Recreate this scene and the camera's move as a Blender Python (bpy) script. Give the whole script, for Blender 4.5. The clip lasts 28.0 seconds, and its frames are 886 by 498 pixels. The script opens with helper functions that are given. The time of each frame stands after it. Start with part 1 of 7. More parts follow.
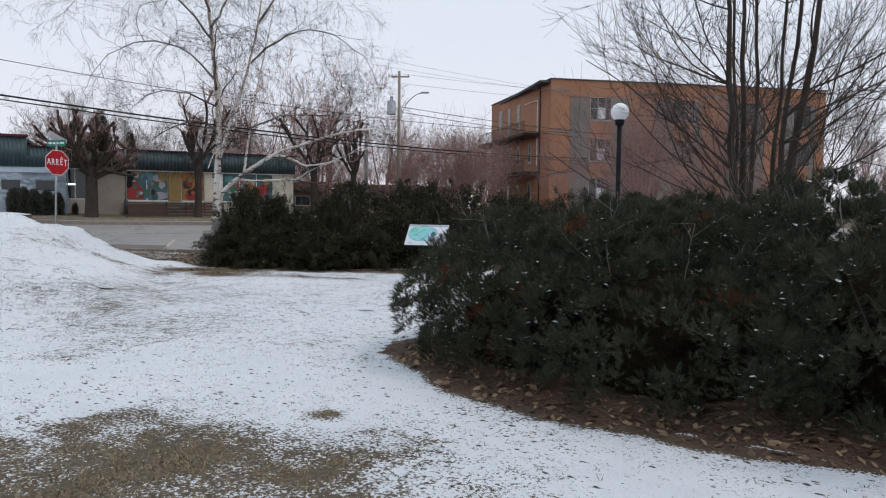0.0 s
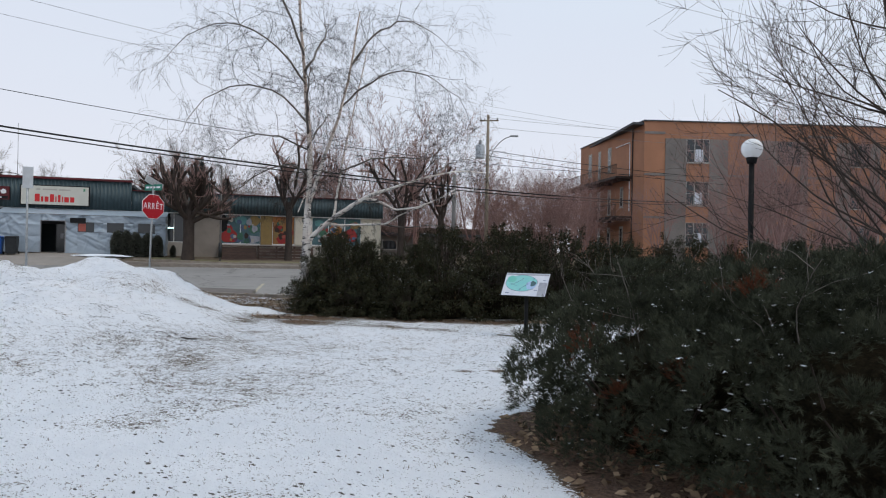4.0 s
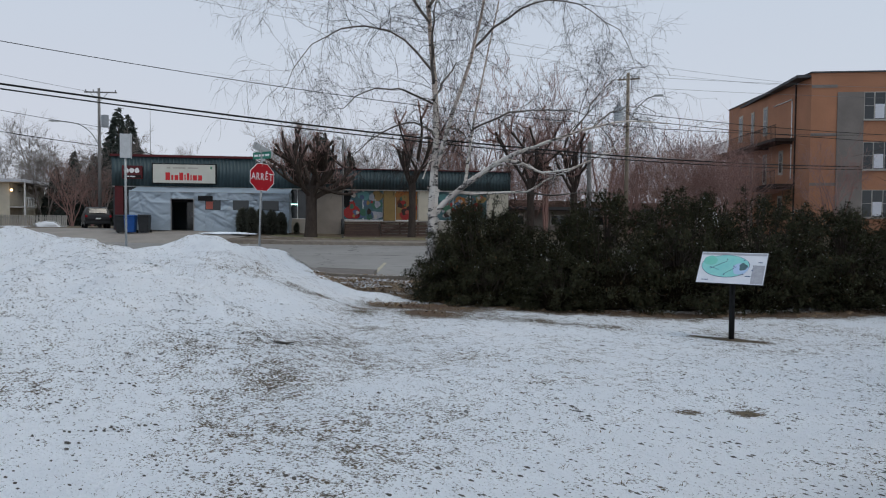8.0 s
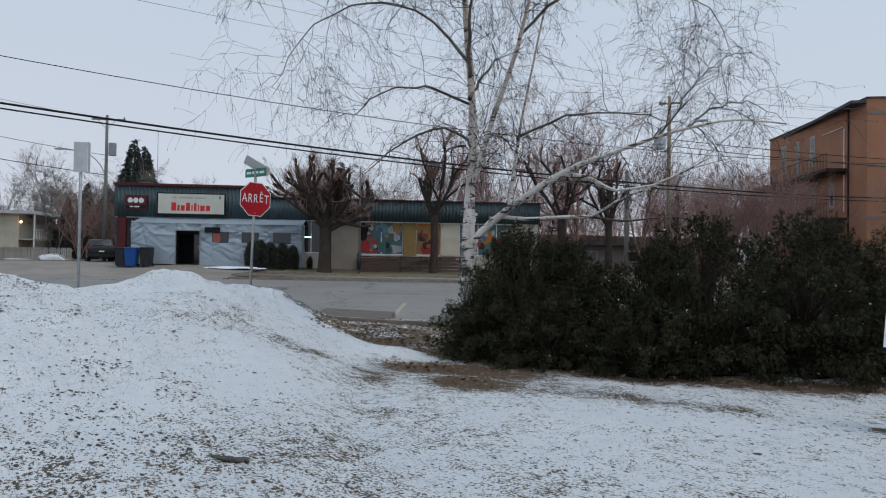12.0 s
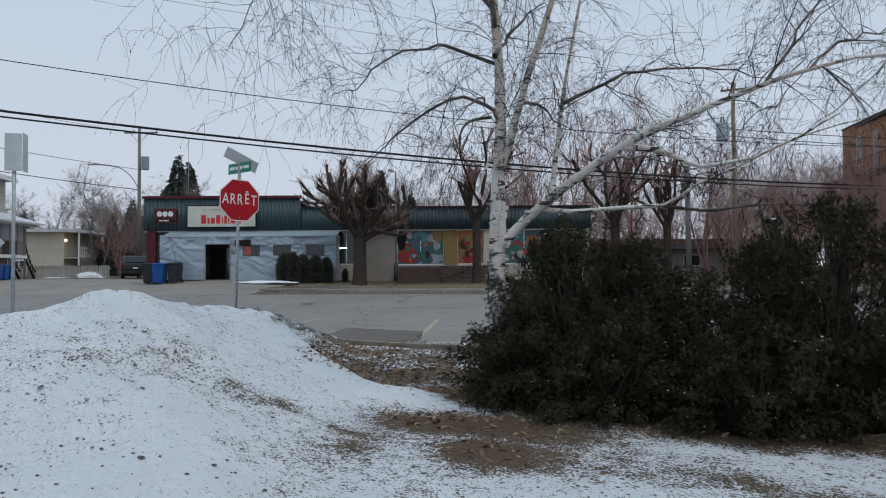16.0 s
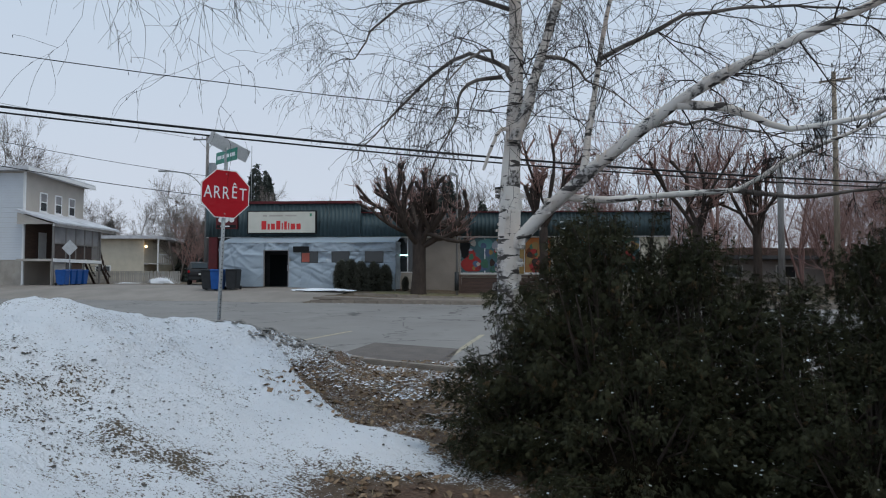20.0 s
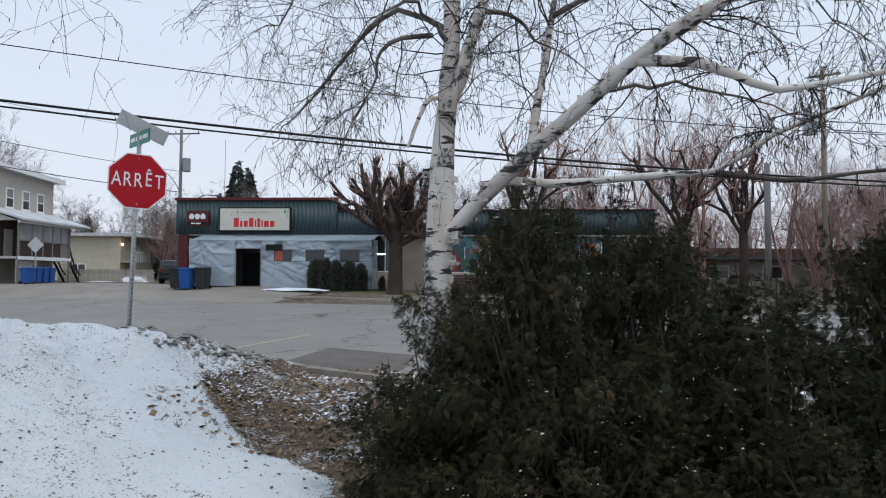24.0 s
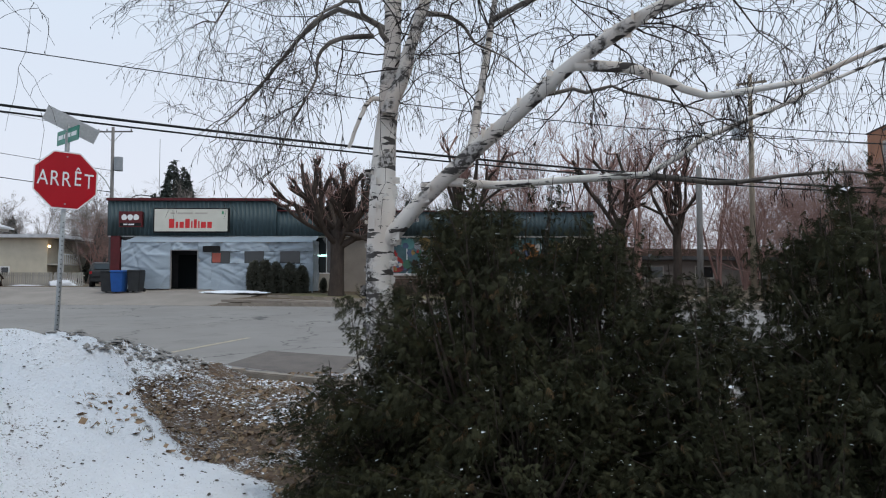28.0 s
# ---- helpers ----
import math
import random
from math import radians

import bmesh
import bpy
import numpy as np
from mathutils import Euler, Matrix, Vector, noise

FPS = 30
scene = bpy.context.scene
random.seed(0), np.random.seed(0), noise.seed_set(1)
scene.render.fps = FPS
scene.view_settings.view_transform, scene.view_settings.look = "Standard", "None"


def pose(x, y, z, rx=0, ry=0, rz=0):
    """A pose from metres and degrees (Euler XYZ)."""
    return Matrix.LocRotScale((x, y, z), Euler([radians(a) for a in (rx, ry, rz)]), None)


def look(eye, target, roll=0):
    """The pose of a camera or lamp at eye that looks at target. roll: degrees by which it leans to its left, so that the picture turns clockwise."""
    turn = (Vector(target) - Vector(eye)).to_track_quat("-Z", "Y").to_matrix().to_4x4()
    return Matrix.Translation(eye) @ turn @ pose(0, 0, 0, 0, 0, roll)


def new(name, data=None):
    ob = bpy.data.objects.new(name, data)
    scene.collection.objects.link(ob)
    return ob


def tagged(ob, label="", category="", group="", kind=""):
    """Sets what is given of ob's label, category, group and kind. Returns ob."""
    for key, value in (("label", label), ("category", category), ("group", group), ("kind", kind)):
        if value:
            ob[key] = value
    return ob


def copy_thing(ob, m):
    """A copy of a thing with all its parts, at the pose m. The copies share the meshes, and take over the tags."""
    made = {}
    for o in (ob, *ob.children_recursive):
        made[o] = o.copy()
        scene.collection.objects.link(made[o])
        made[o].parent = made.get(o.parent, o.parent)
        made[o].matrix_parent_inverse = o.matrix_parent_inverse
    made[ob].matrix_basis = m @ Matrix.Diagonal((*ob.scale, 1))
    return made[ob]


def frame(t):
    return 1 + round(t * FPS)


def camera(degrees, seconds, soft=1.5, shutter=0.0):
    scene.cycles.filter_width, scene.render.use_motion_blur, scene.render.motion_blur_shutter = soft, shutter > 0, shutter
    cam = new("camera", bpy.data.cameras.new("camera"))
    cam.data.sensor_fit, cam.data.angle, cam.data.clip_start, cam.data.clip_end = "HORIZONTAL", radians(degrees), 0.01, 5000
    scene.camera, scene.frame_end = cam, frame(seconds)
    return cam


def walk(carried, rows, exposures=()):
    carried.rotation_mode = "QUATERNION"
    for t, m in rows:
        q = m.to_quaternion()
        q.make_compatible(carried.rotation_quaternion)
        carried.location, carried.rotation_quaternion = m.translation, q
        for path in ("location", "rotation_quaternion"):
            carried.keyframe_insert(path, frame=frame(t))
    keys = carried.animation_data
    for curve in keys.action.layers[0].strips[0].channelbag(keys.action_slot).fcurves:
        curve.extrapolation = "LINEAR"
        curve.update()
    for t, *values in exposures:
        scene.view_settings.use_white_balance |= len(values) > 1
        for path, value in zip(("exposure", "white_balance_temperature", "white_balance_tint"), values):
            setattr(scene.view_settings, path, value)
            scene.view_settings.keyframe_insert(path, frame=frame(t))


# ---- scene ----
cam = camera(65.2, 28.0, 1.1)
METRES, EYE, TILT, LEAN, TURN = 16.0, 1.68, -1.17, -0.43, 33.0
ROWS = [
    (0.0, 0.0, 0.0, 0.0, 0.01, -2.24, -0.19),
    (0.5, 0.0002, 0.0001, -0.0001, -0.93, -2.32, -0.23),
    (1.0, -0.0, -0.0001, 0.0002, -1.82, -2.19, -0.29),
    (1.5, -0.0015, 0.0018, 0.0006, -2.96, -1.92, -0.48),
    (2.0, -0.0044, 0.008, 0.0003, -3.22, -1.22, -0.58),
    (2.5, -0.007, 0.0172, -0.0002, -2.94, -0.63, -0.33),
    (3.0, -0.0073, 0.0348, 0.0013, 0.59, -0.28, 0.03),
    (3.5, -0.0122, 0.0539, 0.0014, 4.05, -0.87, -0.76),
    (4.0, -0.0232, 0.075, 0.0052, 6.89, 1.35, -0.75),
    (4.5, -0.0285, 0.1011, 0.0038, 9.81, 1.73, -0.22),
    (6.5, -0.0735, 0.2043, 0.0041, 13.9, -0.36, -0.49),
    (7.0, -0.0846, 0.2327, 0.0069, 15.32, 0.27, 0.08),
    (7.5, -0.0881, 0.2617, 0.0073, 15.85, 0.41, 0.47),
    (8.0, -0.099, 0.289, 0.0062, 16.91, -0.75, -0.41),
    (8.5, -0.1066, 0.3146, 0.0075, 17.71, 0.11, 0.05),
    (9.0, -0.1139, 0.3436, 0.0103, 18.67, 1.23, -0.13),
    (9.5, -0.1264, 0.3697, 0.0099, 19.74, 2.02, -0.73),
    (10.0, -0.1352, 0.3977, 0.0075, 19.45, 1.66, -0.07),
    (10.5, -0.1452, 0.4259, 0.0081, 20.31, 1.42, -0.67),
    (11.0, -0.1599, 0.4503, 0.0102, 18.62, 2.97, -0.95),
    (11.5, -0.1729, 0.4797, 0.0089, 17.98, 3.22, -0.37),
    (12.0, -0.1877, 0.5055, 0.0089, 18.47, 2.18, -0.77),
    (12.5, -0.2017, 0.53, 0.0098, 17.34, 3.03, -0.19),
    (14.5, -0.2271, 0.6345, 0.0124, 17.66, 3.82, 0.57),
    (15.0, -0.2311, 0.656, 0.0121, 18.03, 3.06, 0.03),
    (15.5, -0.2313, 0.6754, 0.0134, 19.62, 2.25, 0.6),
    (16.0, -0.2259, 0.6973, 0.0137, 22.64, 2.93, 0.47),
    (16.5, -0.2285, 0.7186, 0.0127, 23.4, 2.81, -0.36),
    (17.0, -0.2307, 0.7383, 0.0141, 24.3, 3.58, -0.12),
    (17.5, -0.2287, 0.7603, 0.0149, 26.67, 3.59, 0.06),
    (18.0, -0.2313, 0.7836, 0.0133, 26.83, 2.97, -0.48),
    (18.5, -0.2317, 0.8054, 0.015, 26.58, 4.55, 0.02),
    (19.0, -0.2255, 0.8233, 0.0154, 27.68, 4.64, -0.04),
    (19.5, -0.2286, 0.8393, 0.0151, 28.61, 3.53, -1.03),
    (20.0, -0.2291, 0.8522, 0.0153, 29.26, 3.71, -0.28),
    (20.5, -0.2229, 0.868, 0.0161, 31.84, 3.2, -0.12),
    (22.5, -0.2308, 0.9328, 0.0175, 33.4, 2.68, -1.28),
    (23.0, -0.2357, 0.9396, 0.0187, 30.34, 3.3, -0.97),
    (23.5, -0.2351, 0.9413, 0.0187, 28.57, 3.49, -0.38),
    (24.0, -0.2339, 0.9408, 0.0181, 28.36, 3.68, -0.48),
    (24.5, -0.2345, 0.94, 0.0179, 28.7, 3.86, -0.47),
    (25.0, -0.2349, 0.9397, 0.0179, 28.52, 4.06, -0.41),
    (25.5, -0.2347, 0.9401, 0.0178, 28.41, 4.11, -0.09),
    (26.0, -0.2341, 0.9408, 0.0178, 27.39, 3.77, -0.01),
    (26.5, -0.2339, 0.9408, 0.0177, 26.52, 3.69, -0.14),
    (27.0, -0.2338, 0.9403, 0.0178, 25.07, 3.7, -0.04),
    (27.5, -0.2335, 0.9402, 0.0178, 24.26, 3.77, 0.01),
    (28.0, -0.2332, 0.9403, 0.0179, 23.61, 3.8, -0.03),
]
walk(cam, [(t, pose(0, 0, EYE, TILT, LEAN, TURN) @ pose(METRES * x, METRES * y, METRES * z, 90 + pitch, roll, yaw)) for t, x, y, z, yaw, pitch, roll in ROWS],
     exposures=[(0.0, 0.36, 6650, 8), (3.5, 0.34, 6600, 8), (6.5, 0.05, 6450, 6), (9.0, 0.01, 6400, 6), (14.5, 0.0, 6250, 4), (20.0, 0.04, 6200, 4), (22.5, 0.28, 6300, 5), (25.0, 0.35, 6400, 6), (28.0, 0.35, 6450, 6)])

# ---- light ----
world = bpy.data.worlds.new("overcast_sky")
scene.world = world
world.use_nodes = True
wn, wl = world.node_tree.nodes, world.node_tree.links
wn.clear()
w_out = wn.new("ShaderNodeOutputWorld")
w_bg = wn.new("ShaderNodeBackground")
w_tc = wn.new("ShaderNodeTexCoord")
w_sep = wn.new("ShaderNodeSeparateXYZ")
w_ramp = wn.new("ShaderNodeValToRGB")
w_sky = wn.new("ShaderNodeTexSky")
w_noise = wn.new("ShaderNodeTexNoise")
w_map = wn.new("ShaderNodeMapping")
w_sky.sky_type = "NISHITA"
w_sky.sun_disc = False
w_sky.sun_elevation, w_sky.sun_rotation = radians(61), radians(68)
w_map.inputs["Scale"].default_value = (1.0, 1.0, 3.5)
w_noise.inputs["Scale"].default_value = 1.6
w_noise.inputs["Detail"].default_value = 4.0
for at_, col_ in ((0.0, (0.65, 0.65, 0.73, 1)), (0.10, (0.60, 0.65, 0.75, 1)), (0.30, (0.475, 0.612, 0.765, 1)), (1.0, (0.42, 0.565, 0.74, 1))):
    el = w_ramp.color_ramp.elements
    e_ = el[0] if at_ == 0.0 else el[1] if at_ == 1.0 else el.new(at_)
    e_.position, e_.color = at_, col_
w_mix = wn.new("ShaderNodeMix")
w_mix.data_type, w_mix.blend_type = "RGBA", "MIX"
w_cl = wn.new("ShaderNodeMix")
w_cl.data_type, w_cl.blend_type = "RGBA", "MIX"
w_k = wn.new("ShaderNodeMapRange")
w_k.inputs["From Min"].default_value, w_k.inputs["From Max"].default_value = 0.40, 0.75
w_k.inputs["To Min"].default_value, w_k.inputs["To Max"].default_value = 0.0, 0.30
w_nis = wn.new("ShaderNodeVectorMath")
w_nis.operation = "SCALE"
w_nis.inputs["Scale"].default_value = 0.12
wl.new(w_tc.outputs["Generated"], w_sep.inputs[0])
wl.new(w_sep.outputs["Z"], w_ramp.inputs["Fac"])
wl.new(w_tc.outputs["Generated"], w_map.inputs["Vector"])
wl.new(w_map.outputs["Vector"], w_noise.inputs["Vector"])
wl.new(w_noise.outputs["Fac"], w_k.inputs["Value"])
wl.new(w_sky.outputs["Color"], w_nis.inputs[0])
wl.new(w_ramp.outputs["Color"], w_mix.inputs[6])
wl.new(w_nis.outputs[0], w_mix.inputs[7])
w_mix.inputs[0].default_value = 0.03
wl.new(w_k.outputs["Result"], w_cl.inputs[0])
wl.new(w_mix.outputs[2], w_cl.inputs[6])
w_cl.inputs[7].default_value = (0.588, 0.672, 0.775, 1)
wl.new(w_cl.outputs[2], w_bg.inputs["Color"])
w_bg.inputs["Strength"].default_value = 1.0
wl.new(w_bg.outputs[0], w_out.inputs["Surface"])

sun_data = bpy.data.lights.new("sun", "SUN")
sun_data.energy, sun_data.angle, sun_data.color = 1.0, radians(25), (1.0, 0.90, 0.80)
sun = new("sun", sun_data)
sun.matrix_world = look((0, 0, 40), (-20, -8, 0)) 

# ---- materials ----


def nodes_of(name):
    m = bpy.data.materials.new(name)
    m.use_nodes = True
    return m, m.node_tree.nodes, m.node_tree.links, m.node_tree.nodes["Principled BSDF"]


def mat(name, a, b=None, rough=0.8, scale=6.0, detail=6.0, metal=0.0, bump=0.15, bump_scale=40.0, fine=0.25, stretch=(1, 1, 1), vary=0.0, spec=0.3):
    """Two colours mixed by coarse and fine noise, with fine relief; vary: brightness from object to object."""
    m, n, l, p = nodes_of(name)
    b = b or tuple(c * 0.75 for c in a)
    tc, mp = n.new("ShaderNodeTexCoord"), n.new("ShaderNodeMapping")
    mp.inputs["Scale"].default_value = stretch
    l.new(tc.outputs["Object"], mp.inputs["Vector"])
    big, small = n.new("ShaderNodeTexNoise"), n.new("ShaderNodeTexNoise")
    big.inputs["Scale"].default_value, big.inputs["Detail"].default_value = scale, detail
    small.inputs["Scale"].default_value, small.inputs["Detail"].default_value = bump_scale, 3.0
    for t in (big, small):
        l.new(mp.outputs["Vector"], t.inputs["Vector"])
    ramp = n.new("ShaderNodeMapRange")
    ramp.inputs["From Min"].default_value, ramp.inputs["From Max"].default_value = 0.32, 0.68
    l.new(big.outputs["Fac"], ramp.inputs["Value"])
    mix = n.new("ShaderNodeMix")
    mix.data_type = "RGBA"
    mix.inputs[6].default_value, mix.inputs[7].default_value = (*a, 1), (*b, 1)
    l.new(ramp.outputs["Result"], mix.inputs[0])
    hsv = n.new("ShaderNodeHueSaturation")
    val = n.new("ShaderNodeMapRange")
    val.inputs["To Min"].default_value, val.inputs["To Max"].default_value = 1 - fine, 1 + fine
    l.new(small.outputs["Fac"], val.inputs["Value"])
    last = val.outputs["Result"]
    if vary:
        info, vr, mu = n.new("ShaderNodeObjectInfo"), n.new("ShaderNodeMapRange"), n.new("ShaderNodeMath")
        vr.inputs["To Min"].default_value, vr.inputs["To Max"].default_value = 1 - vary, 1 + vary
        l.new(info.outputs["Random"], vr.inputs["Value"])
        mu.operation = "MULTIPLY"
        l.new(last, mu.inputs[0])
        l.new(vr.outputs["Result"], mu.inputs[1])
        last = mu.outputs[0]
    l.new(last, hsv.inputs["Value"])
    l.new(mix.outputs[2], hsv.inputs["Color"])
    l.new(hsv.outputs["Color"], p.inputs["Base Color"])
    if bump:
        bp = n.new("ShaderNodeBump")
        bp.inputs["Strength"].default_value, bp.inputs["Distance"].default_value = bump, 0.02
        l.new(small.outputs["Fac"], bp.inputs["Height"])
        l.new(bp.outputs["Normal"], p.inputs["Normal"])
    p.inputs["Roughness"].default_value, p.inputs["Metallic"].default_value = rough, metal
    p.inputs["Specular IOR Level"].default_value = spec
    return m


def leafy(name, a, b, rough=0.75):
    """Foliage whose shade differs from spray to spray and from clump to clump."""
    m, n, l, p = nodes_of(name)
    geo, ramp = n.new("ShaderNodeNewGeometry"), n.new("ShaderNodeMix")
    ramp.data_type = "RGBA"
    ramp.inputs[6].default_value, ramp.inputs[7].default_value = (*a, 1), (*b, 1)
    tc, cl, wide, half = n.new("ShaderNodeTexCoord"), n.new("ShaderNodeTexNoise"), n.new("ShaderNodeMapRange"), n.new("ShaderNodeMath")
    cl.inputs["Scale"].default_value, cl.inputs["Detail"].default_value = 5.0, 3.0
    wide.inputs["From Min"].default_value, wide.inputs["From Max"].default_value = 0.36, 0.64
    half.operation = "MULTIPLY_ADD"
    half.inputs[1].default_value = 0.5
    l.new(tc.outputs["Object"], cl.inputs["Vector"])
    l.new(cl.outputs["Fac"], wide.inputs["Value"])
    hw = n.new("ShaderNodeMath")
    hw.operation = "MULTIPLY"
    hw.inputs[1].default_value = 0.5
    l.new(wide.outputs["Result"], hw.inputs[0])
    l.new(geo.outputs["Random Per Island"], half.inputs[0])
    l.new(hw.outputs[0], half.inputs[2])
    l.new(half.outputs[0], ramp.inputs[0])
    l.new(ramp.outputs[2], p.inputs["Base Color"])
    p.inputs["Roughness"].default_value = rough
    p.inputs["Specular IOR Level"].default_value = 0.15
    return m


M_CEDAR = leafy("cedar_sprays", (0.0115, 0.013, 0.007), (0.046, 0.046, 0.0215))
M_CEDAR_BROWN = leafy("dead_cedar_sprays", (0.05, 0.03, 0.015), (0.10, 0.065, 0.03))
M_PINE = leafy("pine_needles", (0.014, 0.017, 0.011), (0.090, 0.096, 0.062))
M_RUST = leafy("rusty_leaves", (0.085, 0.030, 0.016), (0.15, 0.055, 0.028))
# near-black on purpose: the shade deep inside the shrubs, put into a colour
M_CORE_SHADE = mat("painted_inner_shade", (0.010, 0.009, 0.006), (0.024, 0.019, 0.012), scale=22, bump=1.0, bump_scale=60, fine=0.6, spec=0.0)
M_SHRUB = leafy("wrapped_shrub_sprays", (0.05, 0.054, 0.042), (0.115, 0.115, 0.092))
M_SPRUCE = leafy("spruce_needles", (0.030, 0.038, 0.035), (0.062, 0.072, 0.062))
M_BARK = mat("grey_brown_bark", (0.068, 0.052, 0.043), (0.118, 0.092, 0.075), scale=9, stretch=(1, 1, 0.25), bump=0.5)
M_BARK_DARK = mat("dark_brown_bark", (0.036, 0.026, 0.021), (0.065, 0.048, 0.039), scale=7, stretch=(1, 1, 0.3), bump=0.5)
M_TWIG = mat("dark_twigs", (0.016, 0.012, 0.011), (0.034, 0.026, 0.022), scale=3)
M_TWIG_RED = mat("reddish_twigs", (0.24, 0.135, 0.12), (0.31, 0.20, 0.175), scale=0.6)
M_TWIG_GREY = mat("grey_twigs", (0.17, 0.145, 0.135), (0.24, 0.21, 0.19), scale=0.6)
M_SNOWCAP = mat("clean_snow", (0.84, 0.86, 0.90), (0.78, 0.80, 0.86), rough=0.6, scale=5, bump=0.4, bump_scale=60, fine=0.06)
M_GALV = mat("galvanised_steel", (0.40, 0.41, 0.41), (0.30, 0.31, 0.31), rough=0.5, metal=0.6, scale=14, bump=0.05)
M_BLACK = mat("black_painted_metal", (0.012, 0.012, 0.013), (0.02, 0.02, 0.02), rough=0.7, scale=10, spec=0.12)
M_POLE = mat("weathered_pole_wood", (0.30, 0.245, 0.185), (0.20, 0.165, 0.13), scale=5, stretch=(6, 6, 0.4), bump=0.4)
M_POLE_GREY = mat("grey_pole_wood", (0.22, 0.21, 0.20), (0.15, 0.14, 0.135), scale=5, stretch=(6, 6, 0.4), bump=0.4)
M_WIRE = mat("black_cable", (0.01, 0.01, 0.011), rough=0.6, bump=0)
M_WIRE_GREY = mat("grey_wire", (0.22, 0.22, 0.23), rough=0.5, bump=0)
M_STOP = mat("red_sign_sheeting", (0.42, 0.006, 0.016), (0.36, 0.006, 0.014), rough=0.35, scale=2, bump=0, fine=0.04)
M_WHITE = mat("white_paint", (0.80, 0.80, 0.80), (0.72, 0.72, 0.72), rough=0.5, scale=3, bump=0.03, fine=0.05)
M_GREEN_SIGN = mat("green_sign_sheeting", (0.02, 0.22, 0.15), (0.02, 0.18, 0.12), rough=0.35, bump=0, fine=0.03)
M_SIGN_BACK = mat("bare_aluminium_sign", (0.55, 0.56, 0.57), (0.45, 0.46, 0.47), rough=0.45, metal=0.4, scale=5, bump=0.03)
M_TEAL = mat("teal_ribbed_metal", (0.062, 0.092, 0.102), (0.053, 0.080, 0.088), rough=0.5, scale=0.8, stretch=(3, 3, 0.4), bump=0.04, fine=0.06)
M_MAROON = mat("maroon_metal_trim", (0.11, 0.014, 0.018), (0.08, 0.012, 0.014), rough=0.5, scale=3, bump=0.03)
M_STUCCO = mat("beige_stucco", (0.47, 0.435, 0.385), (0.40, 0.365, 0.32), scale=1.5, bump=0.3, bump_scale=80)
M_CREAM = mat("cream_painted_wall", (0.64, 0.58, 0.47), (0.55, 0.50, 0.40), scale=1.2, bump=0.15)
M_ROOFING = mat("dark_roofing", (0.06, 0.06, 0.065), (0.09, 0.09, 0.095), scale=2)
M_ROOF_SNOW = mat("pale_roof_with_old_snow", (0.62, 0.63, 0.66), (0.45, 0.45, 0.48), scale=1.2)
M_HOUSE = mat("grey_beige_render", (0.47, 0.43, 0.385), (0.41, 0.375, 0.335), scale=1.0, bump=0.15)
M_SCREEN = mat("pale_plastic_screen", (0.29, 0.28, 0.285), (0.20, 0.195, 0.20), scale=1.0, bump=0.1)
M_SIDING = mat("white_vinyl_siding", (0.62, 0.65, 0.69), (0.55, 0.58, 0.62), rough=0.6, scale=0.6, bump=0.05, fine=0.05)
M_CONC = mat("stained_concrete", (0.40, 0.37, 0.33), (0.28, 0.255, 0.225), scale=1.4, bump=0.3)
M_KERB = mat("pale_concrete_kerb", (0.31, 0.265, 0.22), (0.19, 0.16, 0.13), scale=3, bump=0.4, vary=0.16)
M_BRICK_T = mat("tan_brown_brick", (0.43, 0.205, 0.118), (0.34, 0.162, 0.095), scale=0.5, bump=0.3, bump_scale=14, fine=0.28)
M_BRICK_G = mat("grey_brick_panel", (0.235, 0.208, 0.190), (0.175, 0.155, 0.142), scale=0.6, bump=0.3, bump_scale=14, fine=0.28)
M_IRON = mat("rusty_dark_iron", (0.055, 0.033, 0.025), (0.03, 0.022, 0.02), rough=0.7, scale=4)
M_DECK = mat("weathered_brown_planks", (0.13, 0.085, 0.065), (0.09, 0.06, 0.05), scale=2, stretch=(1, 6, 6), bump=0.3, vary=0.15)
M_BIN_BLUE = mat("blue_plastic_bin", (0.015, 0.085, 0.32), (0.012, 0.07, 0.26), rough=0.45, scale=4, bump=0.03, fine=0.06)
M_BIN_DARK = mat("dark_plastic_bin", (0.02, 0.022, 0.025), (0.03, 0.032, 0.034), rough=0.5, scale=4, bump=0.03)
M_RUBBER = mat("black_rubber", (0.012, 0.012, 0.012), rough=0.85, scale=9)
M_CAR = mat("black_car_paint", (0.012, 0.012, 0.014), (0.02, 0.02, 0.022), rough=0.42, scale=2, bump=0.0, spec=0.3)
M_TAILLIGHT = mat("red_lamp_lens", (0.35, 0.01, 0.015), rough=0.25, bump=0)
M_RED = mat("red_print", (0.62, 0.03, 0.035), (0.55, 0.03, 0.03), rough=0.5, bump=0, fine=0.03)
M_YELLOW = mat("yellow_paint", (0.30, 0.20, 0.07), (0.26, 0.17, 0.065), rough=0.6, scale=3, bump=0)
M_SKYBLUE = mat("pale_blue_paint", (0.055, 0.11, 0.125), (0.09, 0.165, 0.175), rough=0.6, scale=2, bump=0)
M_LEAFGREEN = mat("green_paint", (0.10, 0.30, 0.16), (0.08, 0.22, 0.14), rough=0.6, scale=3, bump=0)
M_MAP_PAPER = mat("printed_map_paper", (0.68, 0.68, 0.72), (0.60, 0.62, 0.68), rough=0.4, scale=7, bump=0, fine=0.05)
M_MAP_WATER = mat("map_turquoise", (0.22, 0.56, 0.55), (0.28, 0.60, 0.56), rough=0.4, scale=9, bump=0, fine=0.05)
M_MAP_INK = mat("map_ink", (0.10, 0.14, 0.24), rough=0.4, bump=0)
M_MAP_GREY = mat("map_grey_legend", (0.38, 0.38, 0.42), rough=0.4, bump=0)
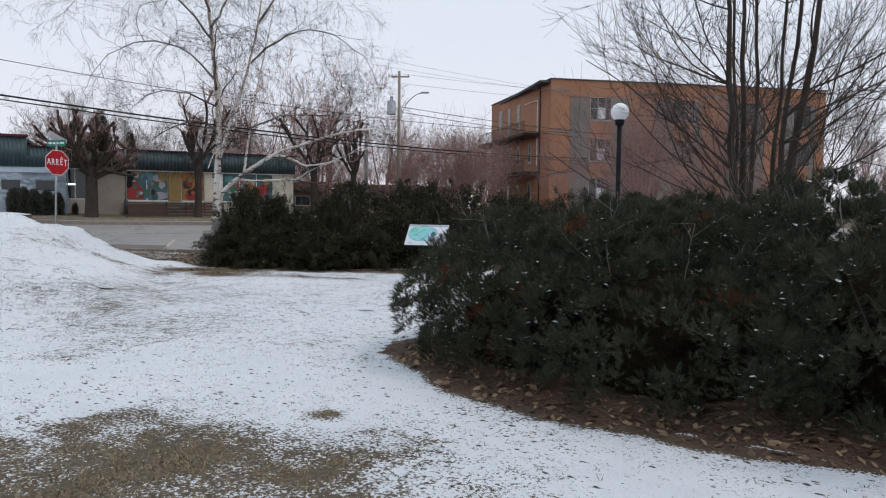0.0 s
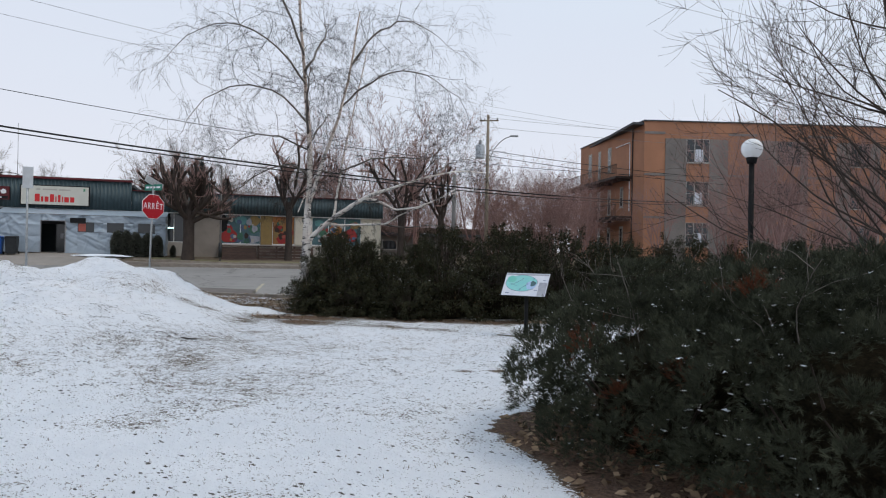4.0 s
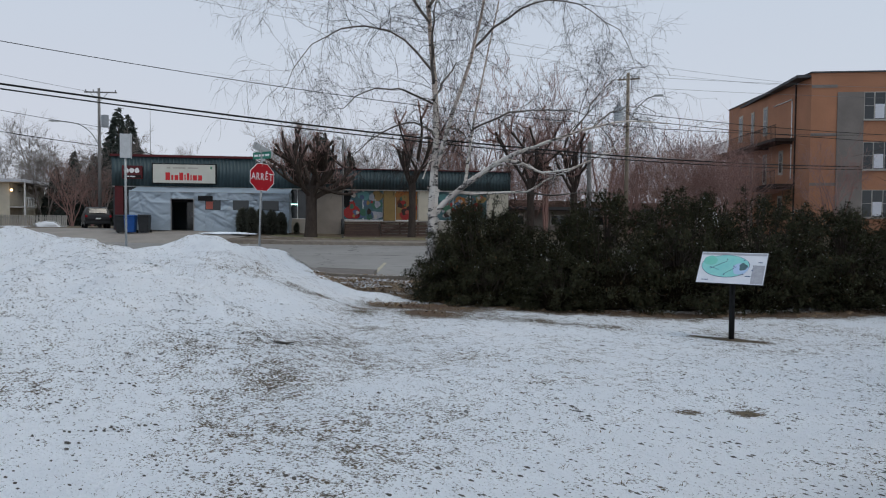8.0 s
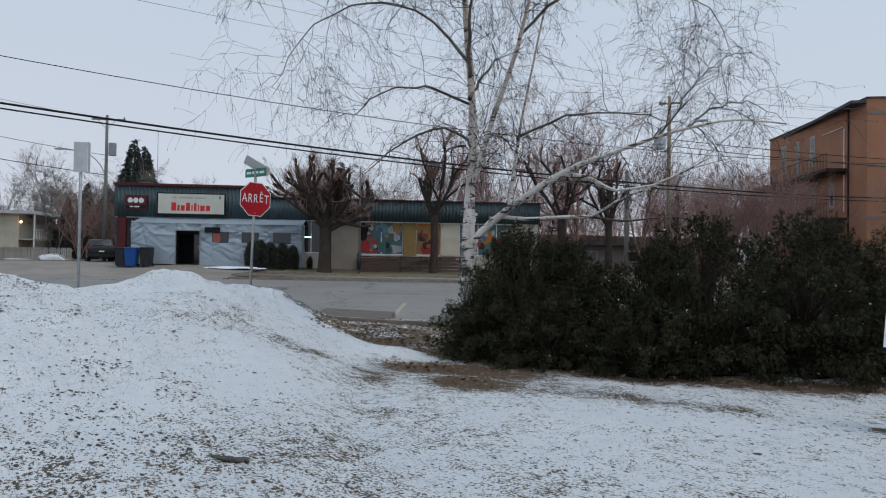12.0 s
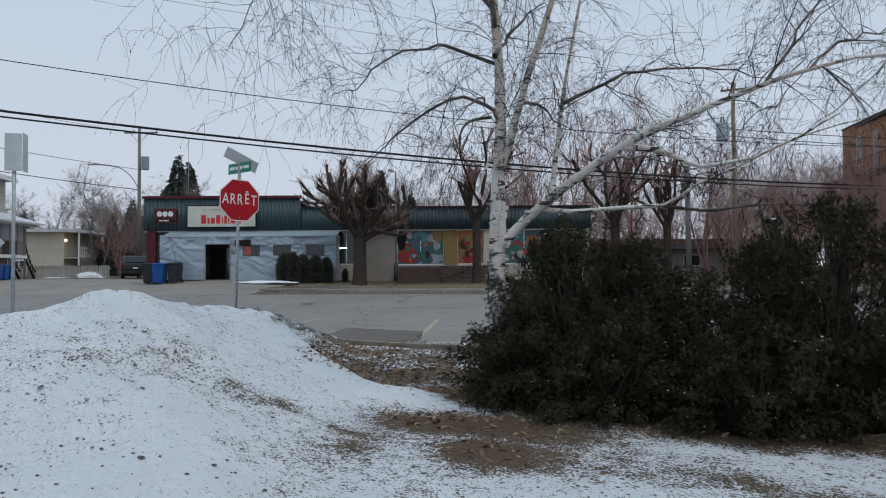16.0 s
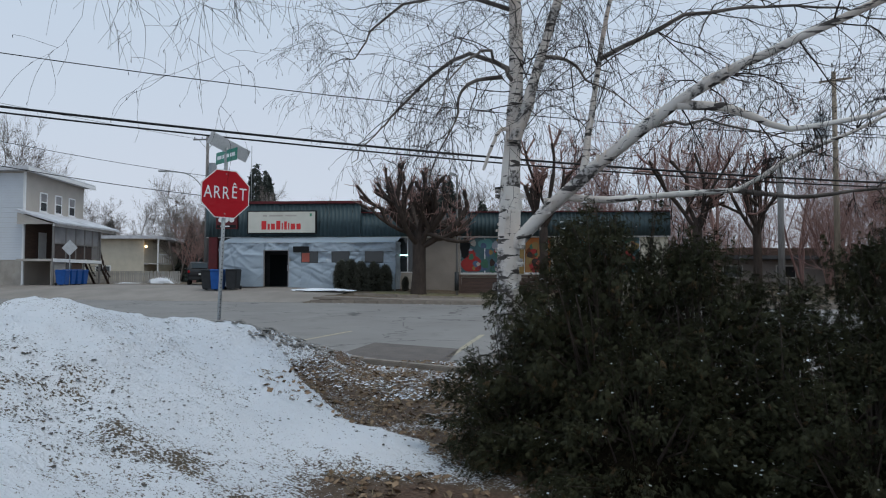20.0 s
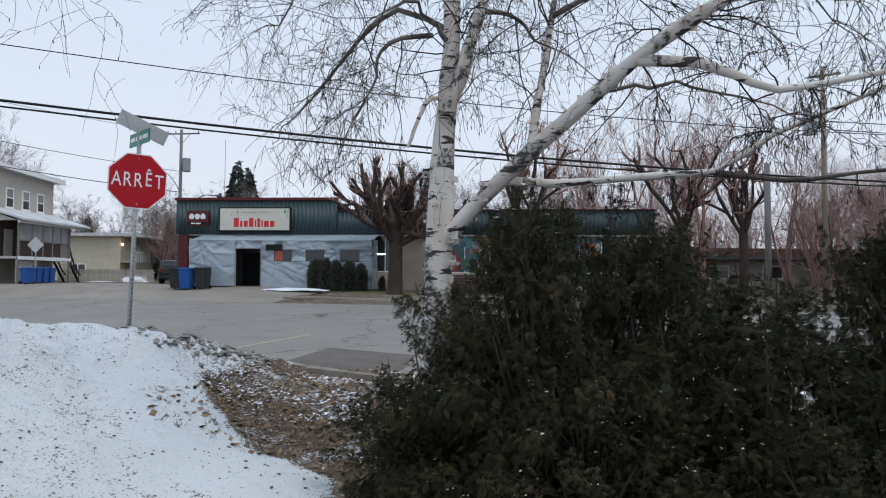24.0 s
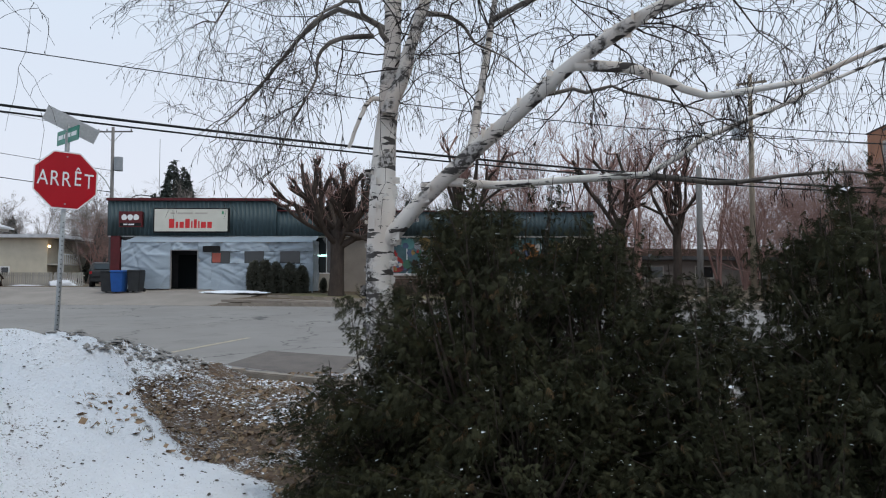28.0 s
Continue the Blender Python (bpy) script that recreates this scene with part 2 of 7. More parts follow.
M_FENCE = mat("pale_wooden_fence", (0.45, 0.43, 0.40), (0.35, 0.33, 0.30), scale=2, vary=0.12)
M_STONE = mat("dark_clods", (0.105, 0.092, 0.080), (0.055, 0.047, 0.042), scale=8, bump=0.5)
M_SPOIL = mat("dirty_plough_spoil", (0.34, 0.32, 0.30), (0.11, 0.098, 0.088), scale=7, bump=0.6)
M_STRAW = leafy("dead_grass_blades", (0.15, 0.115, 0.065), (0.34, 0.27, 0.17), 0.9)
M_GRASS = leafy("tired_lawn_blades", (0.082, 0.065, 0.044), (0.21, 0.156, 0.10), 0.9)
# beige render, toned down to include the shade of the eave
M_BEIGE = mat("eave_shaded_beige_render", (0.32, 0.275, 0.235), (0.26, 0.225, 0.195), scale=1.4, bump=0.2)
M_MURAL_RED = mat("faded_red_window_paint", (0.36, 0.035, 0.03), (0.28, 0.03, 0.03), rough=0.5, scale=3, bump=0)
M_MURAL_ORANGE = mat("faded_orange_window_paint", (0.42, 0.13, 0.03), (0.36, 0.16, 0.04), rough=0.5, scale=3, bump=0)
M_MURAL_GREEN = mat("faded_green_window_paint", (0.06, 0.16, 0.10), (0.05, 0.12, 0.08), rough=0.5, scale=3, bump=0)
M_MURAL_AQUA = mat("faded_aqua_window_paint", (0.10, 0.26, 0.26), (0.13, 0.28, 0.27), rough=0.5, scale=3, bump=0)
M_LITTER = leafy("fallen_leaves", (0.075, 0.045, 0.028), (0.36, 0.25, 0.16), 0.9)
M_LAWN = mat("faded_lawn", (0.13, 0.115, 0.055), (0.19, 0.16, 0.09), scale=3, bump=0.4)

M_DRIVE = mat("pale_brown_forecourt", (0.29, 0.255, 0.225), (0.22, 0.195, 0.172), scale=0.7, bump=0.25, bump_scale=90)
M_PAVE = mat("dirty_cast_slabs", (0.27, 0.23, 0.195), (0.19, 0.16, 0.135), scale=1.6, bump=0.3, vary=0.10)
M_PATCH = mat("brownish_asphalt_repair", (0.15, 0.125, 0.11), (0.11, 0.095, 0.085), scale=2.5, bump=0.3, bump_scale=90)
M_LINE = mat("worn_yellow_road_paint", (0.46, 0.40, 0.29), (0.31, 0.27, 0.21), scale=9, bump=0.2, bump_scale=90)
M_GLASS, _n, _l, _p = nodes_of("dark_window_glass")
_p.inputs["Base Color"].default_value = (0.02, 0.025, 0.028, 1)
_p.inputs["Roughness"].default_value = 0.06
_p.inputs["Specular IOR Level"].default_value = 0.6

M_GLOBE, _n, _l, _p = nodes_of("milky_lamp_globe")
_p.inputs["Base Color"].default_value = (0.92, 0.92, 0.92, 1)
_p.inputs["Roughness"].default_value = 0.15
_p.inputs["Subsurface Weight"].default_value = 0.5
_p.inputs["Subsurface Radius"].default_value = (0.3, 0.3, 0.3)

M_TARP = mat("grey_plastic_tarpaulin", (0.36, 0.42, 0.48), (0.30, 0.355, 0.41), rough=0.35, scale=0.5, stretch=(0.6, 1, 1.5), bump=0.12, bump_scale=9.0, fine=0.08, spec=0.5)


def lit(name, col, strength):
    m, n, l, p = nodes_of(name)
    p.inputs["Base Color"].default_value = (*col, 1)
    p.inputs["Emission Color"].default_value = (*col, 1)
    p.inputs["Emission Strength"].default_value = strength
    return m


M_LAMP_ON = lit("lit_porch_bulb", (1.0, 0.62, 0.3), 6.0)
M_TUBE_ON = lit("lit_fluorescent_tube", (0.6, 1.0, 0.95), 3.0)
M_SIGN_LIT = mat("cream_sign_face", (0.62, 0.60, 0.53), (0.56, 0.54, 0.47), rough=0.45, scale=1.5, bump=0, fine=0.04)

# birch bark: white paper with dark horizontal scars
M_BIRCH, _n, _l, _p = nodes_of("white_birch_bark")
_tc, _mp = _n.new("ShaderNodeTexCoord"), _n.new("ShaderNodeMapping")
_mp.inputs["Scale"].default_value = (3.0, 3.0, 13.0)
_ns, _n2 = _n.new("ShaderNodeTexNoise"), _n.new("ShaderNodeTexNoise")
_ns.inputs["Scale"].default_value, _ns.inputs["Detail"].default_value = 1.5, 7.0
_n2.inputs["Scale"].default_value, _n2.inputs["Detail"].default_value = 1.1, 4.0
_r, _r2, _mx, _my = _n.new("ShaderNodeMapRange"), _n.new("ShaderNodeMapRange"), _n.new("ShaderNodeMix"), _n.new("ShaderNodeMix")
_mx.data_type = _my.data_type = "RGBA"
_r.inputs["From Min"].default_value, _r.inputs["From Max"].default_value = 0.565, 0.625
_r2.inputs["From Min"].default_value, _r2.inputs["From Max"].default_value = 0.40, 0.66
_n3, _n4 = _n.new("ShaderNodeTexNoise"), _n.new("ShaderNodeTexNoise")
_n3.inputs["Scale"].default_value, _n3.inputs["Detail"].default_value = 30.0, 4.0
_n4.inputs["Scale"].default_value, _n4.inputs["Detail"].default_value = 3.2, 5.0
_l.new(_tc.outputs["Object"], _mp.inputs["Vector"])
_l.new(_mp.outputs["Vector"], _ns.inputs["Vector"])
for _t in (_n2, _n3, _n4):
    _l.new(_tc.outputs["Object"], _t.inputs["Vector"])


def mr(v, a, b, c=0.0, d=1.0):
    t = _n.new("ShaderNodeMapRange")
    for k, x in zip(("From Min", "From Max", "To Min", "To Max"), (a, b, c, d)):
        t.inputs[k].default_value = x
    _l.new(v, t.inputs["Value"])
    return t.outputs["Result"]


def mixc(f, a, b):
    t = _n.new("ShaderNodeMix")
    t.data_type = "RGBA"
    _l.new(f, t.inputs[0])
    for k, v in ((6, a), (7, b)):
        if isinstance(v, tuple):
            t.inputs[k].default_value = (*v, 1)
        else:
            _l.new(v, t.inputs[k])
    return t.outputs[2]


_paper = mixc(mr(_n2.outputs["Fac"], 0.42, 0.64), (0.70, 0.665, 0.62), (0.54, 0.465, 0.41))
_flake = mixc(mr(_n3.outputs["Fac"], 0.44, 0.56), (0.06, 0.052, 0.048), (0.42, 0.39, 0.37))
_zz = _n.new("ShaderNodeSeparateXYZ")
_l.new(_tc.outputs["Object"], _zz.inputs[0])
_paper = mixc(mr(_zz.outputs["Z"], 3.0, 5.5, 0.0, 0.75), _paper, (0.46, 0.34, 0.27))
_low = _n.new("ShaderNodeMath")
_low.operation = "ADD"
_l.new(_n4.outputs["Fac"], _low.inputs[0])
_l.new(mr(_zz.outputs["Z"], 2.3, 1.3, 0.0, 0.13), _low.inputs[1])
_bark = mixc(mr(_low.outputs[0], 0.56, 0.62), _paper, _flake)
_bark = mixc(mr(_ns.outputs["Fac"], 0.585, 0.61), _bark, (0.05, 0.042, 0.038))
_n5 = _n.new("ShaderNodeTexNoise")
_n5.inputs["Scale"].default_value, _n5.inputs["Detail"].default_value = 9.0, 6.0
_m5 = _n.new("ShaderNodeMapping")
_m5.inputs["Scale"].default_value = (1.0, 1.0, 4.5)
_l.new(_tc.outputs["Object"], _m5.inputs["Vector"])
_l.new(_m5.outputs["Vector"], _n5.inputs["Vector"])
_bark = mixc(mr(_n5.outputs["Fac"], 0.645, 0.675), _bark, (0.13, 0.115, 0.105))
_l.new(_bark, _p.inputs["Base Color"])
_bp = _n.new("ShaderNodeBump")
_bp.inputs["Strength"].default_value = 0.6
_l.new(_n3.outputs["Fac"], _bp.inputs["Height"])
_l.new(_bp.outputs["Normal"], _p.inputs["Normal"])
_p.inputs["Roughness"].default_value = 0.75

M_BIRCH_LIMB = mat("grey_brown_birch_limb", (0.055, 0.046, 0.041), (0.21, 0.185, 0.165), scale=3.5, detail=4, bump=0.3, fine=0.3)

# ground: thin grainy snow over tired grass; attributes say how deep the snow lies and where the soil is bare
M_GROUND, _n, _l, _p = nodes_of("snow_dusted_ground")


def nz(scale, detail=5.0, rough=0.55):
    t = _n.new("ShaderNodeTexNoise")
    t.inputs["Scale"].default_value, t.inputs["Detail"].default_value, t.inputs["Roughness"].default_value = scale, detail, rough
    _l.new(_tc.outputs["Object"], t.inputs["Vector"])
    return t.outputs["Fac"]


def mth(op, a, b):
    t = _n.new("ShaderNodeMath")
    t.operation = op
    for k, v in enumerate((a, b)):
        if isinstance(v, (int, float)):
            t.inputs[k].default_value = v
        else:
            _l.new(v, t.inputs[k])
    return t.outputs[0]


_tc = _n.new("ShaderNodeTexCoord")
_at, _as = _n.new("ShaderNodeAttribute"), _n.new("ShaderNodeAttribute")
_at.attribute_name, _as.attribute_name = "snow", "soil"
_specks = nz(38.0, 3.0)
_clumps = nz(7.0, 5.0)
_broad = nz(1.1, 4.0)
_fine = nz(160.0, 2.0)
_level = mth("ADD", mth("ADD", mth("MULTIPLY", _specks, 0.62), mth("MULTIPLY", _clumps, 0.30)), mth("ADD", mth("MULTIPLY", _broad, 0.28), mth("MULTIPLY", mth("SUBTRACT", _fine, 0.5), 0.34)))
_cover = mr(mth("SUBTRACT", mth("ADD", mth("MULTIPLY", _at.outputs["Fac"], 0.42), 0.362), _level), -0.010, 0.014)
_grass = mixc(mr(nz(22.0, 4.0), 0.35, 0.65), (0.082, 0.065, 0.047), (0.215, 0.162, 0.110))
_grass = mixc(mr(nz(2.0, 3.0), 0.4, 0.7), _grass, (0.125, 0.098, 0.069))
_soil = mixc(mr(nz(30.0, 4.0), 0.35, 0.65), (0.085, 0.051, 0.036), (0.175, 0.108, 0.075))
_under = mixc(_as.outputs["Fac"], _grass, _soil)
_snow = mixc(mr(_broad, 0.3, 0.7), (0.80, 0.82, 0.86), (0.90, 0.91, 0.94))
_col = mixc(_cover, _under, _snow)
_l.new(_col, _p.inputs["Base Color"])
_bp = _n.new("ShaderNodeBump")
_bp.inputs["Strength"].default_value, _bp.inputs["Distance"].default_value = 0.85, 0.045
_l.new(mth("ADD", mth("ADD", mth("MULTIPLY", _cover, 0.35), mth("ADD", _specks, mth("MULTIPLY", nz(14.0, 5.0), 1.8))), mth("MULTIPLY", _fine, 0.4)), _bp.inputs["Height"])
_l.new(_bp.outputs["Normal"], _p.inputs["Normal"])
_p.inputs["Roughness"].default_value = 0.85
_p.inputs["Specular IOR Level"].default_value = 0.2

# worn asphalt with cracks, patches and dried salt
M_ROAD, _n, _l, _p = nodes_of("worn_salted_asphalt")
_tc = _n.new("ShaderNodeTexCoord")
_v = _n.new("ShaderNodeTexVoronoi")
_v.feature = "DISTANCE_TO_EDGE"
_v.inputs["Scale"].default_value = 0.16
_wv = _n.new("ShaderNodeVectorMath")
_wn = _n.new("ShaderNodeTexNoise")
_wn.inputs["Scale"].default_value, _wn.inputs["Detail"].default_value = 0.9, 5.0
_l.new(_tc.outputs["Object"], _wn.inputs["Vector"])
_wv.operation = "MULTIPLY_ADD"
_l.new(_wn.outputs["Color"], _wv.inputs[0])
_wv.inputs[1].default_value = (2.2, 2.2, 0)
_l.new(_tc.outputs["Object"], _wv.inputs[2])
_l.new(_wv.outputs[0], _v.inputs["Vector"])
_crack = mr(_v.outputs["Distance"], 0.0, 0.007)
_base = mixc(mr(nz(0.35, 4.0), 0.38, 0.62), (0.20, 0.182, 0.165), (0.265, 0.245, 0.222))
_base = mixc(mr(nz(1.6, 6.0), 0.56, 0.70), _base, (0.13, 0.118, 0.11))
_base = mixc(mr(nz(120.0, 2.0), 0.3, 0.7), _base, (0.21, 0.195, 0.185))
_l.new(mixc(_crack, (0.05, 0.045, 0.042), _base), _p.inputs["Base Color"])
_bp = _n.new("ShaderNodeBump")
_bp.inputs["Strength"].default_value = 0.25
_l.new(nz(140.0, 2.0), _bp.inputs["Height"])
_l.new(_bp.outputs["Normal"], _p.inputs["Normal"])
_p.inputs["Roughness"].default_value = 0.8

# ---- mesh helpers ----


def add_mesh(name, verts, faces, material, smooth=False):
    """A mesh from arrays; faces all have one count of corners."""
    verts, faces = np.asarray(verts, np.float32), np.asarray(faces, np.int32)
    me = bpy.data.meshes.new(name)
    k = faces.shape[1]
    me.vertices.add(len(verts))
    me.vertices.foreach_set("co", verts.ravel())
    me.loops.add(faces.size)
    me.loops.foreach_set("vertex_index", faces.ravel())
    me.polygons.add(len(faces))
    me.polygons.foreach_set("loop_start", np.arange(0, faces.size, k, dtype=np.int32))
    if smooth:
        me.polygons.foreach_set("use_smooth", np.ones(len(faces), dtype=bool))
    me.update(calc_edges=True)
    me.materials.append(material)
    return me


def child(name, me, parent, label="", m=None):
    ob = new(name, me)
    ob.parent = parent
    if m is not None:
        ob.matrix_basis = m
    return tagged(ob, label)


def part(name, bm, material, parent=None, label="", m=None):
    me = bpy.data.meshes.new(name)
    bm.to_mesh(me)
    bm.free()
    me.materials.append(material)
    return child(name, me, parent, label, m)


def thing(name, at, label, category, group="", kind="", rz=0.0):
    ob = new(name)
    ob.matrix_basis = pose(*at, 0, 0, rz)
    ob.empty_display_size = 0.2
    return tagged(ob, label, category, group, kind)


def box(x0, x1, y0, y1, z0, z1, bevel=0.0, bm=None):
    bm = bm or bmesh.new()
    r = bmesh.ops.create_cube(bm, size=1.0, matrix=Matrix.LocRotScale(((x0 + x1) / 2, (y0 + y1) / 2, (z0 + z1) / 2), None, (x1 - x0, y1 - y0, z1 - z0)))
    if bevel:
        edges = list({e for v in r["verts"] for e in v.link_edges})
        bmesh.ops.bevel(bm, geom=edges, offset=bevel, segments=2, affect="EDGES")
    return bm


def tube_arrays(paths, sides=5):
    """Tapered tubes along polylines: paths of (points n x 3, radii n)."""
    V, F, base = [], [], 0
    for pts, rad in paths:
        pts, rad = np.asarray(pts, float), np.asarray(rad, float)
        k = sides if rad[0] > 0.012 else 3
        tan = np.gradient(pts, axis=0)
        tan /= np.linalg.norm(tan, axis=1, keepdims=True) + 1e-9
        ref = np.where(np.abs(tan[:, 2:3]) > 0.9, np.array([[1.0, 0, 0]]), np.array([[0, 0, 1.0]]))
        a = np.cross(tan, ref)
        a /= np.linalg.norm(a, axis=1, keepdims=True) + 1e-9
        b = np.cross(tan, a)
        ang = np.arange(k) * 2 * np.pi / k
        ring = pts[:, None] + rad[:, None, None] * (np.cos(ang)[None, :, None] * a[:, None] + np.sin(ang)[None, :, None] * b[:, None])
        n = len(pts)
        V.append(ring.reshape(-1, 3))
        i, j = np.meshgrid(np.arange(n - 1), np.arange(k), indexing="ij")
        q = np.stack([i * k + j, i * k + (j + 1) % k, (i + 1) * k + (j + 1) % k, (i + 1) * k + j], -1).reshape(-1, 4)
        F.append(q + base)
        base += n * k
    return np.concatenate(V), np.concatenate(F)


def tubes(name, paths, material, sides=5):
    v, f = tube_arrays(paths, sides)
    return add_mesh(name, v, f, material, True)


def rod(name, a, b, r, material, parent, sides=12, label="", r2=None):
    """A closed straight rod from a to b."""
    bm = bmesh.new()
    a, b = Vector(a), Vector(b)
    d = b - a
    m = Matrix.Translation((a + b) / 2) @ d.to_track_quat("Z", "Y").to_matrix().to_4x4()
    bmesh.ops.create_cone(bm, cap_ends=True, segments=sides, radius1=r, radius2=r if r2 is None else r2, depth=d.length, matrix=m)
    for f in bm.faces:
        f.smooth = len(f.verts) == 4
    return part(name, bm, material, parent, label)


def sag_line(a, b, sag, n=24):
    t = np.linspace(0, 1, n)[:, None]
    p = np.asarray(a)[None] * (1 - t) + np.asarray(b)[None] * t
    p[:, 2] -= 4 * sag * (t * (1 - t))[:, 0]
    return p


def letters(text, size, material, parent, m, name="lettering", depth=0.004):
    cu = bpy.data.curves.new(name, "FONT")
    cu.body, cu.size, cu.extrude, cu.align_x, cu.align_y = text, size, depth, "CENTER", "CENTER"
    tmp = bpy.data.objects.new(name + "_tmp", cu)
    scene.collection.objects.link(tmp)
    dg = bpy.context.evaluated_depsgraph_get()
    me = bpy.data.meshes.new_from_object(tmp.evaluated_get(dg))
    bpy.data.objects.remove(tmp)
    me.materials.clear()
    me.materials.append(material)
    return child(name, me, parent, "", m)


# ---- the lie of the land ----
ROAD_AT, ROAD_DIR = (-23.2, 14.6), (0.7071, 0.7071)


def pq(x, y):
    """Distance across the road from its park-side kerb, and along it."""
    dx, dy = x - ROAD_AT[0], y - ROAD_AT[1]
    return (-dx + dy) * 0.7071, (dx + dy) * 0.7071


def xy(p, q):
    return ROAD_AT[0] + 0.7071 * (q - p), ROAD_AT[1] + 0.7071 * (q + p)


def soft(t):
    t = np.clip(t, 0, 1)
    return t * t * (3 - 2 * t)


def vnoise(x, y, s, seed=0):
    """Smooth value noise on arrays."""
    x, y = np.asarray(x) / s + 31.7 * seed, np.asarray(y) / s - 17.3 * seed
    i, j = np.floor(x), np.floor(y)
    fx, fy = soft(x - i), soft(y - j)

    def h(a, b):
        v = np.sin(a * 127.1 + b * 311.7) * 43758.5453
        return v - np.floor(v)

    return (h(i, j) * (1 - fx) + h(i + 1, j) * fx) * (1 - fy) + (h(i, j + 1) * (1 - fx) + h(i + 1, j + 1) * fx) * fy


def seg_dist(x, y, pts):
    """Distance to a polyline."""
    d = np.full(np.shape(x), 1e9)
    for (ax, ay), (bx, by) in zip(pts, pts[1:]):
        t = np.clip(((x - ax) * (bx - ax) + (y - ay) * (by - ay)) / ((bx - ax) ** 2 + (by - ay) ** 2), 0, 1)
        d = np.minimum(d, np.hypot(x - ax - t * (bx - ax), y - ay - t * (by - ay)))
    return d


HEDGE_FRONT = [(-16.4, 12.9), (-15.0, 13.1), (-13.0, 13.9), (-11.4, 15.3), (-9.6, 17.6), (-8.0, 20.2), (-5.0, 24.0)]
PINE_FRONT = [(6.0, 5.9), (0.2, 5.35), (-0.9, 5.12), (-2.2, 5.25), (-3.3, 5.35), (-4.5, 6.2), (-5.0, 7.4), (-4.6, 9.0)]
PINE_ROW = [(-3.2, 7.0), (-2.6, 8.4), (0.0, 8.2), (6.0, 8.0), (6.0, 7.0), (-3.2, 7.0)]
RIM = [(-21.2, 11.75), (-21.9, 12.5), (-22.6, 13.2), (-23.0, 13.8)]
TONGUE = [(-20.8, 11.45), (-19.2, 11.42), (-17.7, 11.66), (-16.8, 11.92)]
LITTER_RUN = [(-13.4, 11.9), (-12.2, 12.6), (-11.2, 13.0)]
TRAIL = [(-7.6, 4.2), (-9.2, 5.6), (-11.3, 6.6), (-13.0, 8.6), (-15.2, 10.6), (-16.0, 11.4)]


PANEL_FOOT = [(-9.78, 13.42), (-9.30, 13.62), (-8.82, 13.78)]
TRACK = [(-16.54, 9.75), (-16.3, 10.1), (-15.9, 10.4), (-15.3, 10.6), (-14.85, 10.3)]


RIDGE_Y = [-30, 0, 3, 6, 7.6, 9, 10.8, 12.0, 13.2, 14.0]
RIDGE_X = [-16, -18.5, -19.2, -19.6, -19.7, -19.8, -20.5, -21.4, -22.3, -22.8]
RIDGE_H = [1.5, 1.5, 1.45, 1.36, 1.12, 1.30, 0.90, 0.68, 0.30, 0.0]
FOOT_Y = [-30, -8, 0, 5, 7, 8, 9.3, 10.8, 12.0, 12.9, 14.0]
FOOT_X = [-9, -9, -9.4, -10, -10.3, -11.4, -13.6, -15.8, -17.6, -19.4, -22.4]


def kerb_p(q):
    """The park-side kerb bends towards the lawn past the corner."""
    return np.interp(q, [-60, -3.0, -1.5, 6.0, 60], [0.0, 0.0, -0.05, -2.55, -2.55])


def base_height(x, y):
    p, q = pq(x, y)
    west = np.interp(p, [-400, -3, 0, 18, 20.5, 23, 25.5, 60, 500], [0.0, 0.0, 0.06, 0.48, 0.92, 1.14, 1.2, 1.25, 1.6])
    east = np.interp(p, [-400, -3, 0, 18, 21.5, 25.5, 30, 60, 500], [0.0, 0.0, 0.06, 0.48, 0.62, 0.78, 0.98, 1.25, 1.6])
    k = np.clip((q + 15.0) / 10.0, 0, 1)
    return west * (1 - k) + east * k - 0.12 * np.exp(-((x + 9.3) ** 2 + (y - 13.8) ** 2) / 18.0)


def mound(x, y):
    rx, h, fx = np.interp(y, RIDGE_Y, RIDGE_X), np.interp(y, RIDGE_Y, RIDGE_H), np.interp(y, FOOT_Y, FOOT_X)
    east, west = (fx - x) / np.maximum(fx - rx, 0.3), (x - (rx - 2.6)) / 2.6
    e = np.clip(east, 0, 1)
    e = 0.75 * e + 0.25 * soft(e)
    z = h * np.where(x > rx, e, soft(west))
    lump = (vnoise(x, y, 1.5, 1) - 0.5) * 0.30 + (vnoise(x, y, 0.5, 2) - 0.5) * 0.19 + (vnoise(x, y, 0.2, 6) - 0.5) * 0.10 + (0.25 - np.abs(vnoise(x, y, 0.42, 41) - 0.5)) * 0.16
    tg = np.exp(-((seg_dist(x, y, TONGUE) + lump * 0.6) / 0.55) ** 4)
    rim = np.exp(-(seg_dist(x, y, RIM) / 0.42) ** 2) * (0.05 + 0.12 * vnoise(x, y, 0.30, 21) + 0.07 * vnoise(x, y, 0.12, 22))
    return z + lump * soft(z / 0.8) + rim + 0.13 * tg * soft((x + 21.5) / 1.0)


def height(x, y):
    return base_height(x, y) + mound(x, y) + (vnoise(x, y, 1.2, 3) - 0.5) * 0.03 + (vnoise(x, y, 0.22, 4) - 0.5) * 0.016


def hz(x, y):
    return float(height(np.array([x]), np.array([y]))[0])


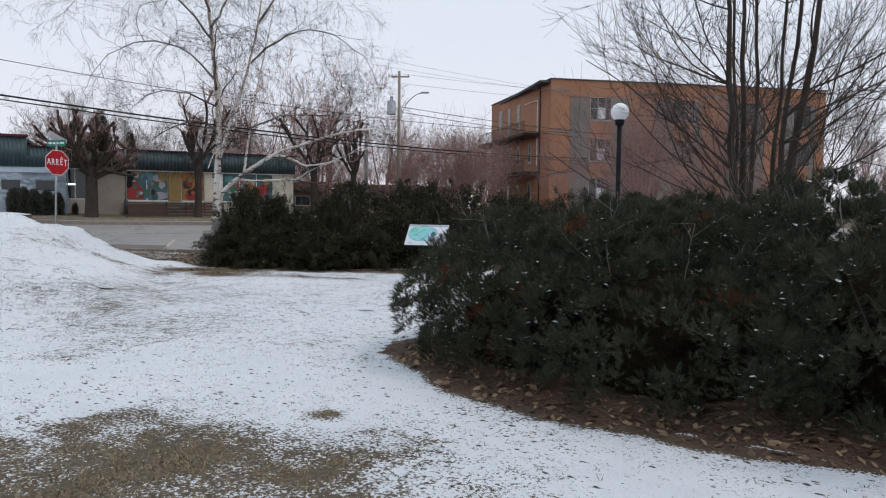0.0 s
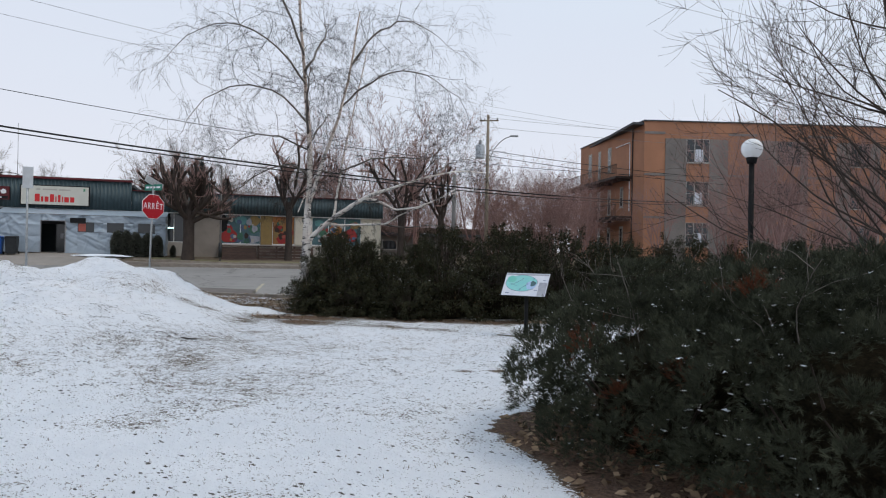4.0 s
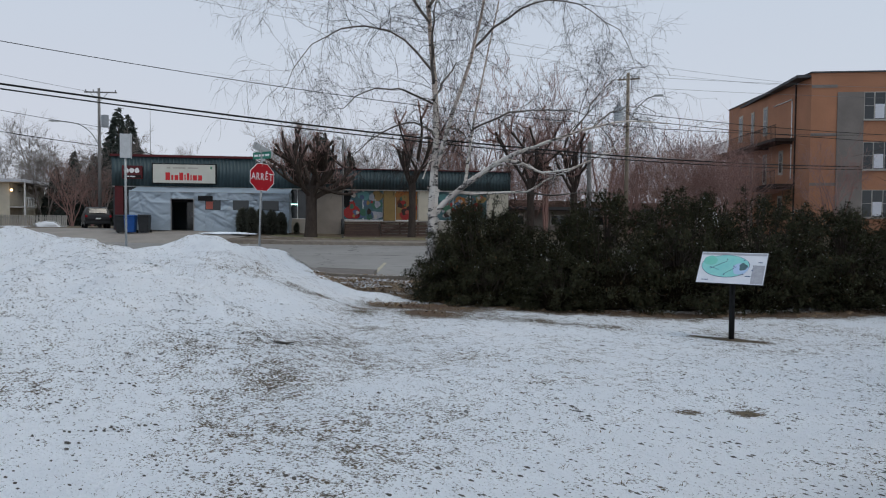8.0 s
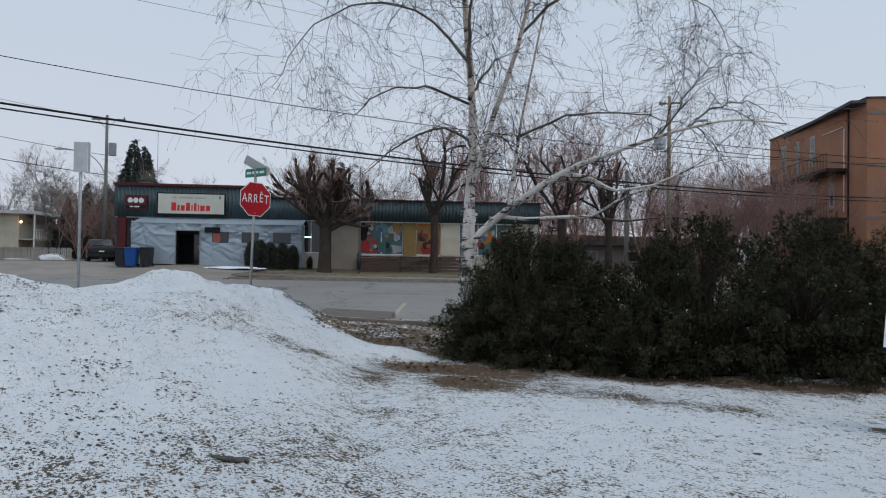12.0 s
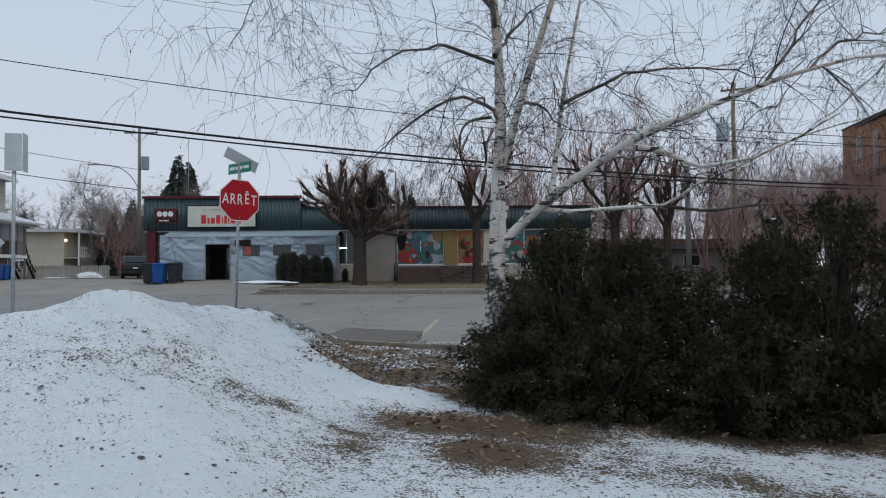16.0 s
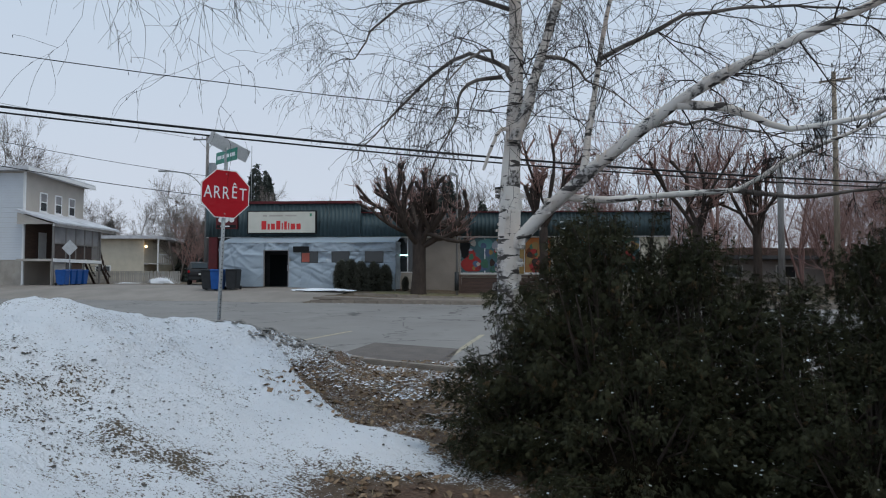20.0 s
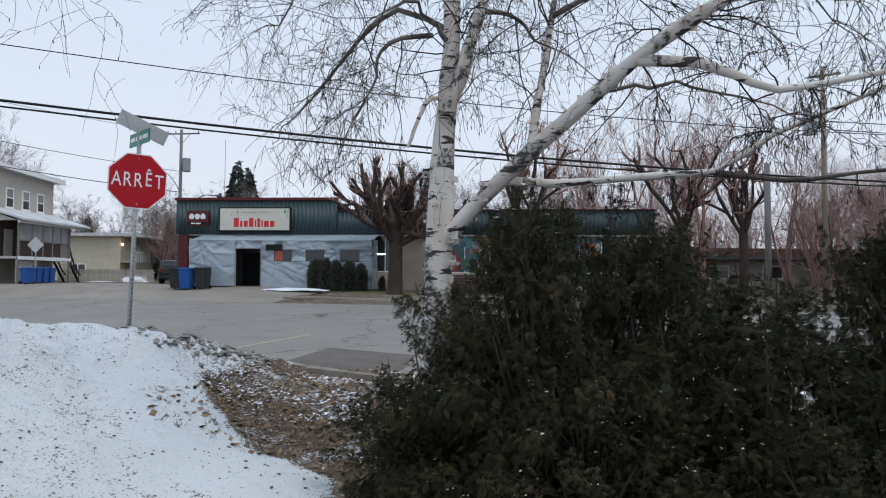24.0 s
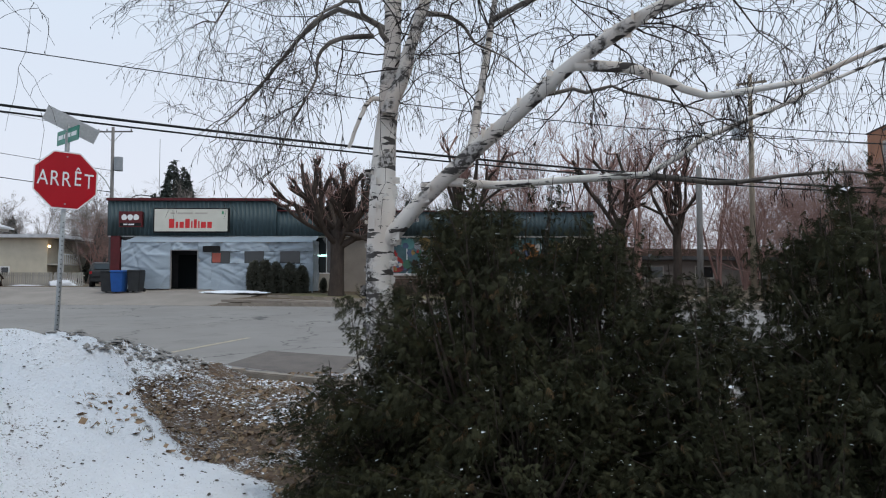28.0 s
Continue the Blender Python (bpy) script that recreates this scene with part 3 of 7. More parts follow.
def covers(x, y):
    """How deep the snow lies and how bare the soil is, both 0 to 1."""
    n1, n2 = vnoise(x, y, 0.9, 5), vnoise(x, y, 0.25, 7)
    wob = (n1 - 0.5) * 0.9 + (n2 - 0.5) * 0.35
    s = 0.78 + (vnoise(x, y, 2.5, 8) - 0.5) * 0.22 + (n1 - 0.5) * 0.08
    s = s - 0.115 * np.exp(-((seg_dist(x, y, TRAIL) + wob * 0.3) / 0.6) ** 2) * (0.3 + 1.3 * n1)
    s = s - 0.26 * np.exp(-((seg_dist(x, y, TRACK) + wob * 0.2) / 0.22) ** 2) * (0.35 + 1.2 * n2)
    s = s - 0.22 * np.exp(-((seg_dist(x, y, LITTER_RUN) + wob * 0.35) / 0.55) ** 2) * (0.3 + 1.4 * n1)
    # lawn round the start
    edge = np.interp(x, [-8, -5.6, -5.1, -4.4, -3.85, -3.3, -2.6, -1.9, -0.9, 3], [1.8, 2.7, 3.2, 3.45, 3.5, 3.8, 4.0, 3.65, 2.5, 1.0])
    s = s - 0.48 * soft((edge - y + wob * 1.2) / 1.7 + 0.36) * (0.74 + 0.30 * n1 + 0.45 * (n2 - 0.5))
    for cx, cy, cr in ((-7.17, 8.75, 0.11), (-6.83, 9.14, 0.12), (-3.8, 4.1, 0.13)):
        s = s - 0.6 * np.exp(-(((x - cx) ** 2 + (y - cy) ** 2) / cr**2) + wob)
    s = s - 0.75 * np.exp(-((seg_dist(x, y, PANEL_FOOT) + wob * 0.06) / 0.10) ** 2)
    s = s + 0.07 * soft((mound(x, y) - 0.25) / 0.3)
    p, q = pq(x, y)
    # littered verge between the mound and the kerb
    verge = soft((p + 6.4 + 0.6 * wob) / 0.7) * soft((x - np.interp(y, FOOT_Y, FOOT_X) + 2.6 + 0.4 * wob) / 0.5 - (x < -21.0) * 0.2)
    verge = np.where((p < 1.5) & (y > 11.3), verge, 0)
    s = s - 0.36 * verge * (0.5 + 0.5 * n1 + 0.6 * n2)
    # bare strip along the hedge and patch at its end
    hd = seg_dist(x, y, HEDGE_FRONT)
    strip = 0.80 * np.exp(-((hd + wob * 0.3) / 0.50) ** 2)
    patch = np.exp(-(((x + 14.95) * 0.86 + (y - 11.85) * 0.5) / 1.05) ** 2 - (((y - 11.85) * 0.86 - (x + 14.95) * 0.5) / 0.50) ** 2 + wob * 0.7)
    patch = np.maximum(patch, np.exp(-(((x + 14.1) / 0.55) ** 2 + ((y - 11.3) / 0.42) ** 2) + wob * 0.8))
    bare = np.clip(strip * (0.55 + 0.5 * n1) + patch * (0.7 + 0.4 * n2), 0, 1.1)
    pd = seg_dist(x, y, PINE_FRONT)
    inside = (y > np.interp(x, [-4.6, -3.3, -2.2, -0.9, 0.2, 6], [6.2, 5.35, 5.25, 5.12, 5.35, 5.9])) & (seg_dist(x, y, PINE_ROW) + 0.5 * wob < 1.9)
    bare = np.maximum(bare, np.where(inside, 1.0, np.exp(-((pd + wob * 0.1) / 0.14) ** 2)))
    s = s - 0.95 * bare
    behind = soft((y - np.interp(x, [-16.4, -13, -11.4, -9.6, -8, -5], [13.4, 14.6, 16.0, 18.3, 20.9, 24.6])) / 0.8)
    s = np.where((p < -0.2) & (x > -16.4), s - 0.25 * behind, s)
    s = s - 0.16 * np.exp(-(seg_dist(x, y, RIM) / 0.45) ** 2) * (0.3 + 1.4 * n2)
    s = np.maximum(s, 1.1 * np.exp(-((seg_dist(x, y, TONGUE) + wob * 0.12) / 0.62) ** 6))
    far = soft((p - 17.5) / 1.0)
    s = s - 0.75 * far * np.where(q > -60, 1, 0.6)
    return np.clip(s, 0, 1), np.clip(np.maximum(bare, 0.62 * verge), 0, 1)


def spaced(lo, a, b, hi, step):
    """Even steps between a and b, growing ones out to lo and hi."""
    core = np.arange(a, b + step / 2, step)
    steps = step * 1.32 ** np.arange(1, 60)
    grow = np.cumsum(np.concatenate([steps[steps < 1.4], np.full(60, 1.4), 1.4 * 1.32 ** np.arange(1, 40)]))
    left, right = a - grow, b + grow
    return np.concatenate([[lo], left[left > lo][::-1], core, right[right < hi], [hi]])


gx, gy = spaced(-1800, -24.5, 3.5, 1800, 0.09), spaced(-1800, -1.0, 19.5, 1800, 0.09)
GX, GY = np.meshgrid(gx, gy, indexing="ij")
GZ = height(GX, GY)
gp, gq = pq(GX, GY)
under_road = (gp > kerb_p(gq) + 0.12) & (gp < 18.0) | (gp >= 18.0) & (gp < 30.0) & (gq < -11.6)
GZ = np.where(under_road, GZ - np.where(gp > 18.0, 0.30, 0.10), GZ)
ni, nj = GX.shape
ii, jj = np.meshgrid(np.arange(ni - 1), np.arange(nj - 1), indexing="ij")
quads = np.stack([ii * nj + jj, (ii + 1) * nj + jj, (ii + 1) * nj + jj + 1, ii * nj + jj + 1], -1).reshape(-1, 4)
me = add_mesh("ground", np.stack([GX, GY, GZ], -1).reshape(-1, 3), quads, M_GROUND, True)
cs, cb = covers(GX.ravel(), GY.ravel())
for key_, val_ in (("snow", cs), ("soil", cb)):
    at_ = me.attributes.new(key_, "FLOAT", "POINT")
    at_.data.foreach_set("value", val_.astype(np.float32))
tagged(new("ground", me), "lawn thinly dusted with grainy snow, ploughed bank and bare patches", "ground", kind="structure")


def road_sheet(name, p0, p1, q0, q1, material, lift, label, np_=24, nq_=120, kind="structure"):
    P, Q = np.meshgrid(np.linspace(0, 1, np_), np.linspace(q0, q1, nq_), indexing="ij")
    near = p0 + (kerb_p(Q) if p0 < 1 else 0.0)
    P = near + (p1 - near) * P
    X, Y = xy(P, Q)
    Z = base_height(X, Y) + lift
    i, j = np.meshgrid(np.arange(np_ - 1), np.arange(nq_ - 1), indexing="ij")
    f = np.stack([i * nq_ + j, i * nq_ + j + 1, (i + 1) * nq_ + j + 1, (i + 1) * nq_ + j], -1).reshape(-1, 4)
    return tagged(new(name, add_mesh(name, np.stack([X, Y, Z], -1).reshape(-1, 3), f, material, True)), label, name.split("_")[0], kind=kind)


road_sheet("road", 0.06, 18.0, -160, 200, M_ROAD, -0.03, "worn pale grey asphalt street with cracks", 40, 480)
road_sheet("driveway", 18.0, 30.0, -120, -11.0, M_DRIVE, -0.026, "grey asphalt forecourt and side street mouth", 25, 80)

road_sheet("lawn", 21.14, 24.2, -9.6, 7.0, M_LAWN, 0.035, "faded olive strip of lawn before the shop", 8, 40)

# ---- planting: generators ----


def rng(seed):
    return np.random.default_rng(seed)


def unit(v):
    return v / (np.linalg.norm(v, axis=-1, keepdims=True) + 1e-9)


def shell_points(r, n, lobes, rx, ry, h, depth=0.35, z0=0.02):
    """Points and outward directions in the outer shell of a lumpy bush that keeps its width down to the ground."""
    u = unit(r.normal(size=(n, 3)))
    low = r.random(n) < 0.34
    u[:, 2] = np.where(low, -np.abs(u[:, 2]), np.abs(u[:, 2]))
    bump = np.ones(n)
    for c, a in lobes:
        bump += a * np.exp(-((u - c) ** 2).sum(1) / 0.10)
    bump += 0.10 * (vnoise(np.arctan2(u[:, 1], u[:, 0]) * 3.0, u[:, 2] * 3.0, 0.8, 9) - 0.5)
    k = bump * (1 - depth * r.random(n) ** 1.6)
    flat = unit(np.stack([u[:, 0], u[:, 1], 0 * low], -1))
    side = np.where(low[:, None], flat * (1.0 - 0.16 * np.abs(u[:, 2:3])), u)
    p = side * k[:, None] * np.array([rx, ry, h * 0.60])
    p[:, 2] = np.where(low, h * 0.40 * (1 - np.abs(u[:, 2]) ** 0.8 * 1.0), p[:, 2] + h * 0.40)
    keep = p[:, 2] > z0
    return p[keep], np.where(low[:, None], flat, u)[keep]


def frond_mesh(name, pts, out, r, size, material, leaves=5, droop=0.25, width=0.20):
    """Flat fan sprays: a stem with leaflets either side, all in one plane."""
    n = len(pts)
    d = unit(out + r.normal(scale=0.45, size=(n, 3)) + np.array([0, 0, 0.25 - droop]))
    side = unit(np.cross(d, r.normal(size=(n, 3))))
    L = size * (0.6 + 0.8 * r.random(n))
    V, F, b = [], [], 0
    steps = np.linspace(0.0, 1.0, leaves)
    for k, s in enumerate(steps):
        for sg in (-1, 1):
            root = pts + d * (L * s * 0.75)[:, None]
            way = unit(d * 0.75 + side * sg * (0.75 - 0.45 * s))
            ll = L * (0.55 - 0.25 * s)
            nrm = np.cross(way, np.cross(d, side))
            a0 = root - nrm * (ll * width)[:, None]
            a1 = root + nrm * (ll * width)[:, None]
            a2 = root + way * ll[:, None] + np.array([0, 0, -1]) * (ll * droop * 0.6)[:, None]
            V.append(np.stack([a0, a1, a2], 1))
    V = np.concatenate(V, 1).reshape(-1, 3)
    F = np.arange(len(V)).reshape(-1, 3)
    return add_mesh(name, V, F, material)


def tuft_mesh(name, pts, out, r, size, material, needles=40):
    """Shoots set all round with stiff needles, like bottle brushes."""
    n = len(pts)
    d = unit(out * 1.1 + r.normal(scale=0.22, size=(n, 3)) + np.array([0, 0, 0.35]))
    L = size * (0.7 + 0.6 * r.random(n))
    tri = []
    for k in range(needles):
        s = (k + r.random(n)) / needles
        across = unit(np.cross(d, r.normal(size=(n, 3))))
        way = unit(across * (0.85 - 0.40 * s)[:, None] + d * (0.55 + 1.0 * s)[:, None])
        root = pts + d * (L * s)[:, None]
        nl = 0.036 + 0.022 * r.random(n)
        w = unit(np.cross(way, r.normal(size=(n, 3)))) * 0.0019
        tri.append(np.stack([root - w, root + w, root + way * nl[:, None]], 1))
    V = np.concatenate(tri, 1).reshape(-1, 3)
    return add_mesh(name, V, np.arange(len(V)).reshape(-1, 3), material)


# solid filler lump; its dark colour stands in for shade between the sprays
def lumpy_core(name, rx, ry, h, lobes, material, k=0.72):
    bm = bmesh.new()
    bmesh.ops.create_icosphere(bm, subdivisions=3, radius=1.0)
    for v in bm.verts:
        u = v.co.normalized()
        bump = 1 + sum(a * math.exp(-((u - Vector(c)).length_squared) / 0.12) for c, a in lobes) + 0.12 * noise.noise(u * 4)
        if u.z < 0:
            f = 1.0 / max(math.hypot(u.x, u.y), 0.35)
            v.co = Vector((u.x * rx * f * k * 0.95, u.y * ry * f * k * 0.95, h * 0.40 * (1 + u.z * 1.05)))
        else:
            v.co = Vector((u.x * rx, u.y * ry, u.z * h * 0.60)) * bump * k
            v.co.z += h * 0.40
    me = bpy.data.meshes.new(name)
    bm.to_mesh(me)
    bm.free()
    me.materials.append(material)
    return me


def stem_paths(r, n, rx, ry, h):
    out = []
    for _ in range(n):
        a, k = r.random() * 6.283, 0.5 + 0.5 * r.random()
        tip = np.array([math.cos(a) * rx * k * 0.8, math.sin(a) * ry * k * 0.8, h * (0.45 + 0.4 * r.random())])
        mid = tip * 0.5 + r.normal(scale=0.08, size=3)
        mid[2] = tip[2] * 0.35
        pts = np.array([[r.normal() * 0.08, r.normal() * 0.08, -0.1], mid, tip])
        out.append((pts, [0.03, 0.02, 0.006]))
    return out


def cedar_plumes(r, rx, ry, h, n, per):
    """Places and directions of the sprays on upswept plumes of a broad cone, with a few spires and open gaps between."""
    P, U, stems = [], [], []
    for k in range(n):
        lead = k < 20
        t = 0.42 + 0.50 * r.random() if lead else r.random() ** 1.4
        a = r.random() * 6.283
        R = (1 - t**2.1) ** 0.62 * (0.74 + 0.44 * r.random())
        ca, sa = math.cos(a), math.sin(a)
        in_ = 0.72 if lead else 0.30
        root = np.array([ca * rx * R * in_, sa * ry * R * in_, h * t * 0.70])
        tip = np.array([ca * rx * R, sa * ry * R, h * t * 0.93 + 0.06 + 0.14 * r.random()])
        if lead:
            tip = root + np.array([ca * 0.14, sa * 0.14, 0]) + np.array([0, 0, h * (0.16 + 0.30 * r.random())])
        m = int(per * (0.45 if lead else 0.7 + 0.6 * r.random()))
        s = 0.28 + 0.78 * r.random((m, 1)) ** 0.75
        d = unit(tip - root)
        sway = np.array([ca * 0.05, sa * 0.05, -0.10]) * s**3
        wide = 0.03 + 0.115 * np.clip(1.15 - s, 0, 1)
        P.append(root + (tip - root) * s + sway + r.normal(size=(m, 3)) * wide * (0.6 if lead else 1.0))
        U.append(unit(d * 0.8 + r.normal(scale=0.5, size=(m, 3)) + np.array([ca * 0.45, sa * 0.45, -0.15])))
        mid = root * 0.5 + tip * 0.5 - np.array([0, 0, 0.04])
        stems.append((np.array([[0.04 * ca, 0.04 * sa, max(root[2] - 0.35 * h * t, 0.0)], root, mid, tip]), [0.016, 0.011, 0.007, 0.003]))
    P, U = np.concatenate(P), np.concatenate(U)
    keep = P[:, 2] > 0.03
    return P[keep], U[keep], stems


def pine_puffs(r, lobes, rx, ry, h, n, per, gap=0.27, R0=0.15):
    """Shoots gathered in rounded puffs of uneven depth over a low bush."""
    c, u = shell_points(r, n * 8, lobes, rx, ry, h, 0.24)
    kept = []
    for k in range(len(c)):
        if len(kept) < n and (not kept or ((c[kept] - c[k]) ** 2).sum(1).min() > gap**2):
            kept.append(k)
    c, u = c[kept], u[kept]
    R = R0 + 0.08 * r.random(len(c))
    d = unit(u[:, None] * 0.8 + np.array([0, 0, 0.65]) + r.normal(scale=0.62, size=(len(c), per, 3)))
    P = c[:, None] + d * (R[:, None] * (0.45 + 0.55 * r.random((len(c), per))))[..., None]
    P, U = P.reshape(-1, 3), d.reshape(-1, 3)
    keep = P[:, 2] > 0.05
    return P[keep], U[keep]


def crumbs(r, q, lo, hi):
    s = lo + hi * r.random((len(q), 1, 1)) ** 2
    quad = np.array([[-1, -1, 0], [1, -1, 0], [1, 1, 0], [-1, 1, 0]]) * s + r.normal(size=(len(q), 4, 3)) * s * 0.35
    return add_mesh("snow_crumbs", (q[:, None] + quad).reshape(-1, 3), np.arange(len(q) * 4).reshape(-1, 4), M_SNOWCAP)


def make_bush(name, label, category, group, seed, kind_, rx, ry, h):
    r = rng(seed)
    ob = thing(name, (0, 0, 0), label, category, group)
    child("branchwork", tubes("branchwork", stem_paths(r, 26, rx, ry, h * 0.85), M_BARK_DARK, 5), ob)
    if kind_ == "cedar":
        p, u, inner = cedar_plumes(r, rx, ry, h, 134, 122)
        child("twigwork", tubes("twigwork", inner, M_BARK_DARK, 5), ob, "thin dark inner branches")
        # added dark lump that imitates self-shading low in the cedar
        child("core", lumpy_core("core", rx, ry, h * 0.50, [], M_CORE_SHADE, 0.50), ob, "near-black solid lump standing in for the shade inside")
        child("foliage", frond_mesh("foliage", p, u, r, 0.066, M_CEDAR, 6, 0.5, 0.10), ob, "dark green flat scaly sprays")
        k = r.random(len(p)) < 0.05
        child("dead_foliage", frond_mesh("dead_foliage", p[k] * 0.97, u[k], r, 0.065, M_CEDAR_BROWN, 4, 0.5, 0.12), ob, "browned sprays")
        q = p[(r.random(len(p)) < 0.032) & (u[:, 2] > -0.1)]
        sn = child("snow_crumbs", crumbs(r, q, 0.004, 0.012), ob, "crumbs of snow")
    else:
        lobes = [(unit(r.normal(size=3) * np.array([1, 1, 0.7]) + np.array([0, 0, 0.4])), 0.10 + 0.20 * r.random()) for _ in range(11)]
        # added dark lump that imitates the shaded gaps between puffs
        child("core", lumpy_core("core", rx, ry, h, lobes, M_CORE_SHADE, 0.50), ob, "near-black solid lump standing in for the shade inside")
        p, u = pine_puffs(r, lobes, rx, ry, h, 360, 62)
        child("foliage", tuft_mesh("foliage", p, u, r, 0.055, M_PINE, 22), ob, "dark green needle tufts in rounded puffs")
        p2, u2 = pine_puffs(r, lobes, rx * 1.0, ry * 1.0, h * 1.0, 7, 34, 0.5, 0.15)
        child("dead_foliage", tuft_mesh("dead_foliage", p2, u2, r, 0.055, M_RUST, 20), ob, "rust-brown dead needles")
        q = p[(r.random(len(p)) < 0.07) & (u[:, 2] > 0.1)]
        sn = child("snow_crumbs", crumbs(r, q, 0.005, 0.014), ob, "crumbs of snow")
        sticks = []
        for _ in range(9):
            a = r.random() * 6.283
            s0 = np.array([math.cos(a) * rx * 0.5, math.sin(a) * ry * 0.5, h * 0.72])
            grow(r, s0, (math.cos(a) * 0.5, math.sin(a) * 0.5, 1.0), 0.55 + 0.5 * r.random(), 0.006, 1, sticks, 0.35, 0.05, 0.0, (2, 4), 0.5, 0.0025, 5)
        tagged(child("deadwood", tubes("deadwood", sticks, M_TWIG_GREY, 4), ob), "thin bare twigs sticking out", kind="stuff")
    tagged(sn, kind="stuff")
    return ob


def grow(r, start, way, length, radius, depth, out, bend=0.25, up=0.1, droop=0.0, split=(3, 5), ratio=0.62, min_r=0.004, segs=5, spread=0.8):
    """A bare branch with its side branches, as tapered polylines."""
    pts, d = [np.array(start, float)], unit(np.array(way, float))
    step = length / segs
    for _ in range(segs):
        d = unit(d + r.normal(scale=bend, size=3) * 0.5 + np.array([0, 0, up - droop * (1.6 if depth == 0 else 0.6)]))
        pts.append(pts[-1] + d * step)
    pts = np.array(pts)
    tip = max(radius * (0.35 if depth else 0.25), min_r * 0.6)
    rad = np.linspace(radius, tip, len(pts))
    out.append((pts, rad))
    if depth == 0:
        return
    for _ in range(r.integers(*split) + 1):
        s = 0.25 + 0.75 * r.random()
        k = min(int(s * segs), segs - 1)
        p = pts[k] + (pts[k + 1] - pts[k]) * (s * segs - k)
        t = unit(pts[k + 1] - pts[k])
        w = unit(t + r.normal(scale=spread, size=3))
        grow(r, p, w, length * ratio * (0.7 + 0.5 * r.random()), max(rad[k] * 0.6, min_r), depth - 1, out, bend, up, droop, split, ratio, min_r, max(segs - 1, 3), spread)


def tree_from(name, label, category, paths, thick, m_trunk, m_twig, group="", at=(0, 0, 0)):
    """A bare tree: thick wood and twigs as two parts."""
    big = [p for p in paths if p[1][0] >= thick]
    small = [p for p in paths if p[1][0] < thick]
    ob = thing(name, at, label, category, group)
    if thick > 0:
        for p in big:
            child("stem", tubes("stem", [p], m_trunk, 10), ob)
    else:
        child("trunk", tubes("trunk", big, m_trunk, 9), ob)
    if small:
        child("crown", tubes("crown", small, m_twig, 4), ob, "bare twigs")
    return ob


# ---- cedar hedge ----
cedars = [make_bush("cedar_shrub", "dense dark green cedar shrub with snow crumbs", "shrub", "cedars of the hedge", 11 + k, "cedar", 1.38, 1.32, 2.05) for k in range(3)]
CEDAR_AT = [
    (-15.35, 13.75, 0, 0.92, 1.18), (-14.15, 14.55, 1, 1.0, 0.86), (-12.95, 15.25, 2, 1.0, 1.22), (-12.0, 16.5, 0, 1.0, 1.30), (-10.95, 17.9, 1, 1.05, 1.24),
    (-9.85, 19.6, 2, 1.1, 1.05), (-8.7, 21.3, 0, 1.1, 1.2), (-7.3, 23.0, 1, 1.15, 1.25), (-12.4, 18.4, 2, 0.85, 1.25), (-10.7, 20.5, 0, 1.1, 1.15),
    (-5.6, 24.8, 2, 1.2, 1.3), (-3.4, 26.2, 0, 1.2, 1.35), (-14.75, 14.1, 2, 0.8, 1.0), (-15.95, 13.2, 1, 0.66, 0.62), (-14.6, 13.35, 0, 0.6, 0.6), (-13.3, 14.15, 2, 0.62, 0.62), (-16.2, 13.9, 2, 0.5, 1.06), (-15.6, 13.95, 1, 0.46, 1.14), (-13.55, 15.0, 0, 0.64, 1.14), (-13.1, 14.7, 2, 0.5, 0.9),
]
rr = rng(5)
for k, (x, y, kind_, sx, sz) in enumerate(CEDAR_AT):
    src = cedars[kind_]
    m = pose(x, y, hz(x, y) - 0.03, 0, 0, rr.random() * 360)
    ob = copy_thing(src, m) if k >= 3 else src
    ob.matrix_basis = m @ Matrix.Diagonal((sx, sx, sz, 1))
for k in range(3):
    x, y, kind_, sx, sz = CEDAR_AT[k]
    cedars[kind_].matrix_basis = pose(x, y, hz(x, y) - 0.03, 0, 0, 40 + 120 * k) @ Matrix.Diagonal((sx, sx, sz, 1))

# ---- low pines beside the start ----
pines = [make_bush("mugo_pine", "low spreading dark pine with rusty dead tips", "shrub", "low pines in the bed", 31 + k, "pine", 1.50, 1.45, 1.60) for k in range(2)]
PINE_AT = [(-3.38, 7.0, 0, 0.95, 0.88), (-1.75, 6.8, 1, 1.05, 0.95), (0.35, 6.95, 0, 1.05, 1.10), (2.6, 7.1, 1, 1.1, 1.25), (-2.7, 8.7, 1, 1.0, 1.0), (-0.5, 9.2, 0, 1.15, 1.12), (2.0, 9.6, 1, 1.2, 1.45), (4.8, 7.6, 0, 1.2, 1.2), (-3.95, 7.65, 1, 0.66, 0.80)]
for k, (x, y, kind_, sx, sz) in enumerate(PINE_AT):
    m = pose(x, y, hz(x, y) - 0.02, 0, 0, 77 * k)
    ob = pines[kind_] if k < 2 else copy_thing(pines[kind_], m)
    ob.matrix_basis = m @ Matrix.Diagonal((sx, sx, sz, 1))

# ---- the birch ----
BIRCH = np.array([-16.56, 13.39, 0.0])
RIGHT, AHEAD = np.array([0.477, 0.879, 0.0]), np.array([-0.879, 0.477, 0.0])


def bl(a, z, d=0.0):
    """A place beside the birch: a to its right seen from the lawn, d further back."""
    return BIRCH + RIGHT * a + AHEAD * d + np.array([0, 0, z])


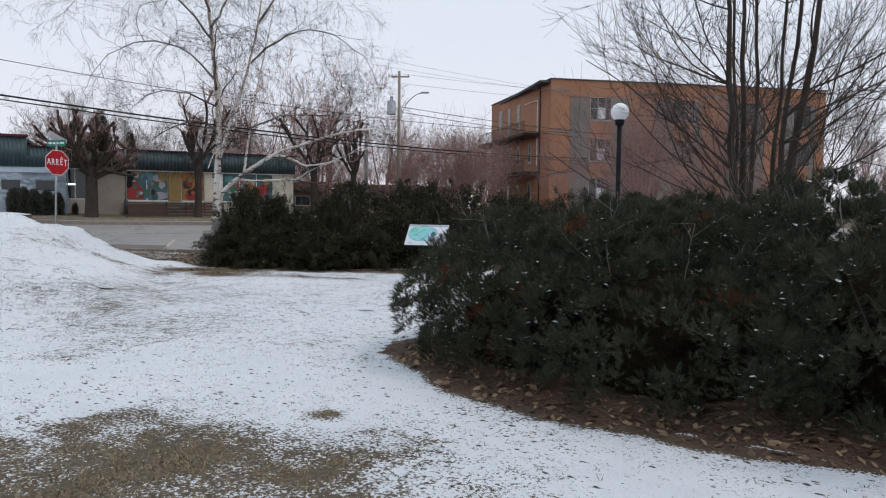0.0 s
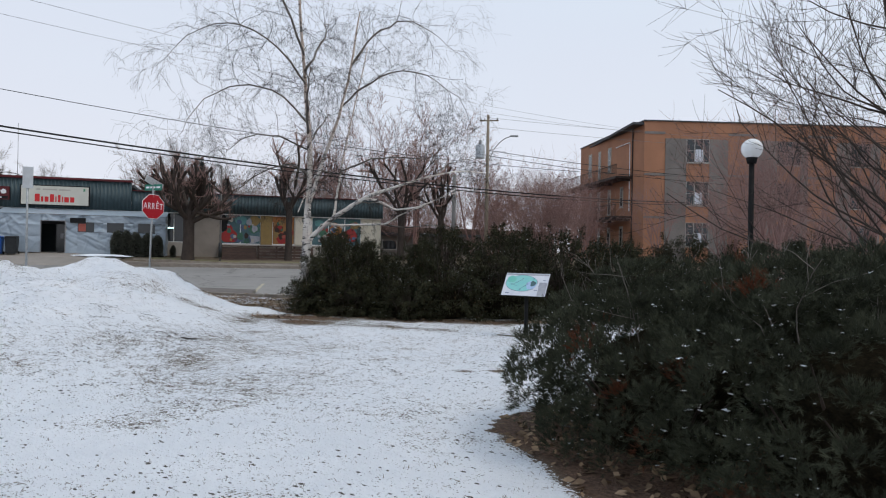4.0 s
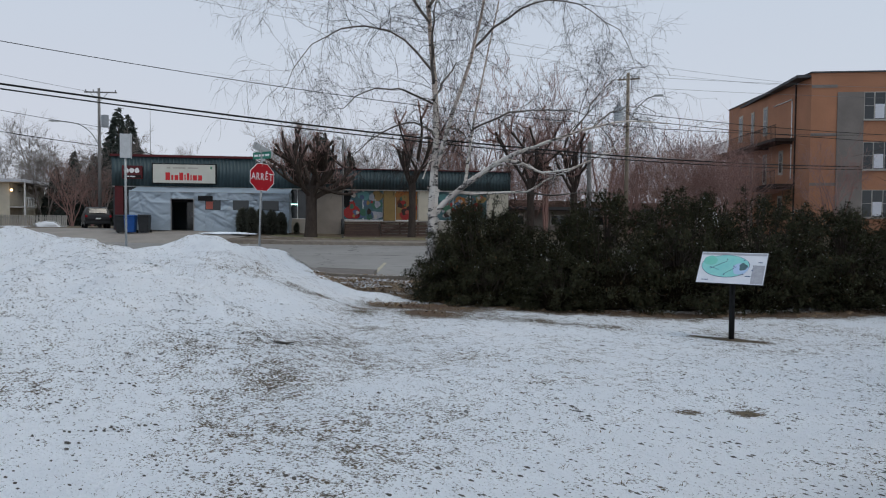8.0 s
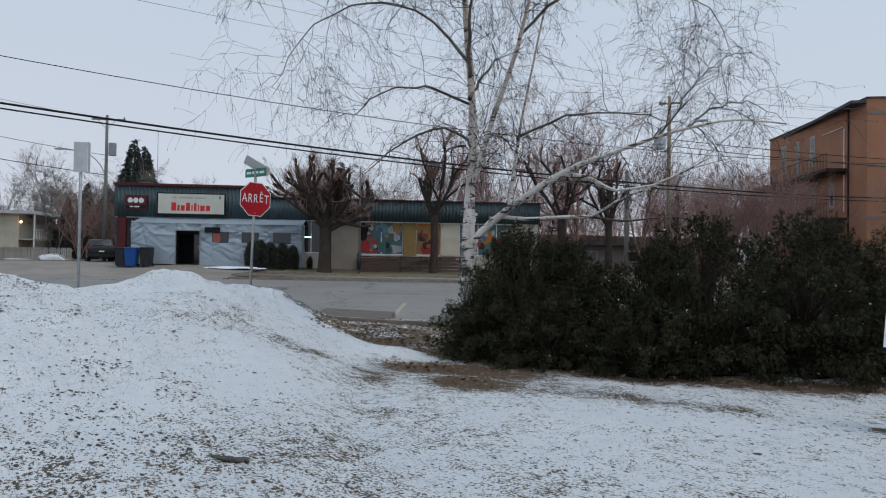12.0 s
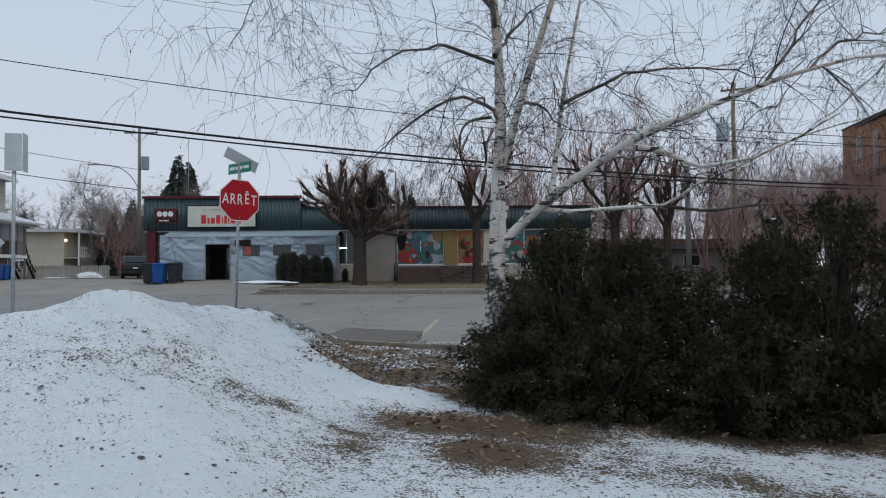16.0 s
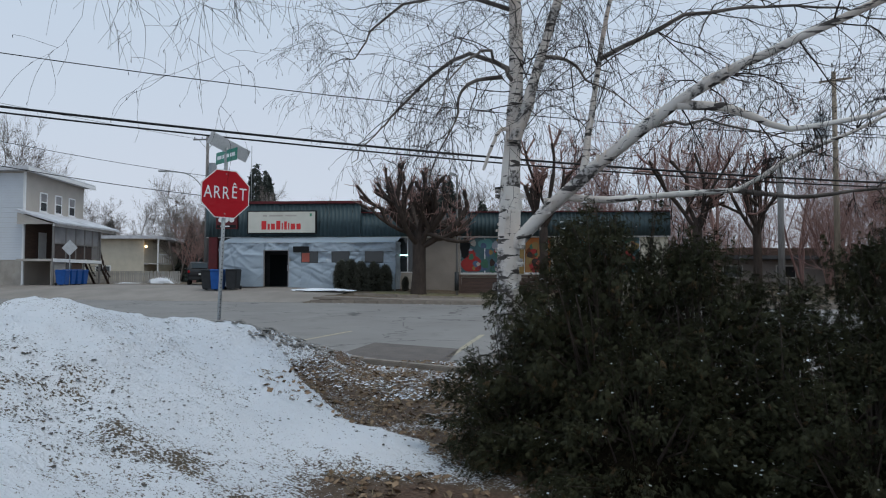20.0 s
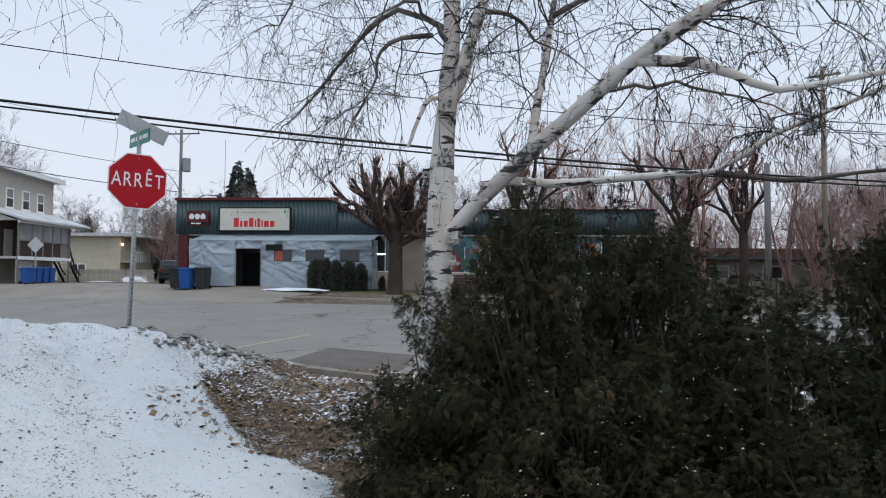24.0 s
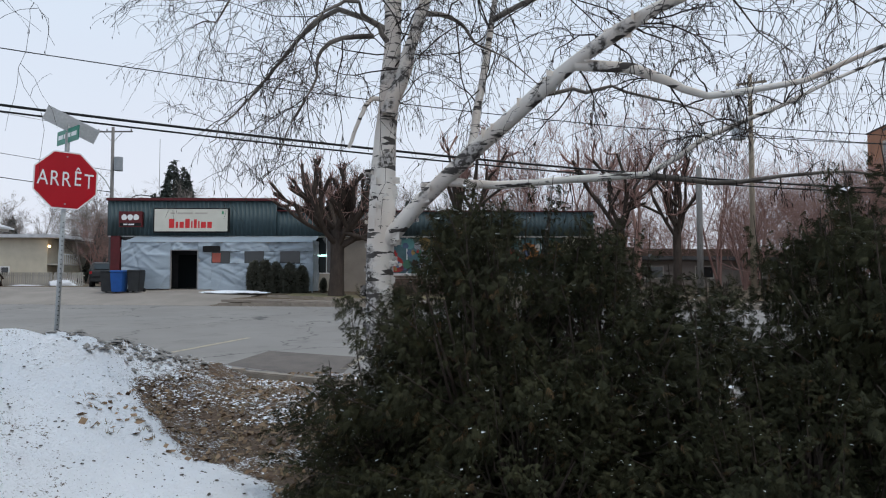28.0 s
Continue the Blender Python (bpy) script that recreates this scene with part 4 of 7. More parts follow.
def smooth_path(ctrl, n=14):
    c = np.array(ctrl, float)
    t = np.linspace(0, len(c) - 1, n)
    k = np.clip(t.astype(int), 0, len(c) - 2)
    f = (t - k)[:, None]
    p0, p1, p2, p3 = c[np.maximum(k - 1, 0)], c[k], c[k + 1], c[np.minimum(k + 2, len(c) - 1)]
    return 0.5 * (2 * p1 + (p2 - p0) * f + (2 * p0 - 5 * p1 + 4 * p2 - p3) * f**2 + (3 * p1 - p0 - 3 * p2 + p3) * f**3)


br = rng(71)
limbs = [
    ([bl(-0.02, -0.1), bl(0.0, 1.3), bl(0.03, 2.6, 0.05), bl(0.09, 3.4, 0.15), bl(0.12, 4.2, 0.25), bl(0.03, 5.6, 0.3), bl(-0.12, 7.2, 0.3), bl(-0.3, 9.6, 0.4)], 0.13, 0.03),
    ([bl(0.06, 3.05), bl(0.22, 3.5), bl(0.42, 4.2), bl(0.8, 5.4, -0.2), bl(1.1, 6.8, -0.3), bl(1.4, 8.6, -0.2)], 0.078, 0.02),
    ([bl(0.02, 1.92), bl(0.42, 2.36, -0.22), bl(0.92, 2.80, -0.65), bl(1.36, 3.14, -1.3), bl(1.62, 3.27, -1.7), bl(1.80, 3.34, -1.9), bl(2.2, 3.5, -2.2), bl(2.8, 3.70, -2.55), bl(3.6, 3.86, -2.7), bl(4.5, 3.84, -2.7)], 0.082, 0.010),
    ([bl(1.36, 3.12, -1.3), bl(1.75, 3.02, -1.5), bl(2.15, 2.85, -1.6), bl(2.9, 2.98, -1.7), bl(3.8, 3.45, -1.8)], 0.045, 0.010),
    ([bl(0.75, 2.62, -0.1), bl(0.86, 3.1, 0.05), bl(0.98, 3.8, 0.2), bl(1.15, 4.7, 0.3), bl(1.5, 6.2, 0.5), bl(1.9, 7.9, 0.8)], 0.046, 0.012),
    ([bl(0.55, 2.44, -0.3), bl(0.95, 2.40, -0.4), bl(1.5, 2.44, -0.5), bl(2.1, 2.46, -0.7), bl(2.5, 2.72, -0.8), bl(3.1, 2.98, -0.9), bl(3.9, 3.35, -0.9), bl(4.8, 3.6, -0.9)], 0.042, 0.008),
    ([bl(2.05, 2.46, -0.68), bl(2.7, 2.38, -0.8), bl(3.5, 2.46, -0.9), bl(4.4, 2.42, -0.9)], 0.026, 0.007),
    ([bl(1.10, 2.96, -0.9), bl(1.5, 3.05, -1.0), bl(2.2, 2.9, -1.1), bl(3.0, 2.55, -1.2)], 0.022, 0.006),
    ([bl(0.09, 3.85, 0.2), bl(-0.36, 4.11, 0.40), bl(-0.78, 4.10, 1.10), bl(-1.27, 3.85, 1.80), bl(-1.44, 3.71, 1.95), bl(-1.62, 3.54, 2.00), bl(-1.80, 3.34, 2.00), bl(-1.93, 3.17, 2.00)], 0.030, 0.010),
    ([bl(0.09, 4.55, 0.25), bl(-0.51, 4.84, 0.50), bl(-0.80, 5.01, 0.90), bl(-1.28, 5.07, 1.50), bl(-1.63, 5.00, 2.00), bl(-1.86, 4.80, 2.30), bl(-1.99, 4.69, 2.40), bl(-2.15, 4.76, 2.50), bl(-2.30, 4.69, 2.60)], 0.028, 0.010),
    ([bl(0.06, 3.75, 0.15), bl(-0.25, 3.95, -0.2), bl(-0.6, 3.6, -0.5), bl(-0.8, 3.1, -0.6)], 0.022, 0.006),
    ([bl(2.9, 3.72, -2.58), bl(3.4, 4.1, -2.4), bl(4.2, 4.25, -2.2), bl(5.0, 4.0, -2.0)], 0.022, 0.006),
    ([bl(2.5, 3.60, -2.40), bl(2.9, 4.2, -2.4), bl(3.8, 5.0, -2.0), bl(4.6, 5.3, -1.6)], 0.022, 0.006),
    ([bl(0.0, 5.3, 0.1), bl(-0.9, 6.0, -0.2), bl(-1.9, 6.1, -0.4), bl(-2.9, 5.5, -0.5), bl(-3.5, 4.5, -0.5)], 0.034, 0.008),
    ([bl(-0.1, 6.4), bl(-1.0, 7.5, 0.3), bl(-2.2, 8.0, 0.5), bl(-3.4, 7.4, 0.7), bl(-4.1, 6.2, 0.8)], 0.034, 0.008),
    ([bl(-0.15, 7.2), bl(-0.9, 8.6, -0.5), bl(-1.8, 9.6, -0.8), bl(-2.9, 9.4, -1.0)], 0.040, 0.008),
    ([bl(0.9, 5.8, -0.2), bl(1.8, 6.6, -0.6), bl(2.9, 6.9, -0.8), bl(4.0, 6.3, -1.0), bl(4.7, 5.2, -1.1)], 0.034, 0.008),
    ([bl(1.15, 7.0, -0.3), bl(2.1, 8.2, 0.2), bl(3.3, 8.7, 0.4), bl(4.6, 8.1, 0.6)], 0.042, 0.008),
    ([bl(1.02, 4.0, 0.22), bl(1.8, 4.35, 0.0), bl(2.6, 4.5, 0.0), bl(3.4, 4.5, 0.1), bl(4.4, 4.4, 0.3), bl(5.4, 3.8, 0.4)], 0.030, 0.007),
    ([bl(0.0, 4.6, 0.0), bl(0.4, 5.2, 0.8), bl(0.9, 5.9, 1.7), bl(1.2, 5.9, 2.6)], 0.04, 0.008),
    ([bl(0.0, 5.0, 0.0), bl(-0.2, 5.9, -0.9), bl(-0.3, 6.4, -1.8), bl(-0.4, 6.0, -2.7)], 0.04, 0.008),
    ([bl(-0.1, 6.8, 0.1), bl(0.6, 8.0, 1.0), bl(0.9, 8.8, 2.0), bl(1.2, 8.6, 3.0)], 0.04, 0.008),
    ([bl(-0.06, 3.74), bl(-0.36, 3.67, -0.1), bl(-0.51, 3.49, -0.2), bl(-0.52, 3.32, -0.2), bl(-0.60, 3.10, -0.3), bl(-0.73, 2.87, -0.3), bl(-0.82, 2.58, -0.3)], 0.024, 0.010),
    ([bl(0.0, 3.19), bl(-0.08, 3.17, -0.05), bl(-0.14, 3.05, -0.1), bl(-0.21, 2.89, -0.1), bl(-0.26, 2.74, -0.1)], 0.024, 0.040),
    ([bl(0.36, 3.95), bl(0.52, 3.95), bl(0.66, 3.90), bl(0.75, 3.83), bl(0.83, 3.70), bl(0.97, 3.64), bl(1.15, 3.55), bl(1.5, 3.35, 0.2)], 0.026, 0.010),
]
STUB = len(limbs) - 2
wood, fine_wood = [], []
for k, (ctrl, r0, r1) in enumerate(limbs):
    p = smooth_path(ctrl, 22 if k < 3 else 15)
    p[2:-1] += br.normal(scale=0.002 if k >= STUB - 1 else 0.024 if k > 6 else 0.006, size=(len(p) - 3, 3))
    r1 = r1 * (0.4 if k > 6 else 1.0)
    rad = r0 + (r1 - r0) * np.linspace(0, 1, len(p)) ** (0.8 if k else 1.0)
    wood.append((p, rad))
    L = np.linalg.norm(np.diff(p, axis=0), axis=1).sum()
    if k == STUB:
        continue
    for _ in range(int(L * (5.4 if k > 11 else 4.0 if k > 6 else 2.8 if k else 2.3)) + 2):
        s = (0.42 if k == 0 else 0.18) + (0.58 if k == 0 else 0.82) * br.random()
        i = min(int(s * (len(p) - 1)), len(p) - 2)
        if p[i][2] < 2.4:
            continue
        t = unit(p[i + 1] - p[i])
        w = unit(t * 0.5 + br.normal(scale=0.8, size=3) + np.array([0, 0, 0.25]))
        hang = min(max((p[i][2] - 2.3) / 1.5, 0.22), 1.0)
        grow(br, p[i], w, hang * ((0.85 if k > 11 else 0.65) + 0.7 * br.random()), min(rad[i] * 0.34, 0.0065) + 0.0018, 2, fine_wood, 0.44, 0.0, 0.15, (3, 5), 0.60, 0.0024, 6, 0.8)
birch = thing("birch_tree", BIRCH, "bare white-barked birch with drooping fine twigs", "tree")
for k, (p, rad) in enumerate(wood):
    v_, f_ = tube_arrays([(p, rad * (1 + 0.06 * br.normal(size=len(rad))))], 14 if k < 3 else 8)
    white = k < 6 or k == STUB
    child("trunk" if k == 0 else "limb", add_mesh("limb", v_ - BIRCH, f_, M_BIRCH if white else M_BIRCH_LIMB, True), birch, "peeling white bark with dark scars" if white else "thin grey-brown limb")
# catkins and buds at the tips
buds = []
for p, rad in fine_wood:
    if br.random() < 0.28:
        q = p[-1] + br.normal(scale=0.004, size=3)
        buds.append((np.array([q, q + np.array([0.004, 0.0, -0.016]), q + np.array([0.002, 0.004, -0.034])]), [0.0036, 0.0046, 0.002]))
v_, f_ = tube_arrays(buds, 3)
tagged(child("catkin_fringe", add_mesh("catkin_fringe", v_ - BIRCH, f_, M_TWIG, True), birch, "tiny dark catkins"), kind="stuff")
# curls of peeling bark on the lower trunk and limb
V, F = [], []
for _ in range(150):
    low = br.random() < 0.72
    path, rd = wood[0 if low else 2]
    i = int(br.integers(0, 6 if low else 10))
    f_ = br.random()
    c_, r_ = path[i] * (1 - f_) + path[i + 1] * f_, (rd[i] * (1 - f_) + rd[i + 1] * f_)
    a = br.random() * 6.283
    n_ = np.array([math.cos(a), math.sin(a), 0.0])
    t_ = np.array([-math.sin(a), math.cos(a), 0.0])
    w_, h_ = 0.012 + 0.03 * br.random(), 0.012 + 0.035 * br.random()
    b_ = len(V)
    for u_ in (0.0, 0.5, 1.0):
        lift_ = 0.002 + 0.035 * u_**2 * (0.4 + br.random())
        for z_ in (-1, 1):
            V.append(c_ + n_ * (r_ + lift_) + t_ * (w_ * 2 * u_) + np.array([0, 0, z_ * h_ * (1 - 0.3 * u_)]) - BIRCH)
    F += [(b_, b_ + 1, b_ + 3, b_ + 2), (b_ + 2, b_ + 3, b_ + 5, b_ + 4)]
flakes = child("peeling_bark", add_mesh("peeling_bark", np.array(V), np.array(F), M_BIRCH), birch, "curls of peeling white bark")
tagged(flakes, kind="stuff")
v_, f_ = tube_arrays(fine_wood, 3)
child("crown", add_mesh("crown", v_ - BIRCH, f_, M_TWIG, True), birch, "fine drooping dark twigs")

# ---- the maple behind the pines ----
MAPLE = np.array([-2.1, 13.2, 0.0])
mr_ = rng(91)
paths = []
for k in range(7):
    a = k * 0.898 + mr_.random() * 0.6
    ca, sa = math.cos(a), math.sin(a)
    lean = 0.22 + 0.45 * mr_.random()
    top = 7.0 + 2.2 * mr_.random()
    ctrl = [(ca * 0.12, sa * 0.12, -0.1), (ca * (0.16 + 0.30 * lean), sa * (0.16 + 0.30 * lean), 1.1), (ca * 0.95 * lean, sa * 0.95 * lean, 2.6), (ca * 1.35 * lean, sa * 1.35 * lean, 4.6), (ca * 1.9 * lean, sa * 1.9 * lean, top)]
    p = smooth_path(ctrl, 16)
    p[2:] += mr_.normal(scale=0.03, size=(len(p) - 2, 3))
    r0 = (0.135, 0.06, 0.10, 0.05, 0.115, 0.055, 0.075)[k]
    rad = np.linspace(r0, 0.018, len(p))
    paths.append((p, rad))
    for _ in range(15):
        s_ = 0.31 + 0.69 * mr_.random()
        i = min(int(s_ * 15), 14)
        b = a + mr_.normal(scale=0.9)
        grow(mr_, p[i], (math.cos(b) * 0.85, math.sin(b) * 0.85, 0.28 + 0.40 * mr_.random()), (3.9 - 2.3 * s_) * (0.75 + 0.5 * mr_.random()), min(rad[i] * 0.36, 0.020), 2, paths, 0.20, 0.055, 0.0, (4, 7), 0.46, 0.0034, 7, 0.55)
tree_from("maple_tree", "tall bare many-stemmed maple with dark grey bark", "tree", paths, 0.040, M_BARK_DARK, M_BARK_DARK, at=MAPLE)

# ---- kerbs and pavement ----


def kerb_run(p0, p1, q0, q1, step, lift, name, label, group):
    """Kerbstones laid end to end along the street."""
    n = int((q1 - q0) / step)
    bm = box(-(p1 - p0) / 2, (p1 - p0) / 2, -step / 2 + 0.008, step / 2 - 0.008, -0.20, 0.0, 0.018)
    holder = thing(name, (*xy(p0, q0), 0.0), label, "kerb", group, "structure")
    me = bpy.data.meshes.new("kerbstone")
    bm.to_mesh(me)
    bm.free()
    me.materials.append(M_KERB)
    r = rng(int(abs(p0 * 10)) + 3)
    for k in range(n):
        q = q0 + (k + 0.5) * step
        bend = (lambda v: float(kerb_p(v))) if p0 < 1 else (lambda v: 0.0)
        x, y = xy((p0 + p1) / 2 + bend(q), q)
        swing = math.degrees(math.atan2(bend(q + 0.4) - bend(q - 0.4), 0.8))
        ob = new("kerbstone", me)
        ob.parent = holder
        ob.matrix_basis = Matrix.Translation((-holder.location.x, -holder.location.y, 0)) @ pose(x, y, float(base_height(np.array([x]), np.array([y]))[0]) + lift + r.normal() * 0.008, r.normal() * 0.3, 0, -45 + swing + r.normal() * 0.3)
    return holder


kerb_run(-0.10, 0.08, -6, 34, 1.0, 0.09, "kerb_park", "low weathered concrete kerb beside the littered verge", "")
kerb_run(17.9, 18.12, -11, 40, 1.2, 0.11, "kerb_shop", "pale concrete kerb along the far pavement", "")
kerb_run(20.9, 21.1, -10, 40, 1.2, 0.12, "kerb_lawn", "thin concrete edging between pavement and lawn", "")
# pavement slabs between the two far kerbs
slab_holder = thing("pavement", (*xy(19.5, -10.5), 0.0), "stained concrete pavement of cast slabs", "pavement", "", "structure")
bm = box(-1.38, 1.38, -0.74, 0.74, -0.12, 0.0, 0.012)
me = bpy.data.meshes.new("slab")
bm.to_mesh(me)
bm.free()
me.materials.append(M_PAVE)
r = rng(8)
for k in range(33):
    x, y = xy(19.51, -10.2 + 1.5 * k)
    ob = new("slab", me)
    ob.parent = slab_holder
    ob.matrix_basis = Matrix.Translation((-slab_holder.location.x, -slab_holder.location.y, 0)) @ pose(x, y, float(base_height(np.array([x]), np.array([y]))[0]) + 0.09 + r.normal() * 0.006, 0, r.normal() * 0.25, -45)
# worn yellow lines and a dark asphalt patch


def laid(name, label, material, c, n=10):
    """A thin sheet on the road between four corners."""
    U, V = np.meshgrid(np.linspace(0, 1, n), np.linspace(0, 1, n), indexing="ij")
    c = np.array(c, float)
    XY = (c[0] * ((1 - U) * (1 - V))[..., None] + c[1] * (U * (1 - V))[..., None] + c[2] * (U * V)[..., None] + c[3] * ((1 - U) * V)[..., None])
    Z = base_height(XY[..., 0], XY[..., 1]) - 0.03 + 0.006
    i, j = np.meshgrid(np.arange(n - 1), np.arange(n - 1), indexing="ij")
    f = np.stack([i * n + j, (i + 1) * n + j, (i + 1) * n + j + 1, i * n + j + 1], -1).reshape(-1, 4)
    me_ = add_mesh(name, np.concatenate([XY, Z[..., None]], -1).reshape(-1, 3), f, material)
    return tagged(new(name, me_), label, "road marking", kind="structure")


laid("road_line", "worn yellow crossing line", M_LINE, ((-26.65, 13.66), (-26.75, 13.56), (-29.0, 16.2), (-28.9, 16.3)))
laid("road_line", "worn yellow crossing line", M_LINE, ((-22.66, 16.0), (-22.74, 15.9), (-26.28, 18.85), (-26.2, 18.95)))
laid("road_patch", "darker brownish asphalt repair", M_PATCH, ((-24.45, 14.35), (-21.7, 15.35), (-23.9, 16.9), (-26.0, 15.75)))

# ---- stop sign ----
stop = thing("stop_sign", (-21.545, 11.345, 0.43), "red octagonal stop sign on a leaning galvanised post", "road sign")
stop.matrix_basis = pose(-21.545, 11.345, 0.43, 0, 1.8, 97)
post = rod("post", (0, 0, -0.3), (0, 0, 3.08), 0.030, M_GALV, stop, 8)
for k in range(26):
    bm = bmesh.new()
    bmesh.ops.create_cone(bm, cap_ends=True, segments=8, radius1=0.008, radius2=0.008, depth=0.004, matrix=Matrix.Translation((0, -0.030, 0.45 + k * 0.06)) @ Matrix.Rotation(radians(90), 4, "X"))
    part("punched_hole", bm, M_BLACK, post)
oct_m = Matrix.Rotation(radians(90), 4, "X") @ Matrix.Rotation(radians(22.5), 4, "Z")
bm = bmesh.new()
bmesh.ops.create_cone(bm, cap_ends=True, segments=8, radius1=0.406, radius2=0.406, depth=0.006, matrix=Matrix.Translation((0, -0.040, 2.5)) @ oct_m)
plate = part("plate", bm, M_WHITE, stop, "white-edged octagonal plate")
bm = bmesh.new()
bmesh.ops.create_cone(bm, cap_ends=True, segments=8, radius1=0.388, radius2=0.388, depth=0.004, matrix=Matrix.Translation((0, -0.046, 2.5)) @ oct_m)
part("face", bm, M_STOP, plate, "red reflective face")
for k_, ch_ in enumerate("ARRÊT"):
    letters(ch_, 0.225, M_WHITE, plate, pose(-0.270 + 0.135 * k_, -0.049, 2.505 + (0.022 if ch_ == "Ê" else 0.0), 90, 0, 0) @ Matrix.Diagonal((0.86, 1.22, 1, 1)), "letter", 0.004)
for z in (2.19, 2.81):
    bm = bmesh.new()
    bmesh.ops.create_cone(bm, cap_ends=True, segments=8, radius1=0.012, radius2=0.009, depth=0.01, matrix=Matrix.Translation((0, -0.05, z)) @ Matrix.Rotation(radians(90), 4, "X"))
    part("bolt", bm, M_GALV, plate)
bm = box(-0.03, 0.03, -0.02, 0.02, 3.03, 3.14, 0.006)
bracket = part("bracket", bm, M_GALV, stop, "cast blade bracket")
bm = box(-0.36, 0.36, -0.006, 0.006, 0, 0.19, 0.004)
blade = part("street_blade", bm, M_GREEN_SIGN, stop, "green street name blade", pose(0, 0, 3.00, 0, 0, -82))
for x0, x1 in ((-0.30, -0.16), (-0.12, 0.10), (0.14, 0.30)):
    part("text_bar", box(x0, x1, -0.010, -0.006, 0.07, 0.125), M_WHITE, blade, "pale bar of unreadable writing")
bm = box(-0.34, 0.34, -0.006, 0.006, -0.10, 0.10, 0.004)
blade2 = part("street_blade", bm, M_SIGN_BACK, stop, "bare metal street blade knocked aslant", pose(0.04, 0.02, 3.25, 8, 19, 6))
rod("blade_arm", (0, 0, 3.1), (0, 0, 3.24), 0.014, M_GALV, stop, 6)

# ---- the other sign, seen from behind ----
sign2 = thing("traffic_sign", (-21.63, 7.95, 0.7), "bare grey back of a rectangular sign on a steel post", "road sign", rz=70)
rod("post", (0, 0, -0.3), (0, 0, 3.0), 0.028, M_GALV, sign2, 8)
part("plate", box(-0.12, 0.12, -0.004, 0.004, 2.52, 3.10, 0.003), M_SIGN_BACK, sign2, "plain aluminium back", pose(0, -0.04, 0))
part("side_plate", box(-0.004, 0.004, -0.02, 0.22, 2.52, 3.12, 0.003), M_SIGN_BACK, sign2, "second plate at right angles", pose(0.125, 0, 0))

# ---- information lectern ----
panel = thing("information_panel", (-9.30, 13.62, hz(-9.3, 13.62)), "tilted map panel on a black post in the snow", "information panel", rz=14)
rod("post", (0, 0.06, -0.1), (0, 0.06, 1.08), 0.045, M_BLACK, panel, 4)
tilt = pose(0.0, 0.0, 1.13, -38, 0, 0)
frame_ = part("frame", box(-0.51, 0.51, -0.02, 0.0, -0.31, 0.31, 0.006), M_BLACK, panel, "thin black backing frame", tilt)
sheet = part("map_sheet", box(-0.50, 0.50, -0.027, -0.021, -0.30, 0.30), M_MAP_PAPER, panel, "lilac printed sheet", tilt)
part("header_strip", box(-0.49, 0.49, -0.0295, -0.028, 0.245, 0.285), M_MAP_GREY, sheet)


def blob(cx, cy, rx, ry, y, material, parent, name, wob=0.0, seg=40):
    bm = bmesh.new()
    vs = []
    for k in range(seg):
        a = 6.28318 * k / seg
        w = 1 + wob * (math.sin(3 * a + cx * 9) * 0.5 + math.sin(5 * a + cy * 7) * 0.35)
        vs.append(bm.verts.new((cx + rx * w * math.cos(a), y, cy + ry * w * math.sin(a))))
    f = bm.faces.new(vs)
    r = bmesh.ops.extrude_face_region(bm, geom=[f])
    bmesh.ops.translate(bm, verts=[v for v in r["geom"] if isinstance(v, bmesh.types.BMVert)], vec=(0, 0.002, 0))
    bmesh.ops.recalc_face_normals(bm, faces=bm.faces)
    return part(name, bm, material, parent)


M_MAP_GREEN = mat("map_sea_green", (0.16, 0.50, 0.42), (0.20, 0.54, 0.45), rough=0.4, scale=9, bump=0, fine=0.05)
M_MAP_LILAC = mat("map_lilac_blue", (0.36, 0.50, 0.70), (0.42, 0.54, 0.72), rough=0.4, scale=9, bump=0, fine=0.05)
blob(-0.10, 0.03, 0.365, 0.218, -0.0300, M_MAP_INK, sheet, "map_outline", 0.03)
blob(-0.10, 0.03, 0.358, 0.211, -0.0325, M_MAP_WATER, sheet, "map_area", 0.03)
blob(-0.34, 0.13, 0.105, 0.090, -0.0345, M_MAP_GREEN, sheet, "map_lobe", 0.08)
blob(0.13, -0.02, 0.115, 0.105, -0.0345, M_MAP_LILAC, sheet, "map_bay", 0.14)
blob(0.17, 0.02, 0.060, 0.070, -0.0365, M_SKYBLUE, sheet, "map_inlet", 0.2)
part("legend", box(0.31, 0.485, -0.0305, -0.028, -0.285, 0.06), M_MAP_GREY, sheet)
for x, z, w_, t_ in ((-0.20, 0.05, 0.30, 32), (-0.02, -0.06, 0.24, 40), (-0.26, -0.02, 0.16, -20)):
    part("map_line", box(-w_ / 2, w_ / 2, -0.0362, -0.0338, -0.003, 0.003), M_MAP_INK, sheet, "thin printed line", pose(x, 0, z, 0, -t_, 0))
for x, z in ((-0.10, 0.15), (0.16, 0.14), (-0.11, -0.15), (0.17, -0.13), (0.30, -0.05), (0.02, 0.02)):
    part("map_mark", box(x, x + 0.025, -0.039, -0.037, z, z + 0.016), M_MAP_INK, sheet)
for x, z, w_ in ((0.38, 0.11, 0.06), (-0.42, -0.25, 0.10), (0.22, -0.16, 0.08)):
    part("text_bar", box(x, x + w_, -0.0305, -0.028, z, z + 0.014), M_MAP_INK, sheet, "tiny bar of unreadable print")

# ---- park lamp ----
lamp = thing("park_lamp", (-4.50, 13.14, hz(-4.5, 13.14)), "black lamp post with a milky glass globe", "street lamp")
